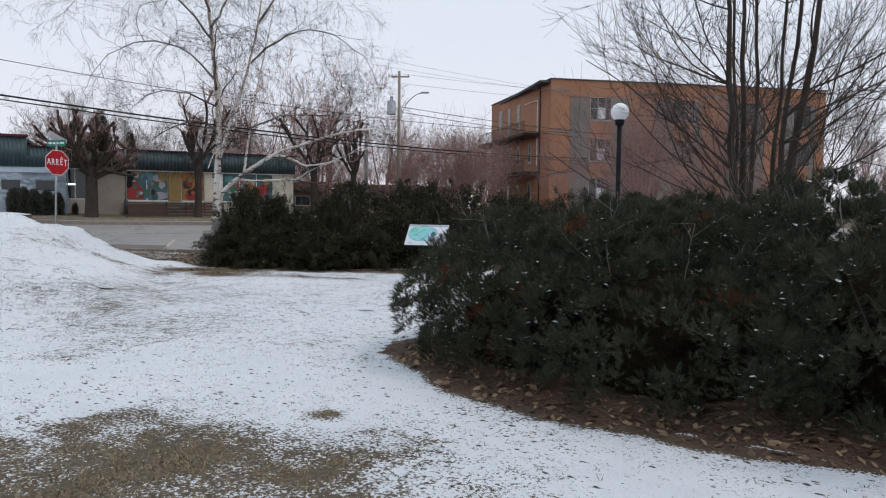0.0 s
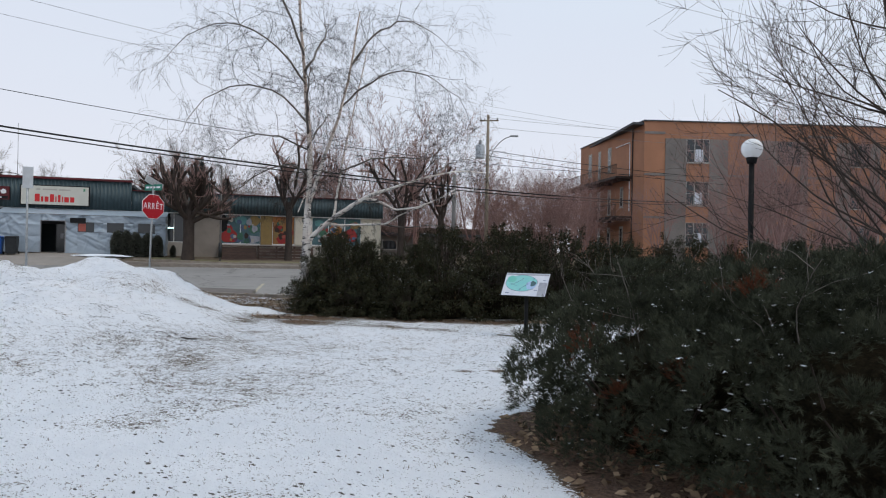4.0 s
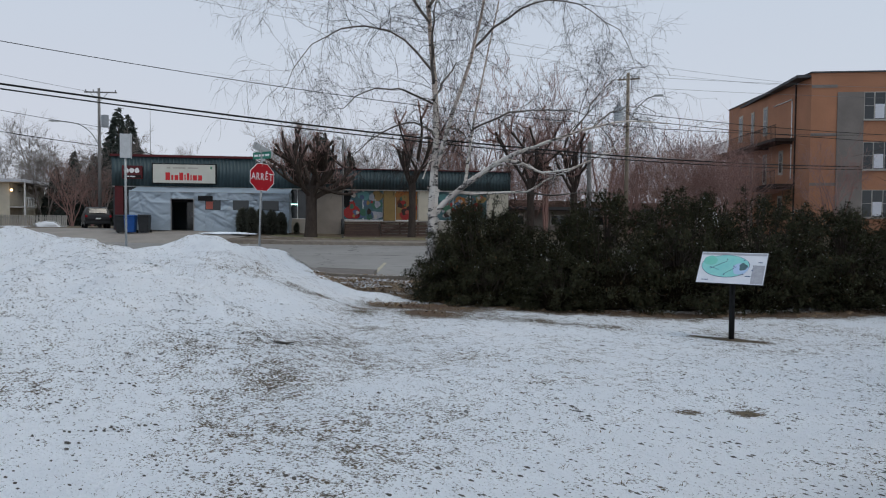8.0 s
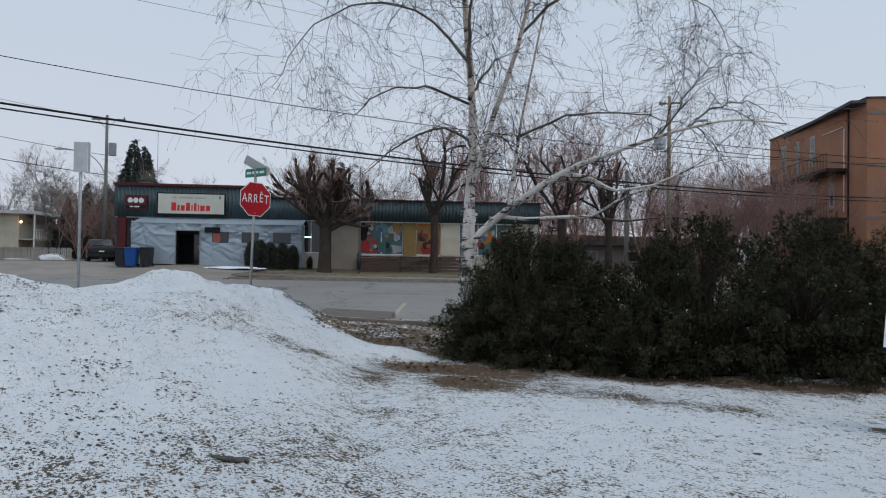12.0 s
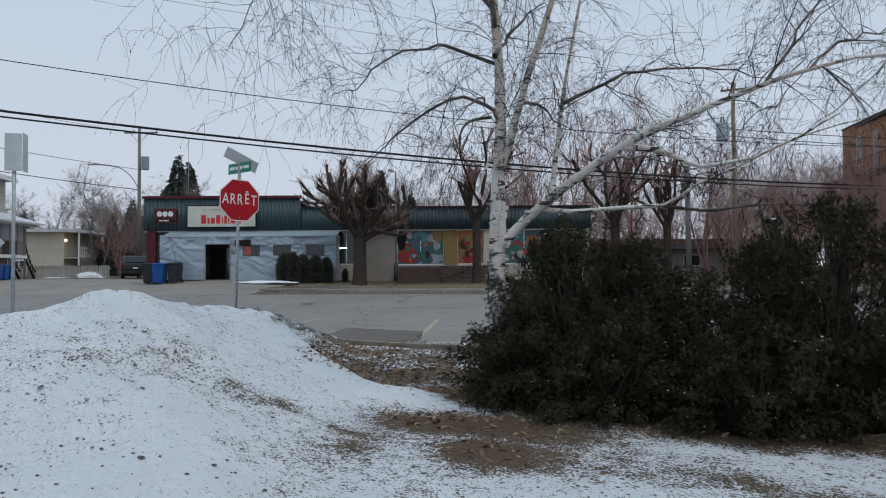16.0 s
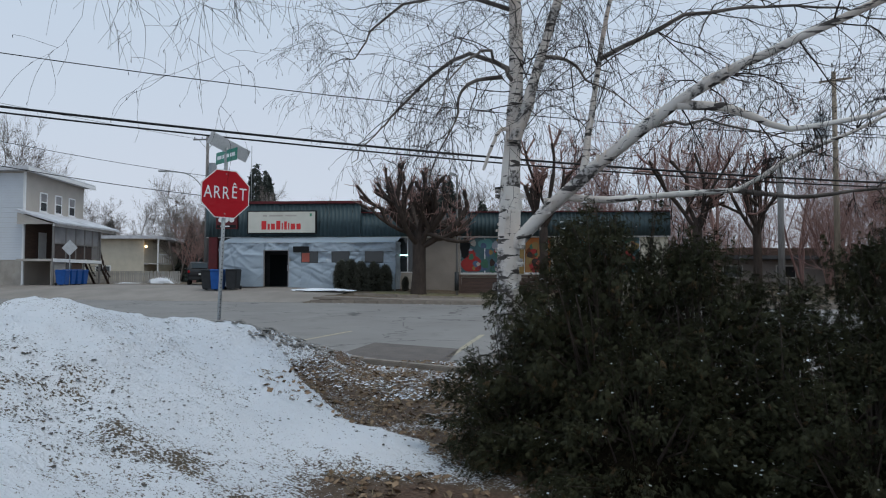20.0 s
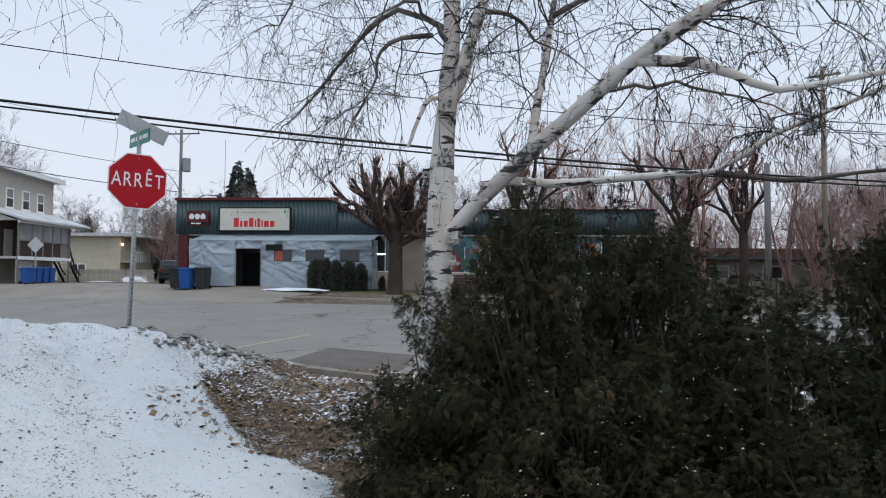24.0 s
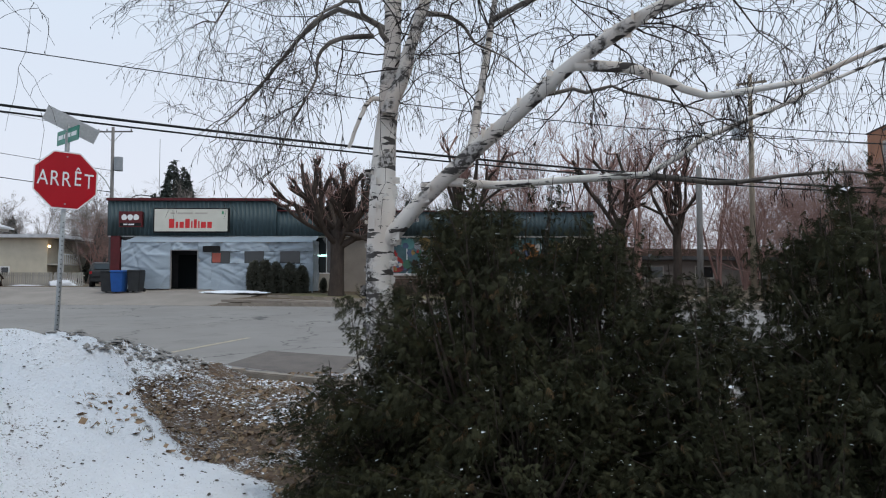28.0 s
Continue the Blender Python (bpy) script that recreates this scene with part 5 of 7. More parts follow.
rod("base", (0, 0, -0.05), (0, 0, 0.35), 0.09, M_BLACK, lamp, 12, r2=0.06)
rod("post", (0, 0, 0.3), (0, 0, 3.35), 0.045, M_BLACK, lamp, 12)
rod("collar", (0, 0, 3.33), (0, 0, 3.45), 0.075, M_BLACK, lamp, 12, r2=0.10)
bm = bmesh.new()
bmesh.ops.create_uvsphere(bm, u_segments=24, v_segments=16, radius=0.175, matrix=Matrix.Translation((0, 0, 3.58)))
for f in bm.faces:
    f.smooth = True
part("globe", bm, M_GLOBE, lamp, "milky glass globe")

# ---- utility poles and wires ----


def utility_pole(name, at, h, material, arms, label):
    ob = thing(name, at, label, "utility pole")
    rod("pole", (0, 0, -0.3), (0, 0, h), 0.15, material, ob, 12, r2=0.10)
    for z, half, turn in arms:
        arm = part("crossarm", box(-half, half, -0.05, 0.05, z - 0.05, z + 0.05, 0.01), material, ob, "", pose(0, 0.12, 0, 0, 0, turn))
        for x in (-half + 0.1, half - 0.1, -half * 0.45):
            rod("insulator", (x, 0, z + 0.05), (x, 0, z + 0.2), 0.04, M_WIRE_GREY, arm, 8)
    return ob


pole_r = utility_pole("utility_pole", (-31.3, 42.0, 1.0), 10.8, M_POLE, [(10.4, 0.7, 30)], "tall timber pole with grey transformer and lamp arm")
bm = bmesh.new()
bmesh.ops.create_cone(bm, cap_ends=True, segments=20, radius1=0.34, radius2=0.34, depth=1.0, matrix=Matrix.Translation((-0.48, -0.28, 8.1)))
bmesh.ops.bevel(bm, geom=[e for e in bm.edges if abs((e.verts[0].co - e.verts[1].co).z) < 0.01], offset=0.04, segments=2, affect="EDGES")
tr_ = part("transformer", bm, mat("grey_transformer_paint", (0.52, 0.55, 0.58), (0.45, 0.48, 0.51), rough=0.5, scale=3), pole_r, "grey cylindrical transformer")
rod("bushing", (-0.55, -0.3, 8.6), (-0.55, -0.3, 8.95), 0.05, M_WIRE_GREY, tr_, 8)
rod("bushing", (-0.40, -0.3, 8.6), (-0.40, -0.3, 8.95), 0.05, M_WIRE_GREY, tr_, 8)
child("lamp_arm", tubes("lamp_arm", [(smooth_path([(0, 0, 7.0), (0.35, 0.25, 8.2), (0.9, 0.7, 9.0), (1.35, 1.1, 9.25)], 12), np.full(12, 0.035))], M_GALV, 8), pole_r)
part("lamp_head", box(-0.3, 0.3, -0.1, 0.1, -0.06, 0.06, 0.03), M_GALV, pole_r, "", pose(1.5, 1.22, 9.27, 0, 0, 40))
stub = thing("utility_pole", (-33.6, 41.0, 1.0), "short grey timber pole beside the tall one", "utility pole")
rod("pole", (0, 0, -0.3), (0, 0, 6.4), 0.17, M_POLE_GREY, stub, 12, r2=0.14)

pole_l = utility_pole("utility_pole", (-64.0, 17.75, 1.1), 11.2, M_POLE_GREY, [(10.9, 1.25, 55)], "grey timber pole with crossarm and street light")
bm = bmesh.new()
bmesh.ops.create_cone(bm, cap_ends=True, segments=16, radius1=0.28, radius2=0.28, depth=0.95, matrix=Matrix.Translation((0.30, 0.35, 8.6)))
part("transformer", bm, mat("grey_can_paint", (0.30, 0.32, 0.34), (0.25, 0.27, 0.29), rough=0.5, scale=3), pole_l, "grey transformer can")
child("lamp_arm", tubes("lamp_arm", [(smooth_path([(0, 0, 6.6), (-0.25, -0.5, 7.6), (-0.7, -1.3, 8.3), (-1.4, -2.6, 8.5)], 12), np.full(12, 0.04))], M_GALV, 8), pole_l)
part("lamp_head", box(-0.35, 0.35, -0.12, 0.12, -0.05, 0.05, 0.03), M_GALV, pole_l, "", pose(-1.55, -2.9, 8.5, 0, 0, 62))
child("brace", tubes("brace", [(np.array([[-0.4, -0.55, 10.85], [0, 0, 10.1], [0.4, 0.55, 10.85]]), np.full(3, 0.025))], M_GALV, 6), pole_l)


def wire(name, pts, r, material, label):
    return tagged(new(name, tubes(name, [(pts, np.full(len(pts), r))], material, 6)), label, "cable", "overhead wires")


def long_wire(x0, z0, x1, z1, sag, y_lo=-45.0, y_hi=42.0, dz=0.0, dx=0.0):
    y = np.linspace(y_lo, y_hi, 40)
    k = y / 40.0
    return np.stack([x0 + (x1 - x0) * k + dx, y, z0 + (z1 - z0) * k - 4 * sag * k * (1 - k) + dz], -1)


wire("overhead_cable", long_wire(-39.58, 7.98, -28.79, 5.93, 0.45, y_hi=60), 0.045, M_WIRE, "thick black bundled overhead cable")
wire("overhead_cable", long_wire(-39.58, 7.98, -28.79, 5.93, 0.45, y_hi=60, dz=-0.22, dx=0.1), 0.032, M_WIRE, "black overhead cable under the bundle")
wire("overhead_cable", long_wire(-38.81, 9.69, -26.33, 7.38, 0.71, y_hi=60), 0.016, M_WIRE, "thin black overhead wire")
for x0, z0, x1, z1 in ((-41.5, 13.6, -31.6, 11.9), (-40.2, 14.4, -30.4, 12.1)):
    wire("overhead_wire", long_wire(x0, z0, x1, z1, 0.5, y_hi=95), 0.010, M_WIRE_GREY, "thin grey power line high up")
for z, z2, sag_, rr_, m_ in ((11.9, 14.2, 0.5, 0.014, M_WIRE_GREY), (9.25, 13.5, 0.9, 0.018, M_WIRE), (7.75, 12.0, 0.9, 0.026, M_WIRE)):
    wire("overhead_wire", sag_line((-64.0, 17.75, z), (-52.5, -18.0, z2), sag_), rr_, m_, "wire strung from the street-light pole")
for z in (11.6, 10.9):
    wire("overhead_wire", sag_line((-31.3, 42.0, z), (8.0, 92.0, z + 0.5), 0.8), 0.012, M_WIRE_GREY, "thin power line running behind the brick block")
wire("overhead_wire", sag_line((-31.3, 42.0, 9.2), (-8.0, 66.0, 7.4), 0.6), 0.02, M_WIRE, "service wire to the brick block")
wire("overhead_wire", sag_line((-31.3, 42.0, 8.8), (-8.0, 66.0, 6.9), 0.6), 0.02, M_WIRE, "service wire to the brick block")

M_ORANGE_DULL = mat("faded_salmon_poster", (0.40, 0.10, 0.07), (0.32, 0.09, 0.07), rough=0.5, scale=6, bump=0)
# ---- the shop ----
shop = thing("shop_building", (-55.3, 16.4, 0.85), "low teal-fronted village shop with a long window wing", "shop", rz=58)
SZ = 0.85


def sp(name, x0, x1, y0, y1, z0, z1, material, parent=None, label="", bevel=0.0):
    return part(name, box(x0, x1, y0, y1, z0 - SZ, z1 - SZ, bevel), material, parent or shop, label)


# dark roofing colour on this wall stands in for the shelter's shaded interior
sp("wall", 0.0, 9.7, 0.25, 0.55, 0.85, 4.2, M_ROOFING, None, "shop front coloured dark for the shade inside the shelter")
sp("wall", 0.0, 0.3, 0.55, 15.0, 0.85, 5.9, M_STUCCO)
sp("wall", 9.7, 11.8, 0.25, 0.5, 0.85, 2.0, M_CREAM, None, "painted block under the windows")
# this wall's colour carries the shade under the fascia
sp("wall", 13.3, 15.75, 0.25, 0.5, 0.85, 4.2, M_BEIGE, None, "beige rendered wall with eave shade in its colour")
sp("wall", 11.8, 13.3, 0.25, 0.5, 0.85, 2.0, M_STUCCO)
sp("wall", 15.75, 26.5, 0.25, 0.5, 0.85, 1.95, M_STUCCO)
sp("wall", 26.5, 28.1, 0.25, 0.5, 0.85, 4.2, M_CREAM, None, "cream rendered end wall")
sp("wall", 18.75, 19.6, 0.2, 0.5, 1.95, 4.2, M_YELLOW, None, "yellow painted pier")
sp("wall", 21.3, 22.6, 0.2, 0.5, 1.95, 4.2, M_CREAM, None, "cream painted pier")
sp("wall", 27.8, 28.1, 0.5, 15.0, 0.85, 5.4, M_CREAM)
sp("wall", 0.0, 28.1, 14.7, 15.0, 0.85, 5.4, M_STUCCO, None, "plain back wall")
sp("roof", -0.1, 9.8, 0.3, 15.0, 5.9, 6.1, M_ROOFING, None, "flat dark roof")
sp("roof", 9.8, 28.3, 0.3, 15.0, 5.25, 5.45, M_ROOFING, None, "flat dark roof of the wing")


def ribbed(x0, x1, y, z0, z1, parent, name, material, pitch=0.22, label=""):
    """Metal cladding with vertical ribs."""
    n = int((x1 - x0) / pitch)
    xs, ys = [], []
    for k in range(n):
        a = x0 + (x1 - x0) * k / n
        w = (x1 - x0) / n
        xs += [a, a + w * 0.62, a + w * 0.70, a + w * 0.92]
        ys += [y, y, y - 0.035, y - 0.035]
    xs.append(x1)
    ys.append(y)
    m = len(xs)
    v = [(x, yy, z0 - SZ) for x, yy in zip(xs, ys)] + [(x, yy, z1 - SZ) for x, yy in zip(xs, ys)]
    v += [(x, y + 0.12, z0 - SZ) for x in xs] + [(x, y + 0.12, z1 - SZ) for x in xs]
    f = [(k, k + 1, m + k + 1, m + k) for k in range(m - 1)]
    f += [(2 * m + k, 2 * m + k + 1, k + 1, k) for k in range(m - 1)] + [(m + k, m + k + 1, 3 * m + k + 1, 3 * m + k) for k in range(m - 1)]
    f += [(0, m, 3 * m, 2 * m), (m - 1, 3 * m - 1, 4 * m - 1, 2 * m - 1), (2 * m, 3 * m, 4 * m - 1, 3 * m - 1)]
    return child(name, add_mesh(name, np.array(v), np.array(f), material), parent, label)


fascia = ribbed(0.0, 9.68, -0.05, 4.2, 6.22, shop, "fascia", M_TEAL, 0.24, "teal ribbed metal fascia")
ribbed(9.69, 28.2, 0.0, 4.2, 5.62, shop, "fascia", M_TEAL, 0.24, "teal ribbed metal fascia of the wing")
sp("trim", -0.08, 9.76, -0.16, 0.2, 6.22, 6.38, M_MAROON, None, "maroon metal coping", 0.01)
sp("trim", 9.76, 28.3, -0.10, 0.2, 5.62, 5.68, M_MAROON, None, "thin dark coping", 0.008)
sp("fascia_return", -0.02, 0.10, 0.0, 14.0, 4.2, 6.2, M_TEAL)
sp("soffit", 0.0, 28.1, 0.07, 0.26, 4.14, 4.20, M_WHITE)
sp("column", 0.18, 0.72, -0.02, 0.22, 0.85, 4.2, M_MAROON, None, "maroon painted corner column", 0.015)
rod("antenna", (1.75, 3.0, 5.0), (1.75, 3.0, 9.6), 0.02, M_GALV, shop, 6)
child("roof_hose", tubes("roof_hose", [(smooth_path([(0.9, 0.5, 5.4), (1.4, 0.5, 5.75), (2.2, 0.5, 5.7), (2.9, 0.5, 5.4)], 10), np.full(10, 0.03))], M_WIRE, 6), shop)
# shop signs
sgn = sp("wine_sign", 0.74, 2.06, -0.30, -0.09, 4.68, 5.58, M_MAROON, fascia, "maroon sign box with pale lettering shapes", 0.01)
for x0, x1 in ((0.92, 1.18), (1.26, 1.52), (1.60, 1.86)):
    tagged(blob((x0 + x1) / 2, 5.24 - SZ, (x1 - x0) * 0.62, 0.17, -0.308, M_WHITE, sgn, "sign_shape", 0.10, 18), "plain pale shape in place of a brand letter")
sp("sign_strip", 0.80, 2.00, -0.306, -0.302, 4.74, 4.92, M_BLACK, sgn)
for x0, x1 in ((1.02, 1.24), (1.30, 1.62)):
    sp("text_bar", x0, x1, -0.312, -0.308, 4.79, 4.87, M_WHITE, sgn)
sgn = sp("market_sign", 2.72, 7.02, -0.34, -0.10, 4.36, 5.78, M_BLACK, fascia, "long cream sign box with red lettering shapes", 0.01)
sp("sign_face", 2.79, 6.95, -0.346, -0.342, 4.43, 5.71, M_SIGN_LIT, sgn, "cream translucent face")
for k, (x0, x1, z1) in enumerate(((3.42, 3.72, 5.15), (3.80, 3.94, 4.98), (4.02, 4.26, 4.98), (4.34, 4.60, 5.15), (4.68, 4.76, 5.02), (4.84, 5.00, 5.12), (5.08, 5.16, 5.02), (5.24, 5.52, 4.98), (5.60, 5.86, 4.98))):
    sp("sign_shape", x0 + 0.2, x1 + 0.2, -0.352, -0.348, 4.62, z1, M_RED, sgn, "plain red shape in place of a brand letter", 0.0)
for x0, x1 in ((3.7, 3.95), (4.1, 4.95), (5.1, 5.8)):
    sp("text_bar", x0, x1, -0.352, -0.348, 5.42, 5.52, M_STUCCO, sgn)
sp("sign_shape", 6.62, 6.74, -0.352, -0.348, 5.42, 5.60, M_LEAFGREEN, sgn)


def framed(x0, x1, z0, z1, y, parent=None, bars=1, frame_m=None):
    """A window: frame, panes and mullions."""
    fm = frame_m or M_WHITE
    w = sp("window", x0, x1, y, y + 0.05, z0, z0 + 0.06, fm, parent)
    sp("frame", x0, x1, y, y + 0.05, z1 - 0.06, z1, fm, w)
    step = (x1 - x0) / bars
    for k in range(bars + 1):
        xx = x0 + step * k
        sp("mullion", max(xx - 0.03, x0), min(xx + 0.03, x1), y - 0.002, y + 0.052, z0 + 0.06, z1 - 0.06, fm, w)
    for k in range(bars):
        sp("pane", x0 + step * k + 0.03, x0 + step * (k + 1) - 0.03, y + 0.02, y + 0.03, z0 + 0.06, z1 - 0.06, M_GLASS, w)
    return w


w = framed(9.75, 11.75, 2.0, 4.18, 0.3, None, 2)
framed(11.85, 13.25, 2.0, 4.18, 0.3, None, 2)
sp("lit_tube", 12.0, 12.55, 0.27, 0.30, 3.02, 3.10, M_TUBE_ON, None, "lit neon strip in the window")
sp("lit_tube", 10.1, 10.8, 0.27, 0.30, 3.05, 3.13, M_TUBE_ON, None, "lit neon strip in the window")
# painted windows
M_AMBER = mat("amber_window_paint", (0.36, 0.18, 0.06), (0.30, 0.15, 0.055), rough=0.6, scale=3, bump=0)
for x0, x1, ground_m, bars in ((15.78, 18.72, M_SKYBLUE, 2), (19.62, 21.28, M_AMBER, 1), (22.62, 26.48, M_SKYBLUE, 3)):
    w = framed(x0, x1, 1.95, 4.18, 0.30, None, bars)
    sp("painted_scene", x0 + 0.05, x1 - 0.05, 0.304, 0.316, 2.02, 4.1, ground_m, w, "children's mural painted on the glass")


def dab(cx, cz, rx, rz, material, name, label=""):
    ob_ = blob(cx, cz - SZ, rx, rz, 0.285, material, shop, name, 0.16, 26)
    return tagged(ob_, label)


for cx, cz, rx, rz, m_ in ((16.45, 2.55, 0.62, 0.52, M_MURAL_RED), (16.05, 3.5, 0.30, 0.62, M_BLACK), (17.45, 3.2, 0.20, 0.22, M_MAP_INK), (18.25, 3.1, 0.42, 0.30, M_MURAL_GREEN), (18.3, 3.75, 0.40, 0.38, M_YELLOW), (17.3, 3.75, 0.45, 0.30, M_MURAL_AQUA), (18.2, 2.35, 0.55, 0.28, M_MAP_GREY), (17.1, 2.3, 0.3, 0.2, M_MAP_INK),
                           (20.45, 2.45, 0.55, 0.42, M_MURAL_RED), (20.1, 3.25, 0.34, 0.36, M_RUST), (20.9, 3.45, 0.32, 0.5, M_MURAL_ORANGE), (20.0, 3.85, 0.5, 0.22, M_MURAL_ORANGE), (21.0, 2.9, 0.2, 0.28, M_MURAL_RED), (19.9, 2.75, 0.2, 0.3, M_YELLOW),
                           (23.4, 2.9, 0.55, 0.35, M_MURAL_GREEN), (24.5, 3.3, 0.5, 0.5, M_MURAL_ORANGE), (25.6, 2.8, 0.6, 0.5, M_MURAL_RED), (26.0, 3.6, 0.4, 0.3, M_YELLOW), (23.2, 3.7, 0.4, 0.25, M_MURAL_AQUA), (24.9, 2.4, 0.4, 0.25, M_MURAL_GREEN)):
    dab(cx, cz, rx, rz, m_, "painted_shape")
dr = rng(57)
for x0_, x1_, paints in ((15.9, 18.6, (M_MAP_INK, M_MURAL_GREEN, M_STUCCO, M_MAP_GREY, M_MURAL_RED, M_YELLOW, M_IRON)), (19.7, 21.2, (M_MURAL_RED, M_IRON, M_YELLOW, M_ORANGE_DULL, M_IRON, M_MURAL_GREEN)), (22.75, 26.35, (M_MAP_INK, M_MURAL_GREEN, M_STUCCO, M_IRON, M_MURAL_RED, M_ORANGE_DULL, M_MAP_GREY))):
    for k in range(int((x1_ - x0_) * 9)):
        s_ = 0.07 + 0.16 * dr.random()
        ob_ = blob(x0_ + s_ + (x1_ - x0_ - 2 * s_) * dr.random(), 2.2 + 1.7 * dr.random() - SZ, s_, s_ * (0.6 + 0.9 * dr.random()), 0.277 + 0.0004 * k % 0.006, paints[k % len(paints)], shop, "painted_shape", 0.22, 14)
sp("painted_band", 19.65, 21.25, 0.290, 0.300, 3.95, 4.12, M_MURAL_ORANGE)

# tarpaulin shelter in front of the shop
tent = thing("tarpaulin_shelter", (-55.3, 16.4, SZ), "grey plastic sheeting shelter over the shop door", "shelter", rz=58)
TD = -2.1


def drape(name, x0, x1, z0, z1, y, seed, parent, label="", slope=0.0):
    """A wrinkled sheet hung between two rails, with a hem at each edge."""
    nx, nz_ = max(int((x1 - x0) / 0.06), 4), max(int((z1 - z0) / 0.06), 4)
    X, Z = np.meshgrid(np.linspace(x0, x1, nx), np.linspace(z0, z1, nz_), indexing="ij")
    t = (Z - z0) / (z1 - z0)
    s = (X - x0) / (x1 - x0)
    sagc = np.sin(s * math.pi * max(round((x1 - x0) / 1.6), 1)) ** 2
    rr_ = rng(seed + 400)
    W = 0.05 * (vnoise(X * 0.5, Z, 0.9, seed) - 0.5)
    for _ in range(8 + int((x1 - x0) * 5.0)):
        # a crease fanning out from a point on the top rail or a foot
        cx, cz = x0 + (x1 - x0) * rr_.random(), z0 + (z1 - z0) * rr_.random() ** 0.6
        a = rr_.normal() * 0.45 + (0.0 if rr_.random() < 0.7 else 1.2)
        along = (X - cx) * math.cos(a) + (Z - cz) * math.sin(a)
        off = -(X - cx) * math.sin(a) + (Z - cz) * math.cos(a) + 0.10 * np.sin(along * 2.0)
        W = W + (0.035 + 0.06 * rr_.random()) * np.exp(-np.abs(off) / (0.03 + 0.06 * rr_.random())) * np.exp(-((along / (0.35 + 0.9 * rr_.random())) ** 2)) * (1 if rr_.random() < 0.6 else -1)
    Y = y + W + slope * (1 - t) - 0.05 * sagc * (1 - t)
    Zs = Z - 0.03 * sagc * t
    i, j = np.meshgrid(np.arange(nx - 1), np.arange(nz_ - 1), indexing="ij")
    f = np.stack([i * nz_ + j, (i + 1) * nz_ + j, (i + 1) * nz_ + j + 1, i * nz_ + j + 1], -1).reshape(-1, 4)
    front = np.stack([X, Y, Zs - SZ], -1).reshape(-1, 3)
    back = front + np.array([0, 0.012, 0])
    n = len(front)
    return child(name, add_mesh(name, np.concatenate([front, back]), np.concatenate([f, f[:, ::-1] + n]), M_TARP, True), parent, label)


drape("sheet", 1.72, 4.38, 1.16, 3.72, TD, 3, tent, "wrinkled grey sheet")
drape("sheet", 4.38, 5.86, 3.29, 3.72, TD, 5, tent, "wrinkled grey lintel sheet")
drape("sheet", 5.86, 6.6, 1.12, 3.72, TD, 7, tent)
drape("sheet", 6.6, 12.15, 1.02, 2.56, TD, 9, tent, "wrinkled grey sheet")
drape("sheet", 6.6, 12.15, 3.22, 3.72, TD, 12, tent)
for x0, x1 in ((7.60, 8.40), (9.46, 10.35), (11.44, 12.15)):
    drape("sheet", x0, x1, 2.56, 3.22, TD, int(x0 * 3), tent)
for x0, x1 in ((6.6, 7.60), (8.40, 9.46), (10.35, 11.44)):
    w = part("clear_window", box(x0, x1, TD + 0.02, TD + 0.035, 2.56 - SZ, 3.22 - SZ), M_GLASS, tent, "clear plastic window")
part("poster", box(6.65, 7.1, TD - 0.004, TD + 0.004, 2.60 - SZ, 3.12 - SZ), M_ORANGE_DULL, tent, "red poster behind the window")
part("flap", box(6.15, 7.1, TD - 0.10, TD - 0.07, 3.16 - SZ, 3.50 - SZ), M_BLACK, tent, "dark rolled flap")
drape("roof_sheet", 1.70, 12.2, 3.72, 4.18, 0.0, 21, tent, "sloping grey roof sheet", TD)
side = drape("side_sheet", 0.0, 2.0, 1.02, 3.85, 0.0, 31, tent, "end sheet")
side.matrix_basis = pose(1.72, TD + 0.03, 0, 0, 0, 90)
side = drape("side_sheet", 0.0, 2.0, 1.02, 3.85, 0.0, 33, tent, "end sheet")
side.matrix_basis = pose(12.16, TD + 0.03, 0, 0, 0, 90)
for x in (1.76, 4.34, 5.90, 8.9, 12.1):
    part("upright", box(x - 0.04, x + 0.04, TD + 0.10, TD + 0.18, 0.0, 3.7 - SZ), M_FENCE, tent, "timber upright")
part("rail_board", box(1.72, 12.15, TD + 0.06, TD + 0.10, 3.66 - SZ, 3.74 - SZ), M_FENCE, tent)
part("hem", box(4.36, 4.42, TD - 0.03, TD + 0.0, 1.2 - SZ, 3.3 - SZ), M_SCREEN, tent, "pale hem beside the doorway")
part("hem", box(5.83, 5.89, TD - 0.03, TD + 0.0, 1.2 - SZ, 3.3 - SZ), M_SCREEN, tent, "pale hem beside the doorway")
part("hem", box(4.42, 5.83, TD - 0.03, TD + 0.0, 3.25 - SZ, 3.31 - SZ), M_SCREEN, tent, "pale hem over the doorway")
# dark leaf made wide so that the opening looks shaded
part("door_leaf", box(4.0, 5.6, 0.20, 0.24, 0.12, 2.25), M_GLASS, tent, "glazed shop door, widened to darken the doorway")
part("notice", box(5.1, 5.35, 0.185, 0.196, 1.25, 1.6), M_MAP_PAPER, tent, "pale notice on the door")

# timber steps and ramp rail in front of the painted windows
deck = thing("timber_steps", (-55.3, 16.4, SZ), "weathered brown timber steps and ramp rail", "steps", rz=58)
for k in range(5):
    part("tread", box(15.9, 18.4, -1.9 + 0.28 * k, -1.6 + 0.28 * k, 0.12 + 0.17 * k, 0.17 + 0.17 * k, 0.01), M_DECK, deck)
    part("riser", box(15.9, 18.4, -1.88 + 0.28 * k, -1.86 + 0.28 * k, -0.12 + 0.17 * k, 0.12 + 0.17 * k), M_DECK, deck)
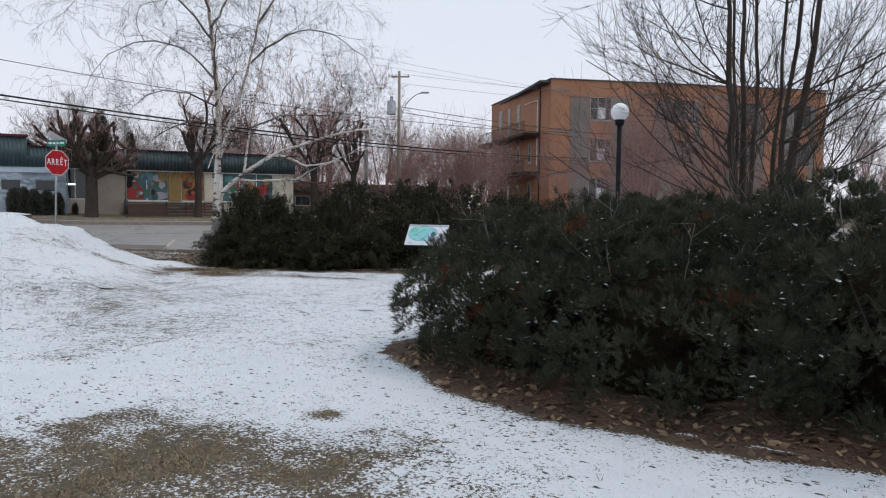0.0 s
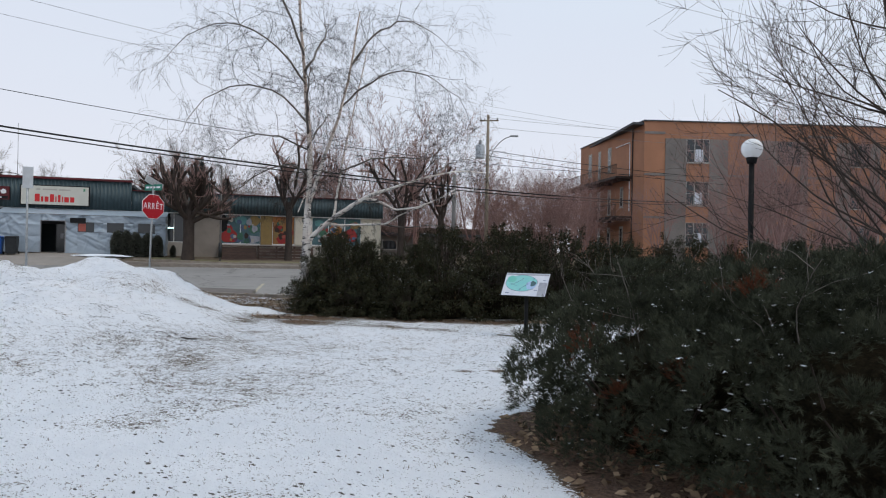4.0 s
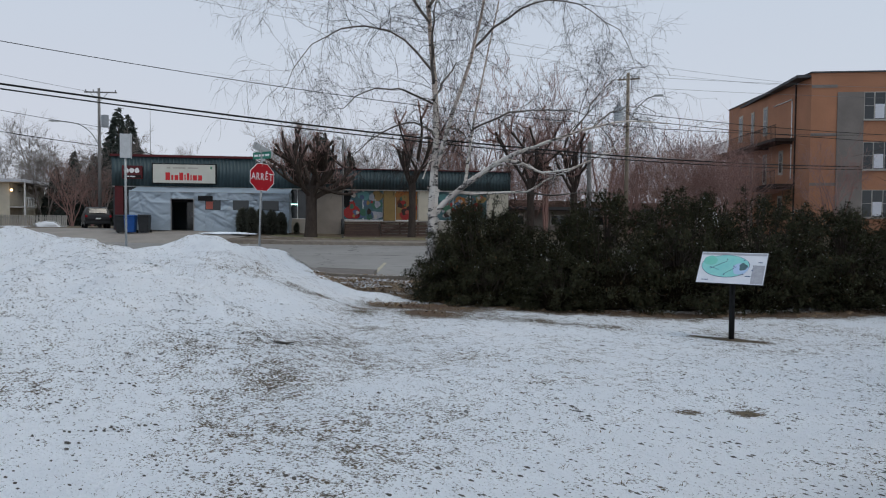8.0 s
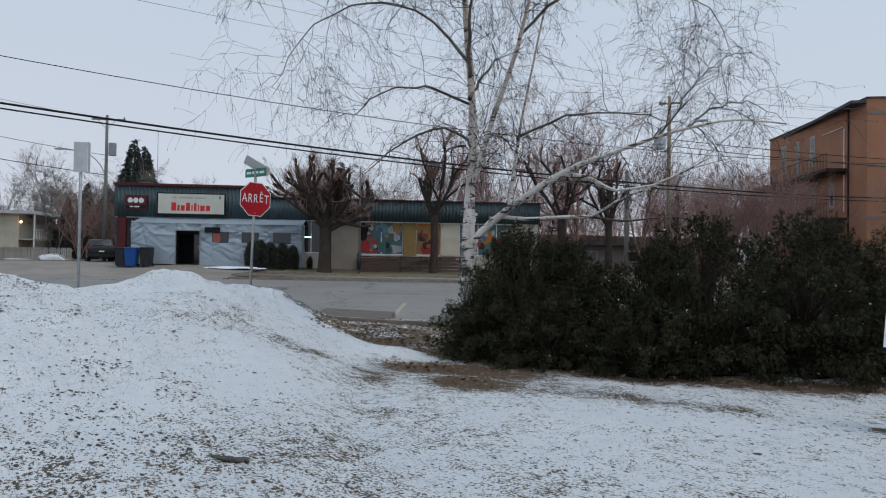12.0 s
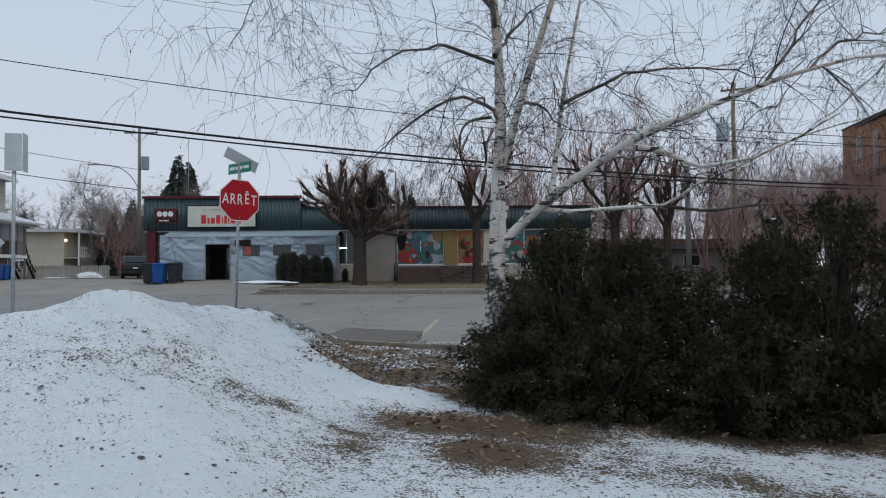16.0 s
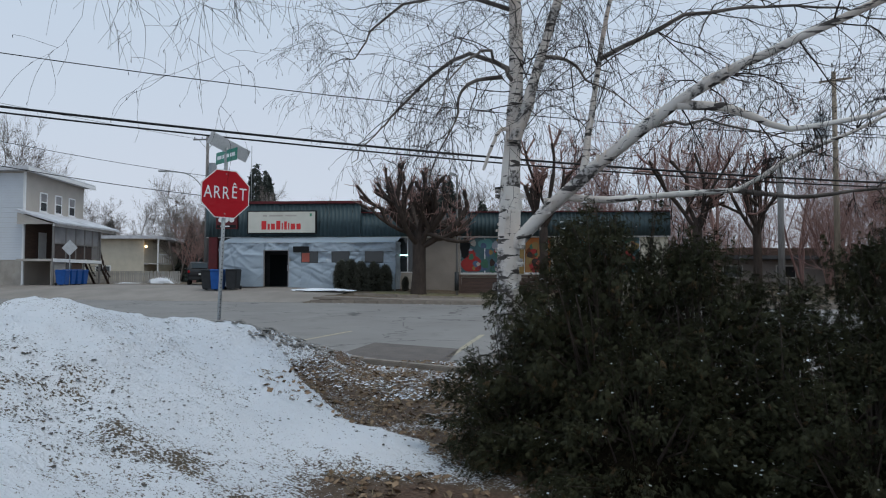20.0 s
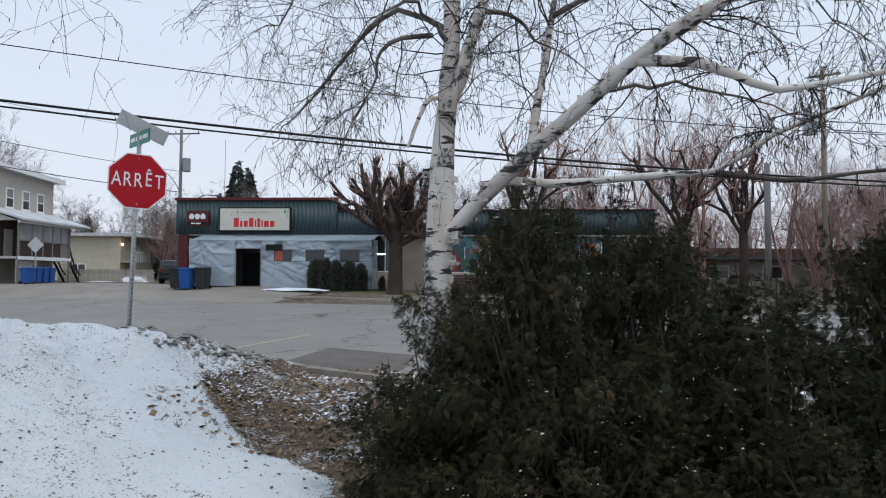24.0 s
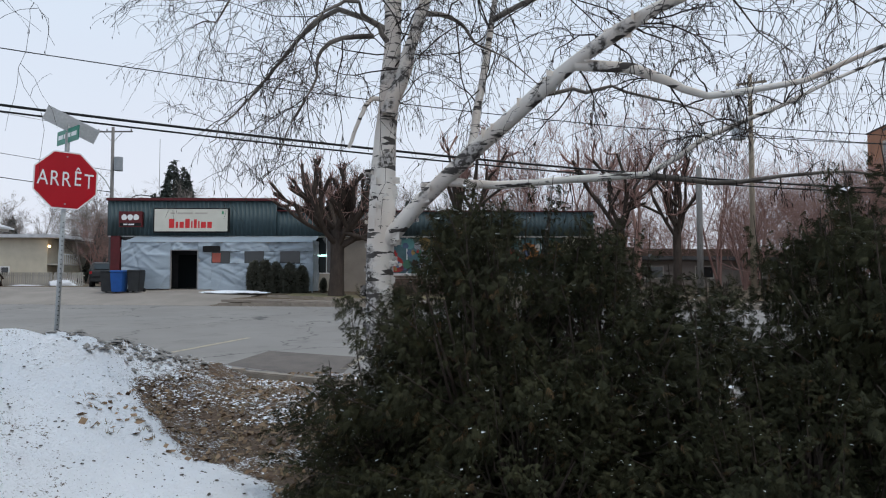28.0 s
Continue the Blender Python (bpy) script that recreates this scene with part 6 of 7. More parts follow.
part("landing", box(15.7, 22.4, -0.50, 0.2, 0.92, 1.0, 0.01), M_DECK, deck)
for k in range(4):
    part("rail_board", box(18.5, 22.5, -1.62, -1.58, -0.02 + 0.22 * k, 0.16 + 0.22 * k, 0.008), M_DECK, deck)
for x in (18.5, 19.8, 21.1, 22.4, 15.85):
    part("post", box(x - 0.06, x + 0.06, -1.58, -1.46, -0.18, 1.02, 0.01), M_DECK, deck)
part("diagonal_rail", box(0, 1.9, -0.04, 0.04, -0.06, 0.06, 0.01), M_DECK, deck, "sloping handrail", pose(18.5, -1.70, 0.25, 0, -20, 0))
part("top_rail", box(18.4, 22.6, -1.66, -1.44, 0.94, 1.0, 0.01), M_DECK, deck)

# wrapped shrubs in front of the shelter
wrapped = thing("upright_shrub", (0, 0, 0), "clipped dark green upright shrub beside the shelter", "shrub", "shrubs by the shelter")
r = rng(44)
pp, uu = shell_points(r, 2200, [(unit(r.normal(size=3)), 0.1) for _ in range(5)], 0.31, 0.31, 1.58, 0.25)
child("stem", tubes("stem", [(np.array([[0, 0, -0.1], [0, 0, 0.8]]), [0.04, 0.02])], M_BARK, 6), wrapped)
child("foliage", frond_mesh("foliage", pp, uu, r, 0.15, M_SHRUB, 4, 0.2, 0.2), wrapped)
# added dark filler, its colour standing in for inner shade
child("inner_mass", lumpy_core("inner_mass", 0.25, 0.25, 1.45, [], M_CORE_SHADE, 0.9), wrapped)


def shop_at(u, s):
    return -55.3 + 0.53 * u + 0.848 * s, 16.4 + 0.848 * u - 0.53 * s


for k, (u, s, sc) in enumerate(((9.15, 2.9, 1.02), (9.75, 2.95, 1.06), (10.35, 2.9, 1.0), (11.05, 3.0, 1.0), (11.7, 2.9, 0.92), (12.6, 1.2, 0.5))):
    x, y = shop_at(u, s)
    m = pose(x, y, hz(x, y), 0, 0, 50 * k) @ Matrix.Diagonal((sc, sc, sc, 1))
    if k:
        ob = copy_thing(wrapped, m)
        ob.matrix_basis = m
    else:
        wrapped.matrix_basis = m
# lying snow sheet beside the drive
x, y = shop_at(8.3, 3.9)
bm = bmesh.new()
bmesh.ops.create_icosphere(bm, subdivisions=3, radius=1.0)
for v in bm.verts:
    v.co = Vector((v.co.x * 1.9, v.co.y * 0.55, max(v.co.z, 0) * 0.14)) * (1 + 0.25 * noise.noise(v.co * 2.3))
old_snow = part("snow_remnant", bm, M_SNOWCAP, None, "", pose(x, y, hz(x, y) + 0.01, 0, 0, 50))
tagged(old_snow, "thin crusty remnant of snow on the lawn edge", "snow")

# ---- low building beyond the shop ----
bung = thing("low_building", (-48.6, 46.4, 0.9), "long low dark building with a shallow roof behind the trees", "building", rz=68)
for nm_, c_, m_, lb_ in (("wall", (0, 22, 0.0, 7.0, -0.2, 2.2), M_BRICK_G, "dark walls"), ("roof", (-0.5, 22.5, -0.6, 7.6, 2.2, 2.5), M_ROOFING, "dark eave slab"), ("roof_slope", (-0.3, 22.3, 0.4, 6.6, 2.5, 3.1), M_DECK, "brownish upper roof")):
    part(nm_, box(*c_, 0.05), m_, bung, lb_)
for k in range(5):
    w_ = part("window", box(1.6 + 4.2 * k, 3.2 + 4.2 * k, -0.05, 0.0, 0.8, 1.8), M_FENCE, bung)
    part("pane", box(1.7 + 4.2 * k, 3.1 + 4.2 * k, -0.06, -0.052, 0.9, 1.7), M_GLASS, w_)

# ---- wheeled bins ----


def wheelie(at, rz, material, label, group):
    ob = thing("wheelie_bin", at, label, "bin", group, rz=rz)
    bm = bmesh.new()
    bmesh.ops.create_cube(bm, size=1.0)
    for v in bm.verts:
        k = 1.0 if v.co.z > 0 else 0.82
        v.co = Vector((v.co.x * 0.60 * k, v.co.y * 0.72 * k, (v.co.z + 0.5) * 0.92 + 0.06))
    bmesh.ops.bevel(bm, geom=list(bm.edges), offset=0.03, segments=2, affect="EDGES")
    part("body", bm, material, ob)
    bm = box(-0.32, 0.32, -0.39, 0.37, 0.98, 1.04, 0.025)
    for v in bm.verts:
        if v.co.z > 1.02:
            v.co.x *= 0.9
            v.co.y *= 0.9
            v.co.z += 0.03
    part("lid", bm, material, ob)
    part("handle", box(-0.26, 0.26, 0.37, 0.42, 0.90, 0.95, 0.012), material, ob)
    for sx in (-0.27, 0.27):
        rod("wheel", (sx - 0.025, 0.30, 0.10), (sx + 0.025, 0.30, 0.10), 0.10, M_RUBBER, ob, 14)
    return ob


for u, s, m_, lb, grp in ((2.2, 3.4, M_BIN_BLUE, "blue plastic wheeled recycling bin", "bins by the shop"), (3.0, 3.2, M_BIN_DARK, "black plastic wheeled bin", "bins by the shop"), (1.55, 3.1, M_BIN_DARK, "black plastic wheeled bin", "bins by the shop")):
    x, y = shop_at(u, s)
    b_ = wheelie((x, y, float(base_height(np.array([x]), np.array([y]))[0]) - 0.026), 58, m_, lb, grp)
    b_.matrix_basis = b_.matrix_basis @ Matrix.Diagonal((1.12, 1.12, 1.12, 1))

# ---- parked car ----
car = thing("parked_car", (-64.3, 17.5, 1.15), "black sport utility car parked tail outwards", "car", rz=171)
prof = [(-2.25, 0.35), (-2.3, 0.75), (-2.25, 1.0), (-2.12, 1.12), (-1.75, 1.62), (-0.6, 1.70), (0.45, 1.62), (1.05, 1.10), (2.1, 0.98), (2.3, 0.75), (2.28, 0.35)]
bm = bmesh.new()
rings = []
for w, ins in ((0.90, 0.06), (0.86, 0.0), (-0.86, 0.0), (-0.90, 0.06)):
    ring = []
    for x, z in prof:
        k = 0.86 if z > 1.2 else 1.0
        ring.append(bm.verts.new((x * (1 - ins * 0.3), w * k, z - (ins if z > 1.5 else 0))))
    rings.append(ring)
for a, b in zip(rings, rings[1:]):
    for k in range(len(prof) - 1):
        bm.faces.new((a[k], a[k + 1], b[k + 1], b[k]))
bm.faces.new(rings[0])
bm.faces.new(rings[-1][::-1])
bmesh.ops.recalc_face_normals(bm, faces=bm.faces)
bmesh.ops.bevel(bm, geom=[e for e in bm.edges if len(e.link_faces) == 2 and e.calc_face_angle() > 0.5], offset=0.05, segments=2, affect="EDGES")
car_body = part("body", bm, M_CAR, car)
part("rear_window", box(-0.02, 0.01, -0.62, 0.62, -0.22, 0.22, 0.005), M_GLASS, car, "", pose(-1.97, 0, 1.38, 0, 36, 0))
for s in (-1, 1):
    part("tail_light", box(-2.33, -2.18, s * 0.84 - 0.10, s * 0.84 + 0.06, 0.88, 1.06, 0.02), M_TAILLIGHT, car, "red tail light")
    part("side_window", box(-1.55, 0.45, s * 0.80 - 0.012, s * 0.80 + 0.012, 1.16, 1.52, 0.005), M_GLASS, car)
part("bumper", box(-2.40, -2.2, -0.86, 0.86, 0.38, 0.62, 0.05), M_BIN_DARK, car)
part("number_plate", box(-2.345, -2.31, -0.17, 0.17, 0.74, 0.84, 0.004), M_WHITE, car, "pale plate")
for x in (-1.4, 1.45):
    for s in (-1, 1):
        wh = rod("wheel", (x, s * 0.92, 0.34), (x, s * 0.68, 0.34), 0.34, M_RUBBER, car, 20)
        rod("rim", (x, s * 0.925, 0.34), (x, s * 0.915, 0.34), 0.2, M_GALV, wh, 16)

# ---- brick block of flats ----
BX, BY, BZ = -26.1, 57.7, 1.1
flats = thing("apartment_block", (BX, BY, BZ), "three-storey flat-roofed brick block of flats with balconies", "building", rz=43)
LDIR = 94.0


def fp(name, x0, x1, y0, y1, z0, z1, material, parent=None, label="", bevel=0.0, m=None):
    return part(name, box(x0, x1, y0, y1, z0, z1, bevel), material, parent or flats, label, m)


H = 12.15
fp("wall", 0.0, 27.6, 0.0, 0.35, 0.0, H, M_BRICK_T, None, "tan brick street front")
for g0, g1, w0, w1 in ((1.84, 7.4, 3.70, 5.75), (10.0, 14.55, 11.8, 13.9), (17.15, 21.1, 18.4, 20.2), (23.0, 26.6, 24.2, 26.0)):
    for a, b in ((g0, w0), (w1, g1)):
        fp("brick_panel", a, b, -0.06, 0.0, 0.0, H - 1.45, M_BRICK_G, None, "dark grey brick panel")
    for z0, z1 in ((8.65, 10.70), (4.95, 7.0), (1.4, 3.45)):
        w = fp("window", w0, w1, -0.03, 0.0, z0, z1, M_FENCE if g0 < 5 else M_IRON, None, "wide sash window")
        half = w0 + (w1 - w0) * 0.36
        for a, b in ((w0 + 0.06, half - 0.04), (half + 0.04, w0 + (w1 - w0) * 0.72), (w0 + (w1 - w0) * 0.72 + 0.06, w1 - 0.06)):
            fp("pane", a, b, -0.036, -0.031, z0 + 0.05, (z0 + z1) / 2 - 0.02, M_GLASS, w)
            fp("pane", a, b, -0.036, -0.031, (z0 + z1) / 2 + 0.02, z1 - 0.05, M_GLASS, w)
        if g0 < 5:
            fp("blind", half + 0.05, w0 + (w1 - w0) * 0.70, -0.042, -0.037, z0 + 0.1, z1 - 0.9, M_MAP_PAPER, w, "pale blind")
        fp("sill", w0 - 0.05, w1 + 0.05, -0.12, 0.0, z0 - 0.1, z0 - 0.01, M_CONC, w)
        fp("spandrel", w0, w1, -0.02, 0.0, z0 - 1.6 if z0 > 2 else 0.0, z0 - 0.11, M_BRICK_T)
for z in (3.75, 7.45, 11.05):
    fp("brick_band", 0.0, 1.82, -0.035, 0.0, z, z + 0.22, M_BRICK_G, None, "thin darker brick course")
    fp("brick_band", 7.42, 9.98, -0.035, 0.0, z, z + 0.22, M_BRICK_G)
    fp("brick_band", 14.57, 17.13, -0.035, 0.0, z, z + 0.22, M_BRICK_G)
left = new("side_wall", bpy.data.meshes.new("side_wall"))
bm = box(0.0, 17.1, -0.30, 0.0, 0.0, H)
bm.to_mesh(left.data)
bm.free()
left.data.materials.append(M_BRICK_T)
left.parent = flats
left.matrix_basis = pose(0, 0, 0, 0, 0, LDIR)
tagged(left, "tan brick side wall")


def lp(name, x0, x1, y0, y1, z0, z1, material, parent=None, label="", bevel=0.0):
    """On the side wall: x along it, y out of it."""
    return part(name, box(x0, x1, y0, y1, z0, z1, bevel), material, parent or left, label)


for a, b, z0, z1 in ((13.4, 14.4, 8.6, 11.1), (10.7, 11.4, 7.9, 11.0), (7.8, 8.7, 8.5, 11.0), (13.4, 14.2, 5.1, 7.0), (10.7, 11.5, 4.3, 6.9), (7.8, 8.6, 4.3, 6.9), (4.6, 5.4, 4.9, 6.9), (10.7, 11.5, 0.6, 3.2), (7.8, 8.6, 1.2, 3.2), (4.6, 5.4, 1.2, 3.2)):
    w = lp("window", a, b, 0.0, 0.04, z0, z1, M_STUCCO, None, "white-framed opening")
    lp("pane", a + 0.16, b - 0.16, 0.041, 0.046, z0 + 0.2, (z0 + z1) / 2, M_GLASS, w)
    lp("pane", a + 0.16, b - 0.16, 0.041, 0.046, (z0 + z1) / 2 + 0.05, z1 - 0.2, M_GLASS, w)
for z in (7.65, 4.05):
    bal = lp("balcony", 2.6, 17.3, 0.0, 1.5, z - 0.22, z, M_IRON, None, "rusty iron balcony")
    lp("top_rail", 2.6, 17.3, 1.44, 1.50, z + 1.02, z + 1.07, M_IRON, bal)
    for k in range(62):
        x = 2.65 + k * 14.6 / 61
        lp("baluster", x - 0.012, x + 0.012, 1.455, 1.48, z, z + 1.02, M_IRON, bal)
    for x in (3.0, 7.5, 12.0, 17.0):
        lp("bracket", x - 0.05, x + 0.05, 0.0, 1.3, z - 0.42, z - 0.22, M_IRON, bal)
stair = lp("fire_escape", 16.9, 17.4, 0.2, 1.5, 7.45, 7.6, M_IRON, None, "iron fire stair")
for k in range(16):
    lp("step", 17.2 + k * 0.16, 17.45 + k * 0.16, 0.4, 1.3, 7.4 - k * 0.22, 7.44 - k * 0.22, M_IRON, stair)
for y in (0.4, 1.3):
    child("stringer", tubes("stringer", [(np.array([[17.2, y, 7.5], [19.9, y, 4.0]]), np.full(2, 0.06))], M_IRON, 6), stair)
    child("handrail", tubes("handrail", [(np.array([[17.2, y, 8.5], [19.9, y, 5.0]]), np.full(2, 0.03))], M_IRON, 6), stair)
child("conduit", tubes("conduit", [(np.array([[6.5, 0.04, 10.75], [3.15, 0.04, 10.75], [3.10, 0.04, 10.6], [3.1, 0.04, 4.5]]), np.full(4, 0.045))], M_WHITE, 6), left, "white plastic conduit")
lp("downpipe", 2.4, 2.5, 0.0, 0.1, 0.0, H - 0.1, M_IRON)
fp("wall", 27.25, 27.6, 0.35, 16.9, 0.0, H, M_BRICK_T)
fp("wall", -1.1, 27.6, 16.9, 17.2, 0.0, H, M_BRICK_T)
fp("roof", -1.0, 27.5, 0.1, 17.1, H - 0.3, H - 0.1, M_ROOFING)
fp("parapet_cap", -0.08, 27.7, -0.10, 0.42, H, H + 0.10, M_ROOFING, None, "thin dark metal parapet cap")
lp("parapet_cap", -0.05, 17.2, -0.36, 0.08, H, H + 0.10, M_ROOFING)
fp("roof_vent", 4.0, 5.2, 3.0, 4.0, H - 0.1, H + 0.55, M_GALV, None, "low metal roof vent", 0.15)
fp("roof_vent", 22.0, 22.6, 4.0, 4.6, H - 0.1, H + 0.5, M_GALV, None, "", 0.05)
fp("notice", 8.7, 9.1, -0.05, -0.02, 0.5, 1.2, M_WHITE, None, "small white notice")

# ---- white house with a porch ----
HZ = 1.0
house = thing("white_house", (-66.2, 6.05, HZ), "two-storey white-sided house with a roofed porch", "house", rz=150.6)


def hp(name, x0, x1, y0, y1, z0, z1, material, parent=None, label="", bevel=0.0, m=None):
    return part(name, box(x0, x1, y0, y1, z0, z1, bevel), material, parent or house, label, m)


hp("wall", 0, 7.4, 0, 12.0, -0.3, 8.05, M_HOUSE, None, "grey-beige rendered walls")
hp("foundation", -0.06, 0.0, 0.0, 12.0, -0.3, 1.85, M_CONC, None, "stained concrete base")
for k in range(35):
    hp("siding_board", -0.05, 0.0, 0.0, 12.0, 1.9 + k * 0.172, 2.06 + k * 0.172, M_SIDING)
hp("corner_board", -0.08, 0.06, -0.05, 0.08, 0.0, 8.0, M_WHITE)
# low roof falling away from the street corner, with a metal eave and old snow
bm = box(-0.6, 7.9, -0.6, 12.6, 0, 0.26)
for v in bm.verts:
    v.co.z += 8.10 - 0.035 * max(v.co.x, 0) - 0.03 * max(v.co.y, 0)
part("roof", bm, M_ROOF_SNOW, house, "low roof edged with old snow")
bm = box(-0.64, 7.94, -0.66, -0.60, -0.10, 0.16)
for v in bm.verts:
    v.co.z += 8.10 - 0.035 * max(v.co.x, 0)
part("fascia_board", bm, M_WHITE, house, "white eave board")
hp("roof_vent", 1.4, 1.8, 2.0, 2.4, 8.2, 8.6, M_GALV, None, "", 0.05)
for x in (2.1, 3.93, 5.7):
    w = hp("window", x - 0.44, x + 0.44, -0.05, 0.0, 5.38, 6.80, M_WHITE, None, "white sash window")
    hp("pane", x - 0.33, x + 0.33, -0.056, -0.051, 5.48, 6.06, M_GLASS, w)
    hp("pane", x - 0.33, x + 0.33, -0.056, -0.051, 6.14, 6.70, M_SCREEN, w, "upper pane in a flat pale grey")
    hp("sill", x - 0.5, x + 0.5, -0.12, 0.0, 5.30, 5.38, M_WHITE, w)
porch = hp("porch_floor", -0.8, 5.3, -2.6, -0.02, 1.80, 1.95, M_FENCE, None, "porch deck with dark railing")
bm = box(-1.0, 7.3, -3.0, -0.01, 0, 0.14)
for v in bm.verts:
    v.co.z += 5.20 + 0.30 * v.co.y
part("porch_roof", bm, M_ROOF_SNOW, house, "shallow pale porch roof")
hp("porch_beam", -0.85, 7.2, -2.66, -2.52, 4.16, 4.34, M_WHITE, porch, "white eave beam")
bm = bmesh.new()
vs = [bm.verts.new(c) for c in ((-0.86, -2.6, 4.3), (-0.86, -0.05, 4.3), (-0.86, -0.05, 5.1), (-0.80, -2.6, 4.3), (-0.80, -0.05, 4.3), (-0.80, -0.05, 5.1))]
for f in ((0, 1, 2), (5, 4, 3), (0, 3, 4, 1), (1, 4, 5, 2), (2, 5, 3, 0)):
    bm.faces.new([vs[k] for k in f])
part("gable_panel", bm, M_HOUSE, porch)
for x in (-0.75, 0.67, 1.9, 3.05, 4.1, 4.98, 5.25):
    hp("post", x - 0.06, x + 0.06, -2.6, -2.48, -0.3 if x in (-0.75, 3.05, 5.25) else 1.9, 4.2, M_POLE_GREY, porch)
hp("railing", -0.75, 5.25, -2.62, -2.54, 2.98, 3.05, M_POLE_GREY, porch)
hp("floor_edge", -0.85, 5.35, -2.66, -2.60, 1.74, 1.97, M_WHITE, porch, "white deck edge")
for a_, b_, m_ in ((-0.69, 0.61, M_IRON), (0.73, 1.84, M_IRON), (1.96, 2.99, M_IRON), (3.11, 4.04, M_IRON), (4.16, 4.92, M_POLE_GREY)):
    hp("railing_screen", a_, b_, -2.56, -2.54, 2.02, 2.97, m_, porch, "dark lattice railing")
for a_, b_ in ((-0.69, 0.61), (0.73, 1.84), (1.96, 2.99), (3.11, 4.04), (4.16, 4.92)):
    hp("plastic_screen", a_, b_, -2.56, -2.545, 3.06, 4.16, M_SCREEN, porch, "cloudy pale plastic screen")
hp("porch_back", 0.1, 7.3, -0.03, -0.012, 1.96, 4.9, M_DECK, None, "thin dark brown layer on the wall behind the porch")
hp("under_wall", -0.7, 0.9, -2.45, -2.35, -0.3, 1.78, M_HOUSE, porch, "boarded space under the porch")
hp("under_wall", 1.7, 3.0, -2.45, -2.35, -0.3, 1.78, M_DECK, porch)
hp("door", 1.6, 2.5, -0.07, -0.031, 1.95, 3.9, M_WHITE, None, "white door")
hp("door", 0.95, 1.65, -2.44, -2.38, 0.0, 1.75, M_GLASS, None, "dark lower door")
for k in range(9):
    hp("stair_step", 5.3 + 0.18 * k, 5.55 + 0.18 * k, -2.5, -1.4, 1.72 - 0.20 * k, 1.77 - 0.20 * k, M_FENCE, porch)
for y in (-2.52, -1.4):
    child("stringer", tubes("stringer", [(np.array([[5.25, y, 1.8], [7.0, y, -0.1]]), np.full(2, 0.10))], M_IRON, 6), porch)
    child("stair_rail", tubes("stair_rail", [(smooth_path([(5.25, y, 3.1), (5.6, y, 2.2), (6.2, y, 1.3), (6.9, y, 0.75)], 10), np.full(10, 0.06))], M_IRON, 6), porch)
for k in range(6):
    x = 5.4 + 0.26 * k
    hp("baluster", x - 0.02, x + 0.02, -2.54, -2.50, 1.6 - 0.29 * k, 2.75 - 0.36 * k, M_IRON, porch)


def house_at(x, y):
    c, s = math.cos(radians(150.6)), math.sin(radians(150.6))
    return -66.2 + x * c - y * s, 6.05 + x * s + y * c


for x in (-1.05, -0.28, 0.48, 1.25):
    wx, wy = house_at(x, -3.4)
    wheelie((wx, wy, float(base_height(np.array([wx]), np.array([wy]))[0]) - 0.03), 150.6, M_BIN_BLUE, "blue wheeled bin below the porch", "bins by the house")
rhomb = thing("traffic_sign", (-63.9, 8.9, 0.95), "grey back of a diamond road sign on a post", "road sign", rz=62)
rod("post", (0, 0, -0.2), (0, 0, 3.2), 0.035, M_GALV, rhomb, 8)
part("plate", box(-0.38, 0.38, -0.01, 0.01, -0.38, 0.38), M_SIGN_BACK, rhomb, "diamond plate", pose(0, -0.05, 2.75, 0, 45, 0))

# ---- beige house further back, with its fence ----
house2 = thing("beige_house", (-97.4, 10.6, 0.88), "low beige house with a flat snowy roof and balcony", "house", rz=61)


H2S = 1.16


def h2(name, x0, x1, y0, y1, z0, z1, material, parent=None, label="", bevel=0.0):
    x0, x1, y0, y1, z0, z1 = (v * H2S for v in (x0, x1, y0, y1, z0, z1))
    return part(name, box(x0, x1, y0, y1, z0, z1, bevel), material, parent or house2, label)


h2("wall", -4.0, 5.2, 0, 9.0, 0, 4.45, M_CREAM, None, "beige rendered walls")
h2("roof", -4.6, 6.6, -0.7, 9.6, 4.45, 4.75, M_ROOF_SNOW, None, "flat roof with snow")
w = h2("window", 0.5, 2.0, -0.05, 0.0, 0.9, 1.9, M_WHITE)
h2("pane", 0.6, 1.2, -0.056, -0.051, 1.0, 1.8, M_GLASS, w)
h2("pane", 1.3, 1.9, -0.056, -0.051, 1.0, 1.8, M_GLASS, w)
bal = h2("balcony", 5.2, 6.6, 0.0, 3.0, 2.0, 2.15, M_FENCE, None, "small side balcony")
h2("rail", 6.52, 6.6, 0.0, 3.0, 2.95, 3.05, M_WHITE, bal)
for k in range(8):
    h2("baluster", 6.54, 6.58, 0.05 + 0.4 * k, 0.1 + 0.4 * k, 2.15, 2.95, M_WHITE, bal)
h2("post", 6.48, 6.6, 0.0, 0.12, 0.0, 4.45, M_WHITE, bal)
bm = bmesh.new()
bmesh.ops.create_uvsphere(bm, u_segments=12, v_segments=8, radius=0.14, matrix=Matrix.Translation((6.32, -0.17, 4.29)))
part("porch_bulb", bm, M_LAMP_ON, house2, "lit porch lamp")
fence = thing("picket_fence", (-74.5, 11.0, 1.0), "pale weathered picket fence with snow at its foot", "fence", rz=61)
pick = bmesh.new()
box(-0.055, 0.055, -0.01, 0.01, 0.0, 1.25, 0.0, pick)
me_p = bpy.data.meshes.new("picket")
pick.to_mesh(me_p)
pick.free()
me_p.materials.append(M_FENCE)
r = rng(3)
for k in range(52):
    child("picket", me_p, fence, "", pose(-1.0 + k * 0.15, 0, -0.02, 0, r.normal() * 1.0, 0))
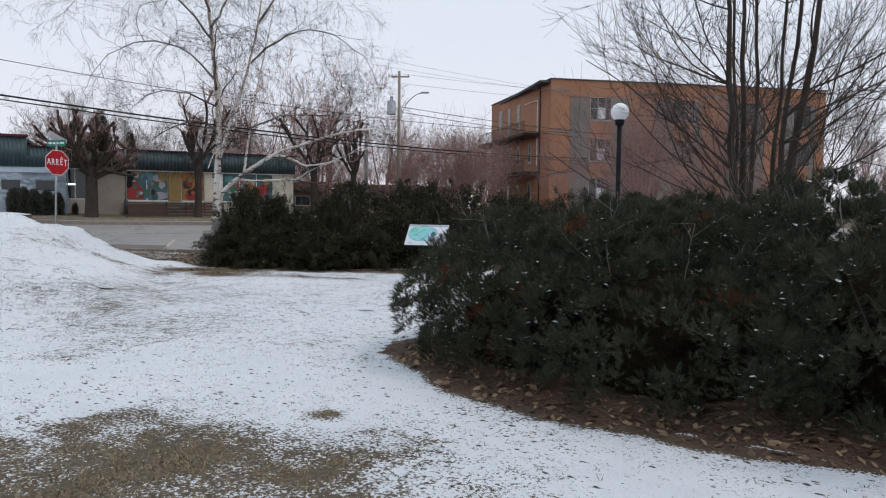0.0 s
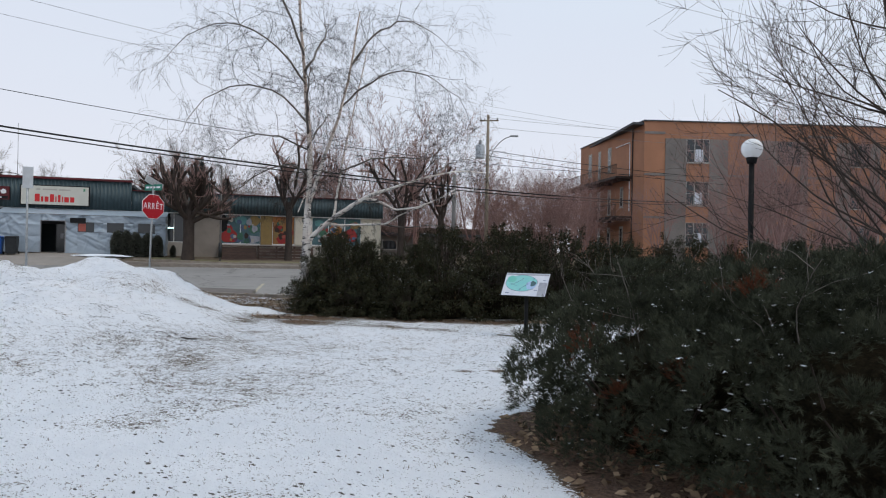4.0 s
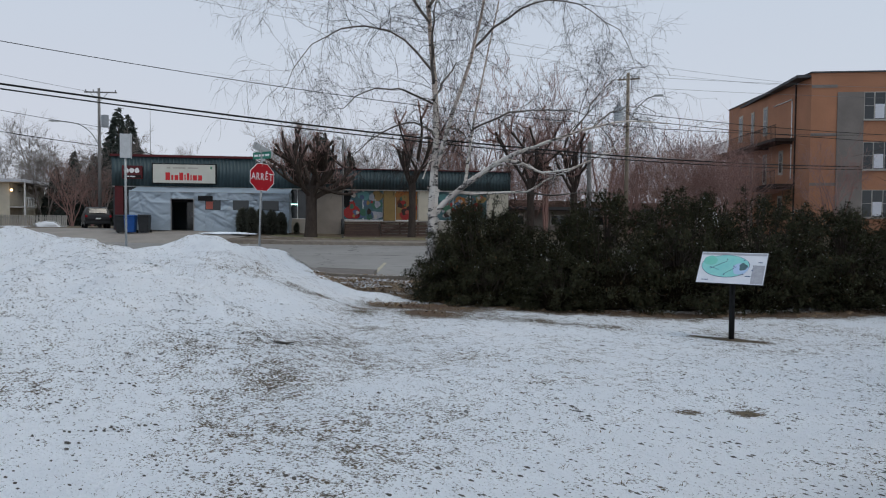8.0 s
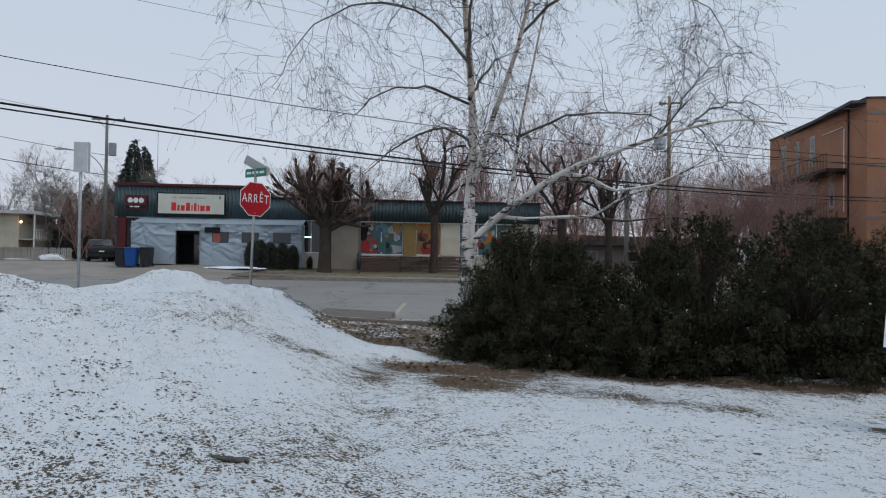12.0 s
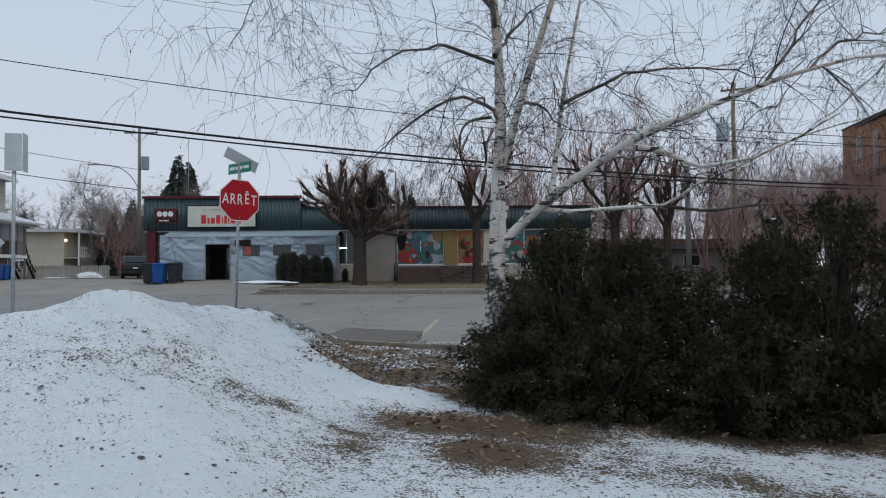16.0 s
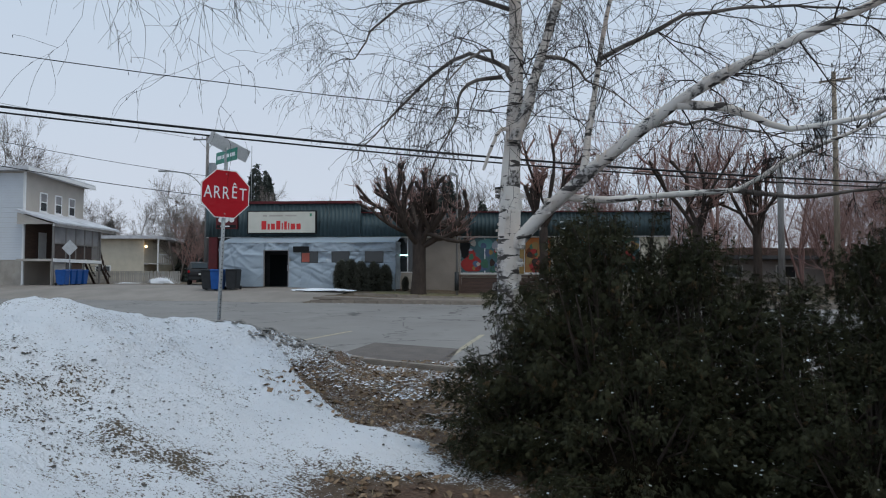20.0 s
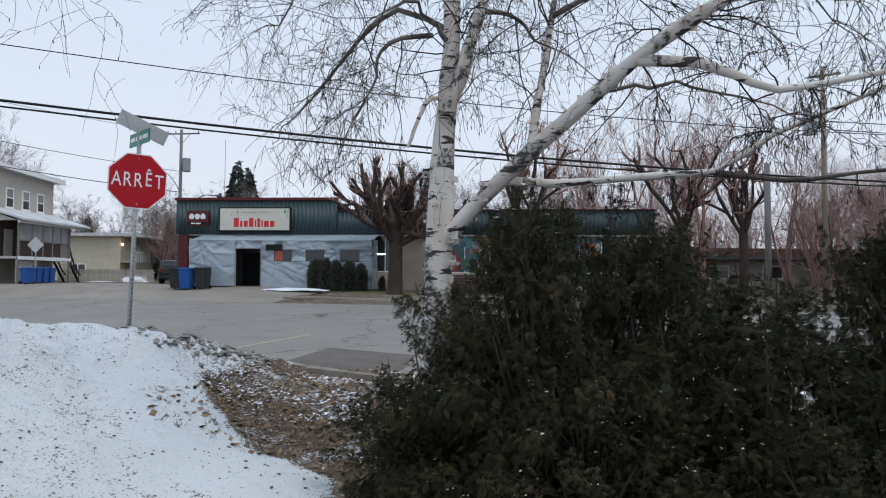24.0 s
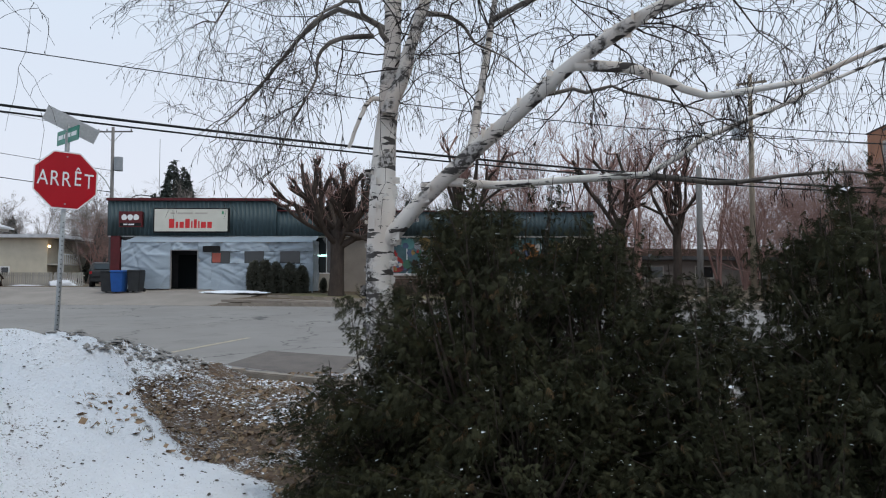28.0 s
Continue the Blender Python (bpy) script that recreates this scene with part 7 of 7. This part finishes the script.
for z in (0.3, 0.95):
    part("fence_rail", box(-1.0, 6.8, 0.012, 0.05, z, z + 0.09), M_FENCE, fence)
for x, y, sx, sz in ((-72.3, 15.6, 1.3, 0.75), (-73.6, 13.2, 2.6, 0.32)):
    bm = bmesh.new()
    bmesh.ops.create_icosphere(bm, subdivisions=3, radius=1.0)
    for v in bm.verts:
        v.co = Vector((v.co.x * sx, v.co.y * 0.7, max(v.co.z, -0.05) * sz)) * (1 + 0.3 * noise.noise(v.co * 2.1 + Vector((x, 0, 0))))
    tagged(part("snow_heap", bm, M_SNOWCAP, None, "", pose(x, y, 1.0, 0, 0, 61)), "small ploughed heap of old snow", "snow")

# ---- street trees and far trees ----


def pollard(seed, h, r0, limbs_=6, low=0.6, fine=3, brush=0):
    """A tree cut back: a trunk, a vase of crooked limbs and thick stubs with blunt knobbly ends."""
    r = rng(seed)
    out = [(smooth_path([(0, 0, -0.2), (0.06, 0.02, h * 0.2), (0.0, 0.05, h * 0.36), (0.03, 0.03, h * 0.50)], 9), np.array([1.25, 1.05, 0.95, 0.92, 0.9, 0.92, 0.95, 0.85, 0.6]) * r0)]

    def stub(p, d, L, rr, depth):
        bend = unit(d + r.normal(scale=0.20, size=3) + np.array([0, 0, 0.28]))
        q = smooth_path([p, p + d * L * 0.5, p + d * L * 0.5 + bend * L * 0.5], 6)
        out.append((q, rr * np.array([1.0, 0.92, 0.86, 0.84, 0.95, 0.80])))
        if depth == 0:
            for _ in range(fine):
                w = unit(bend + r.normal(scale=0.55, size=3) + np.array([0, 0, 0.3]))
                out.append((np.array([q[-2], q[-2] + w * 0.22, q[-2] + w * 0.42 + np.array([0, 0, 0.06])]), np.array([0.018, 0.013, 0.008])))
            return
        for _ in range(2 + int(r.integers(0, 2))):
            k = int(r.integers(2, 6))
            w = unit(bend + r.normal(scale=0.62, size=3) + np.array([0, 0, 0.35]))
            stub(q[k], w, L * (0.45 + 0.30 * r.random()), rr * 0.78, depth - 1)

    for k in range(limbs_):
        a = k * 6.283 / limbs_ + r.normal() * 0.3
        e = low + (1.25 - low) * r.random()
        d = np.array([math.cos(a) * math.cos(e), math.sin(a) * math.cos(e), math.sin(e)])
        stub(np.array([0.02, 0.03, h * (0.34 + 0.13 * r.random())]), d, h * (0.30 + 0.10 * r.random()), r0 * (0.36 + 0.14 * r.random()), 2)
    # short shoots crowded round the knuckles of the limbs
    knots = [q for q, rr in out[1:] if rr[0] > 0.05]
    for k in range(brush):
        q = knots[int(r.integers(0, len(knots)))]
        p = q[int(r.integers(2, len(q)))]
        w = unit(r.normal(scale=0.6, size=3) + np.array([p[0] * 0.2, p[1] * 0.2, 0.9]))
        L = h * (0.04 + 0.07 * r.random())
        out.append((np.array([p, p + w * L * 0.5, p + w * L + np.array([0, 0, 0.1 * L])]), np.array([0.022, 0.016, 0.010])))
    return out


def plant(name, at, paths, thick, m1, m2, label, category="tree", group=""):
    return tree_from(name, label, category, paths, thick, m1, m2, group, (at[0], at[1], at[2]))


plant("pollard_tree", (-44.5, 25.8, 0.75), pollard(17, 7.3, 0.40, 14, 0.40, 5, 900), 0.080, M_BARK_DARK, M_TWIG_RED, "street tree pollarded to thick dark stubs")
plant("pollard_tree", (-39.2, 41.2, 0.9), pollard(5, 8.6, 0.30, 6, 0.95, 3, 260), 0.085, M_BARK_DARK, M_TWIG_RED, "tall pollarded tree at the end of the shop")
plant("pollard_tree", (-37.0, 43.5, 0.9), pollard(8, 8.0, 0.26, 6, 0.9, 3, 260), 0.075, M_BARK_DARK, M_TWIG_RED, "pollarded tree at the end of the shop")
plant("pollard_tree", (-42.3, 32.5, 0.7), pollard(9, 8.8, 0.26, 6, 1.0, 3, 260), 0.075, M_BARK_DARK, M_TWIG_RED, "pollarded tree in front of the painted windows")


def bare(seed, h, r0, up=0.10, spread=0.6, stems=3, depth=4, split=(3, 5), ratio=0.55, min_r=0.008):
    r = rng(seed)
    out = []
    for k in range(stems):
        a = k * 2.1 + r.random()
        grow(r, (0, 0, -0.2), (math.cos(a) * 0.22, math.sin(a) * 0.22, 1.0), h * (0.72 + 0.2 * r.random()), r0, depth, out, 0.2, up, 0.0, split, ratio, min_r, 6, spread)
    return out


red_trees = [plant("bare_maple", (0, 0, 0), bare(21 + k, 10.5, 0.11, 0.12, 0.55, 3, 4, (3, 5), 0.50, 0.010), 0.109, M_TWIG_RED, M_TWIG_RED, "bare young maple with reddish twigs", "tree", "reddish trees behind the shop") for k in range(2)]
grey_trees = [plant("bare_tree", (0, 0, 0), bare(41 + k, 11.0, 0.16, 0.10, 0.6, 2, 4, (4, 6), 0.52, 0.011), 0.159, M_TWIG_GREY, M_TWIG_GREY, "distant bare grey tree", "tree", "bare trees in the distance") for k in range(2)]
bush_trees = [plant("bare_shrub", (0, 0, 0), bare(61 + k, 5.4, 0.06, 0.10, 0.6, 6, 3, (3, 6), 0.55, 0.007), 0.0599, M_TWIG_RED, M_TWIG_RED, "bare reddish thicket shrub", "shrub", "bare shrubs by the road") for k in range(2)]


def spread_out(sources, places, seed, zf=0.95):
    r = rng(seed)
    for k, (x, y, s) in enumerate(places):
        m = pose(x, y, zf, 0, 0, r.random() * 360) @ Matrix.Diagonal((s, s, s * (0.92 + 0.16 * r.random()), 1))
        if k < len(sources):
            sources[k].matrix_basis = m
        else:
            copy_thing(sources[k % len(sources)], m).matrix_basis = m


spread_out(red_trees, [(-47.5, 45.5, 1.0), (-50.5, 42.0, 0.95), (-44.5, 49.0, 1.05), (-53.5, 48.0, 1.1), (-42.0, 46.0, 0.85), (-49.0, 52.0, 1.1), (-57.0, 50.0, 1.0), (-40.5, 52.5, 0.9)], 5)
spread_out(bush_trees, [(-82.0, 19.5, 1.0), (-29.0, 47.5, 0.9), (-84.5, 22.0, 0.9), (-96.5, 24.0, 1.1), (-5.6, 18.6, 0.6), (-3.4, 17.2, 0.5), (0.8, 16.6, 0.5), (-60.0, 52.0, 1.0), (-55.0, 56.0, 1.1), (-50.0, 58.0, 1.0), (-46.0, 55.0, 0.9), (-43.0, 60.0, 1.1), (-39.0, 58.0, 1.0), (-37.0, 63.0, 1.2), (-34.0, 60.0, 1.0), (-47.0, 64.0, 1.2), (-41.0, 66.0, 1.2), (-33.5, 45.5, 1.0), (-30.0, 46.5, 0.9), (-27.0, 47.0, 1.05), (-36.0, 48.5, 1.1), (-24.5, 44.5, 0.8), (-31.5, 50.0, 1.1), (-28.0, 52.0, 1.0), (-35.0, 53.0, 1.2), (-12.0, 48.0, 0.62), (-16.5, 50.0, 0.7), (-9.0, 40.0, 0.52), (-5.0, 36.0, 0.55), (-1.0, 33.0, 0.6), (-20.5, 47.5, 0.85), (-4.6, 15.4, 0.5), (-6.3, 20.0, 0.5), (-8.0, 22.8, 0.5), (-5.4, 22.5, 0.48), (-99.0, 22.8, 1.0), (-91.0, 24.0, 1.1)] + [(-13 - 78 * math.sin(radians(a)), 12 + 78 * math.cos(radians(a)), 1.15 + 0.25 * (a % 3)) for a in range(22, 64, 3)], 6)
far_places = []
r = rng(12)
for k in range(34):
    a = radians(44 + 66 * r.random())
    d = 92 + 55 * r.random()
    far_places.append((-math.sin(a) * d, math.cos(a) * d, 0.75 + 0.45 * r.random()))
for k in range(9):
    a = radians(68 + 36 * r.random())
    d = 88 + 24 * r.random()
    far_places.append((-math.sin(a) * d, math.cos(a) * d, 0.72 + 0.25 * r.random()))
for x_, y_, s_ in ((-109, 14.4, 0.78), (-111.7, 16.9, 0.80), (-107.4, 18.6, 0.72), (-113, 21.5, 0.78), (-107.8, 22.6, 0.72), (-102.6, 23.3, 0.66), (-115, 12.0, 0.8)):
    far_places.append((x_, y_, s_))
for k in range(16):
    a = radians(-22 + 60 * r.random())
    d = 105 + 50 * r.random()
    far_places.append((-math.sin(a) * d, math.cos(a) * d, 0.8 + 0.4 * r.random()))
spread_out(grey_trees, far_places, 7)


def conifer(seed, h, w, n):
    """A spruce: a trunk with drooping tiers of needle sprays."""
    r = rng(seed)
    t = 1 - np.sqrt(r.random(n))
    a = r.random(n) * 6.283
    tier = np.floor(t * 21) / 21 + 0.045 * r.random(n)
    rad = w * (1.02 - tier) * (0.25 + 0.75 * np.sqrt(r.random(n))) * (0.84 + 0.32 * vnoise(a * 3, tier * 30, 1.0, seed))
    p = np.stack([np.cos(a) * rad, np.sin(a) * rad, h * (0.06 + 0.94 * tier) - rad * 0.32], -1)
    u = np.stack([np.cos(a), np.sin(a), -0.35 + 0 * a], -1)
    return p, u, r


spruces = []
for k, (h, w) in enumerate(((17.4, 4.9), (9.0, 2.8))):
    sp_ = thing("spruce_tree", (0, 0, 0), "dark pointed spruce behind the shop", "tree", "spruces in the distance")
    p, u, r = conifer(70 + k, h, w, 8000)
    child("trunk", tubes("trunk", [(np.array([[0, 0, -0.3], [0, 0, h * 0.98]]), [0.22, 0.03])], M_BARK, 7), sp_)
    child("crown", frond_mesh("crown", p, u, r, h * 0.032, M_SPRUCE, 4, 0.4, 0.28), sp_, "drooping needle sprays")
    spruces.append(sp_)
for k, (x, y, j, s) in enumerate(((-111.5, 31.9, 0, 1.0), (-88.0, 22.5, 1, 0.75), (-112.0, 33.6, 0, 0.95), (-73.0, 47.0, 1, 1.0), (-104.0, 24.5, 0, 0.57), (-66.0, 36.0, 1, 0.92), (-61.4, 36.6, 1, 1.04), (-94.4, 22.4, 1, 0.86), (-94.0, 24.6, 1, 1.0), (-93.8, 26.1, 0, 0.60), (-100.0, 21.6, 1, 0.85), (-111.0, 13.0, 1, 0.95))):
    m = pose(x, y, 1.0, 0, 0, 70 * k) @ Matrix.Diagonal((s, s, s, 1))
    if k < 2:
        spruces[k].matrix_basis = m
    else:
        copy_thing(spruces[j], m).matrix_basis = m

# lamp post by the shop
ylamp = thing("yard_lamp", (-43.4, 27.6, 0.7), "slim grey lamp post with a small flood lamp", "street lamp")
rod("post", (0, 0, -0.2), (0, 0, 6.6), 0.07, M_POLE_GREY, ylamp, 10, r2=0.055)
part("lamp_head", box(-0.28, 0.05, -0.10, 0.10, -0.06, 0.10, 0.03), M_GALV, ylamp, "", pose(-0.15, -0.1, 6.6, 0, 15, 60))
rod("meter_box", (0.15, -0.1, 0.3), (0.15, -0.1, 1.3), 0.12, M_BIN_DARK, ylamp, 8, "dark box at its foot")


# ---- litter, grass and debris in the snow ----


def scatter(n, x0, x1, y0, y1, seed, keep):
    r = rng(seed)
    x, y = x0 + (x1 - x0) * r.random(n), y0 + (y1 - y0) * r.random(n)
    k = r.random(n) < keep(x, y)
    x, y = x[k], y[k]
    return np.stack([x, y, height(x, y)], -1), r


def clods(name, pts, r, lo, hi, material, label, category):
    """Small uneven lumps, each a squashed five-sided pyramid pair."""
    n = len(pts)
    s = (lo + hi * r.random(n) ** 5)[:, None]
    a0 = r.random(n)[:, None] * 6.283
    ring = []
    for k in range(5):
        a = a0 + k * 1.2566
        w = 0.7 + 0.6 * r.random((n, 1))
        st = np.concatenate([np.cos(a) * w * 1.5, np.sin(a) * w * 0.75, np.zeros((n, 1)) + 0.05 * r.normal(size=(n, 1))], 1)
        ring.append(pts + st * s)
    top = pts + np.concatenate([r.normal(scale=0.3, size=(n, 2)), 0.22 + 0.25 * r.random((n, 1))], 1) * s
    V = np.stack(ring + [top], 1).reshape(-1, 3)
    base = np.arange(n)[:, None, None] * 6
    F = (base + np.array([[k, (k + 1) % 5, 5] for k in range(5)])[None]).reshape(-1, 3)
    return tagged(new(name, add_mesh(name, V, F, material)), label, category, kind="stuff")


def blades(name, pts, r, size, material, label, category, per=5):
    """Tufts of thin bent blades."""
    n = len(pts)
    V = []
    for _ in range(per):
        a = r.random(n) * 6.283
        L = size * (0.5 + r.random(n))
        d = np.stack([np.cos(a), np.sin(a), 0.35 + 0.9 * r.random(n)], -1)
        d = unit(d) * L[:, None]
        w = np.stack([-np.sin(a), np.cos(a), 0 * a], -1) * 0.0045
        root = pts + r.normal(scale=0.02, size=(n, 3)) * np.array([1, 1, 0]) - np.array([0, 0, 0.004])
        V.append(np.stack([root - w, root + w, root + d], 1))
    V = np.stack(V, 1).reshape(-1, 3)
    return tagged(new(name, add_mesh(name, V, np.arange(len(V)).reshape(-1, 3), material)), label, category, kind="stuff")


def leaves(name, pts, r, size, material, label, category):
    n = len(pts)
    a = r.random(n) * 6.283
    s = size * (0.5 + r.random(n))[:, None]
    d = np.stack([np.cos(a), np.sin(a), 0.3 * r.normal(size=n)], -1)
    w = np.stack([-np.sin(a), np.cos(a), 0.4 * r.normal(size=n)], -1) * 0.5
    up = np.array([0, 0, 0.012])
    V = np.stack([pts - d * s + up, pts + w * s + up * 1.6, pts + d * s + up, pts - w * s + up * 0.6], 1).reshape(-1, 3)
    return tagged(new(name, add_mesh(name, V, np.arange(n * 4).reshape(-1, 4), material)), label, category, kind="stuff")


def on_park(x, y):
    p, q = pq(x, y)
    return (p < -0.3) & (y > -0.5)


def snowy(x, y):
    s, b = covers(x, y)
    return np.where(on_park(x, y), np.clip((s - 0.35) * 2.2, 0, 1) * (0.35 + 1.2 * soft((vnoise(x, y, 0.8, 14) - 0.35) * 3)), 0)


pts, r = scatter(95000, -24, 2.5, -0.5, 16, 101, lambda x, y: snowy(x, y) * (0.45 + 0.55 * soft((mound(x, y) - 0.05) / 0.4)))
clods("snow_debris", pts, r, 0.0035, 0.020, M_STONE, "dark crumbs of soil and salt strewn over the snow", "debris")
pts, r = scatter(30000, -16, 2.5, -0.5, 15, 102, lambda x, y: np.where(on_park(x, y), 0.12 + 0.15 * (covers(x, y)[0] < 0.55), 0) * (mound(x, y) < 0.3) * (covers(x, y)[1] < 0.5))
blades("lawn_grass", pts, r, 0.030, M_GRASS, "short tired grass poking through the snow", "grass", 4)
pts, r = scatter(34000, -9, 0, -0.6, 4.8, 103, lambda x, y: np.clip((0.50 - covers(x, y)[0]) * 2.5, 0, 1) * (covers(x, y)[1] < 0.5))
blades("lawn_grass", pts, r, 0.042, M_STRAW, "dead straw-coloured grass of the bare lawn", "grass", 4)


def littered(x, y):
    s, b = covers(x, y)
    p, q = pq(x, y)
    verge = (s < 0.6) & (p < -0.15) & (y > 11.3) & (x < -15.5) & (seg_dist(x, y, RIM) > 0.5)
    return np.where(verge, 0.9, np.where(on_park(x, y) & (b > 0.4), np.where(x > -7, 0.75, 0.34), 0))


pts, r = scatter(60000, -25.5, 3, 4.5, 19, 104, littered)
leaves("leaf_litter", pts, r, 0.038, M_LITTER, "brown fallen leaves and chips on bare soil", "leaf litter")
pts, r = scatter(7000, -25.5, -15, 11, 17, 105, lambda x, y: littered(x, y) * 0.8)
blades("verge_grass", pts, r, 0.055, M_STRAW, "flattened dead grass on the verge", "grass", 4)
# crumbs of snow left on the verge and between the leaves
pts, r = scatter(34000, -25.5, -15.5, 11, 17, 107, lambda x, y: (pq(x, y)[0] > -4.2) * littered(x, y) * soft((vnoise(x, y, 0.6, 33) - 0.25) * 2.2) * 0.8)
pts[:, 2] += 0.012
bits = new("snow_specks", crumbs(r, pts, 0.006, 0.016))
tagged(bits, "crusts of old snow strewn over the leafy verge", "snow", kind="stuff")
# dirty plough rim beside the stop sign
pts, r = scatter(9000, -23.2, -19.6, 10.9, 13.6, 106, lambda x, y: np.exp(-((seg_dist(x, y, RIM)) / 0.45) ** 2))
clods("plough_spoil", pts, r, 0.010, 0.080, M_SPOIL, "dirty gravelly spoil left by the snow plough", "debris")
# crumbs of turf ploughed up with the bank, in drifts
pts, r = scatter(60000, -20, -6.5, 1.5, 11.5, 111, lambda x, y: soft((mound(x, y) - 0.02) / 0.25) * (covers(x, y)[1] < 0.4) * soft((10.2 - y) / 1.2) * soft((x + 18.6) / 1.2) * soft((vnoise(x, y, 1.3, 51) - 0.36) * 2.8) * soft((vnoise(x, y, 0.35, 52) - 0.30) * 2.6))
clods("bank_crumbs", pts, r, 0.0075, 0.021, M_STONE, "dark crumbs of turf frozen into the ploughed bank", "debris")
# larger clods lying on the snow
r = rng(109)
spots = [(-10.5, 4.4), (-9.9, 4.4), (-9.8, 4.55), (-9.7, 4.65), (-9.85, 4.58), (-9.6, 4.3), (-10.2, 7.77), (-7.9, 8.08), (-7.67, 7.85), (-8.4, 7.2), (-8.76, 14.26), (-12.4, 6.85), (-12.7, 8.2), (-15.7, 7.9), (-14.5, 8.5), (-13.2, 7.6), (-14.9, 8.0), (-16.2, 8.6), (-10.1, 11.4)]
xs_, ys_ = np.repeat([q[0] for q in spots], 4) + r.normal(scale=0.09, size=4 * len(spots)), np.repeat([q[1] for q in spots], 4) + r.normal(scale=0.09, size=4 * len(spots))
clods("turf_clods", np.stack([xs_, ys_, height(xs_, ys_) + 0.004], -1), r, 0.016, 0.028, M_STONE, "dark clods of turf lying on the snow", "debris")
# a torn scrap of turf
for k, (x, y, s) in enumerate(((-11.87, 7.13, 0.085),)):
    bm = bmesh.new()
    bmesh.ops.create_icosphere(bm, subdivisions=3, radius=1.0)
    for v in bm.verts:
        f = 1 + 0.9 * noise.noise(v.co * 2.2 + Vector((k * 3.0, 0, 0))) + 0.5 * noise.noise(v.co * 6.0)
        v.co = Vector((v.co.x * s * 1.3 * f, v.co.y * s * 0.6 * f, v.co.z * s * 0.10 * f + 0.35 * s * (v.co.x * 0.5) ** 2))
    tagged(part("turf_scrap", bm, M_STONE, None, "", pose(x, y, hz(x, y) + 0.012, 0, 8, 60 + 40 * k)), "dark torn scrap of turf lying on the snow", "debris")
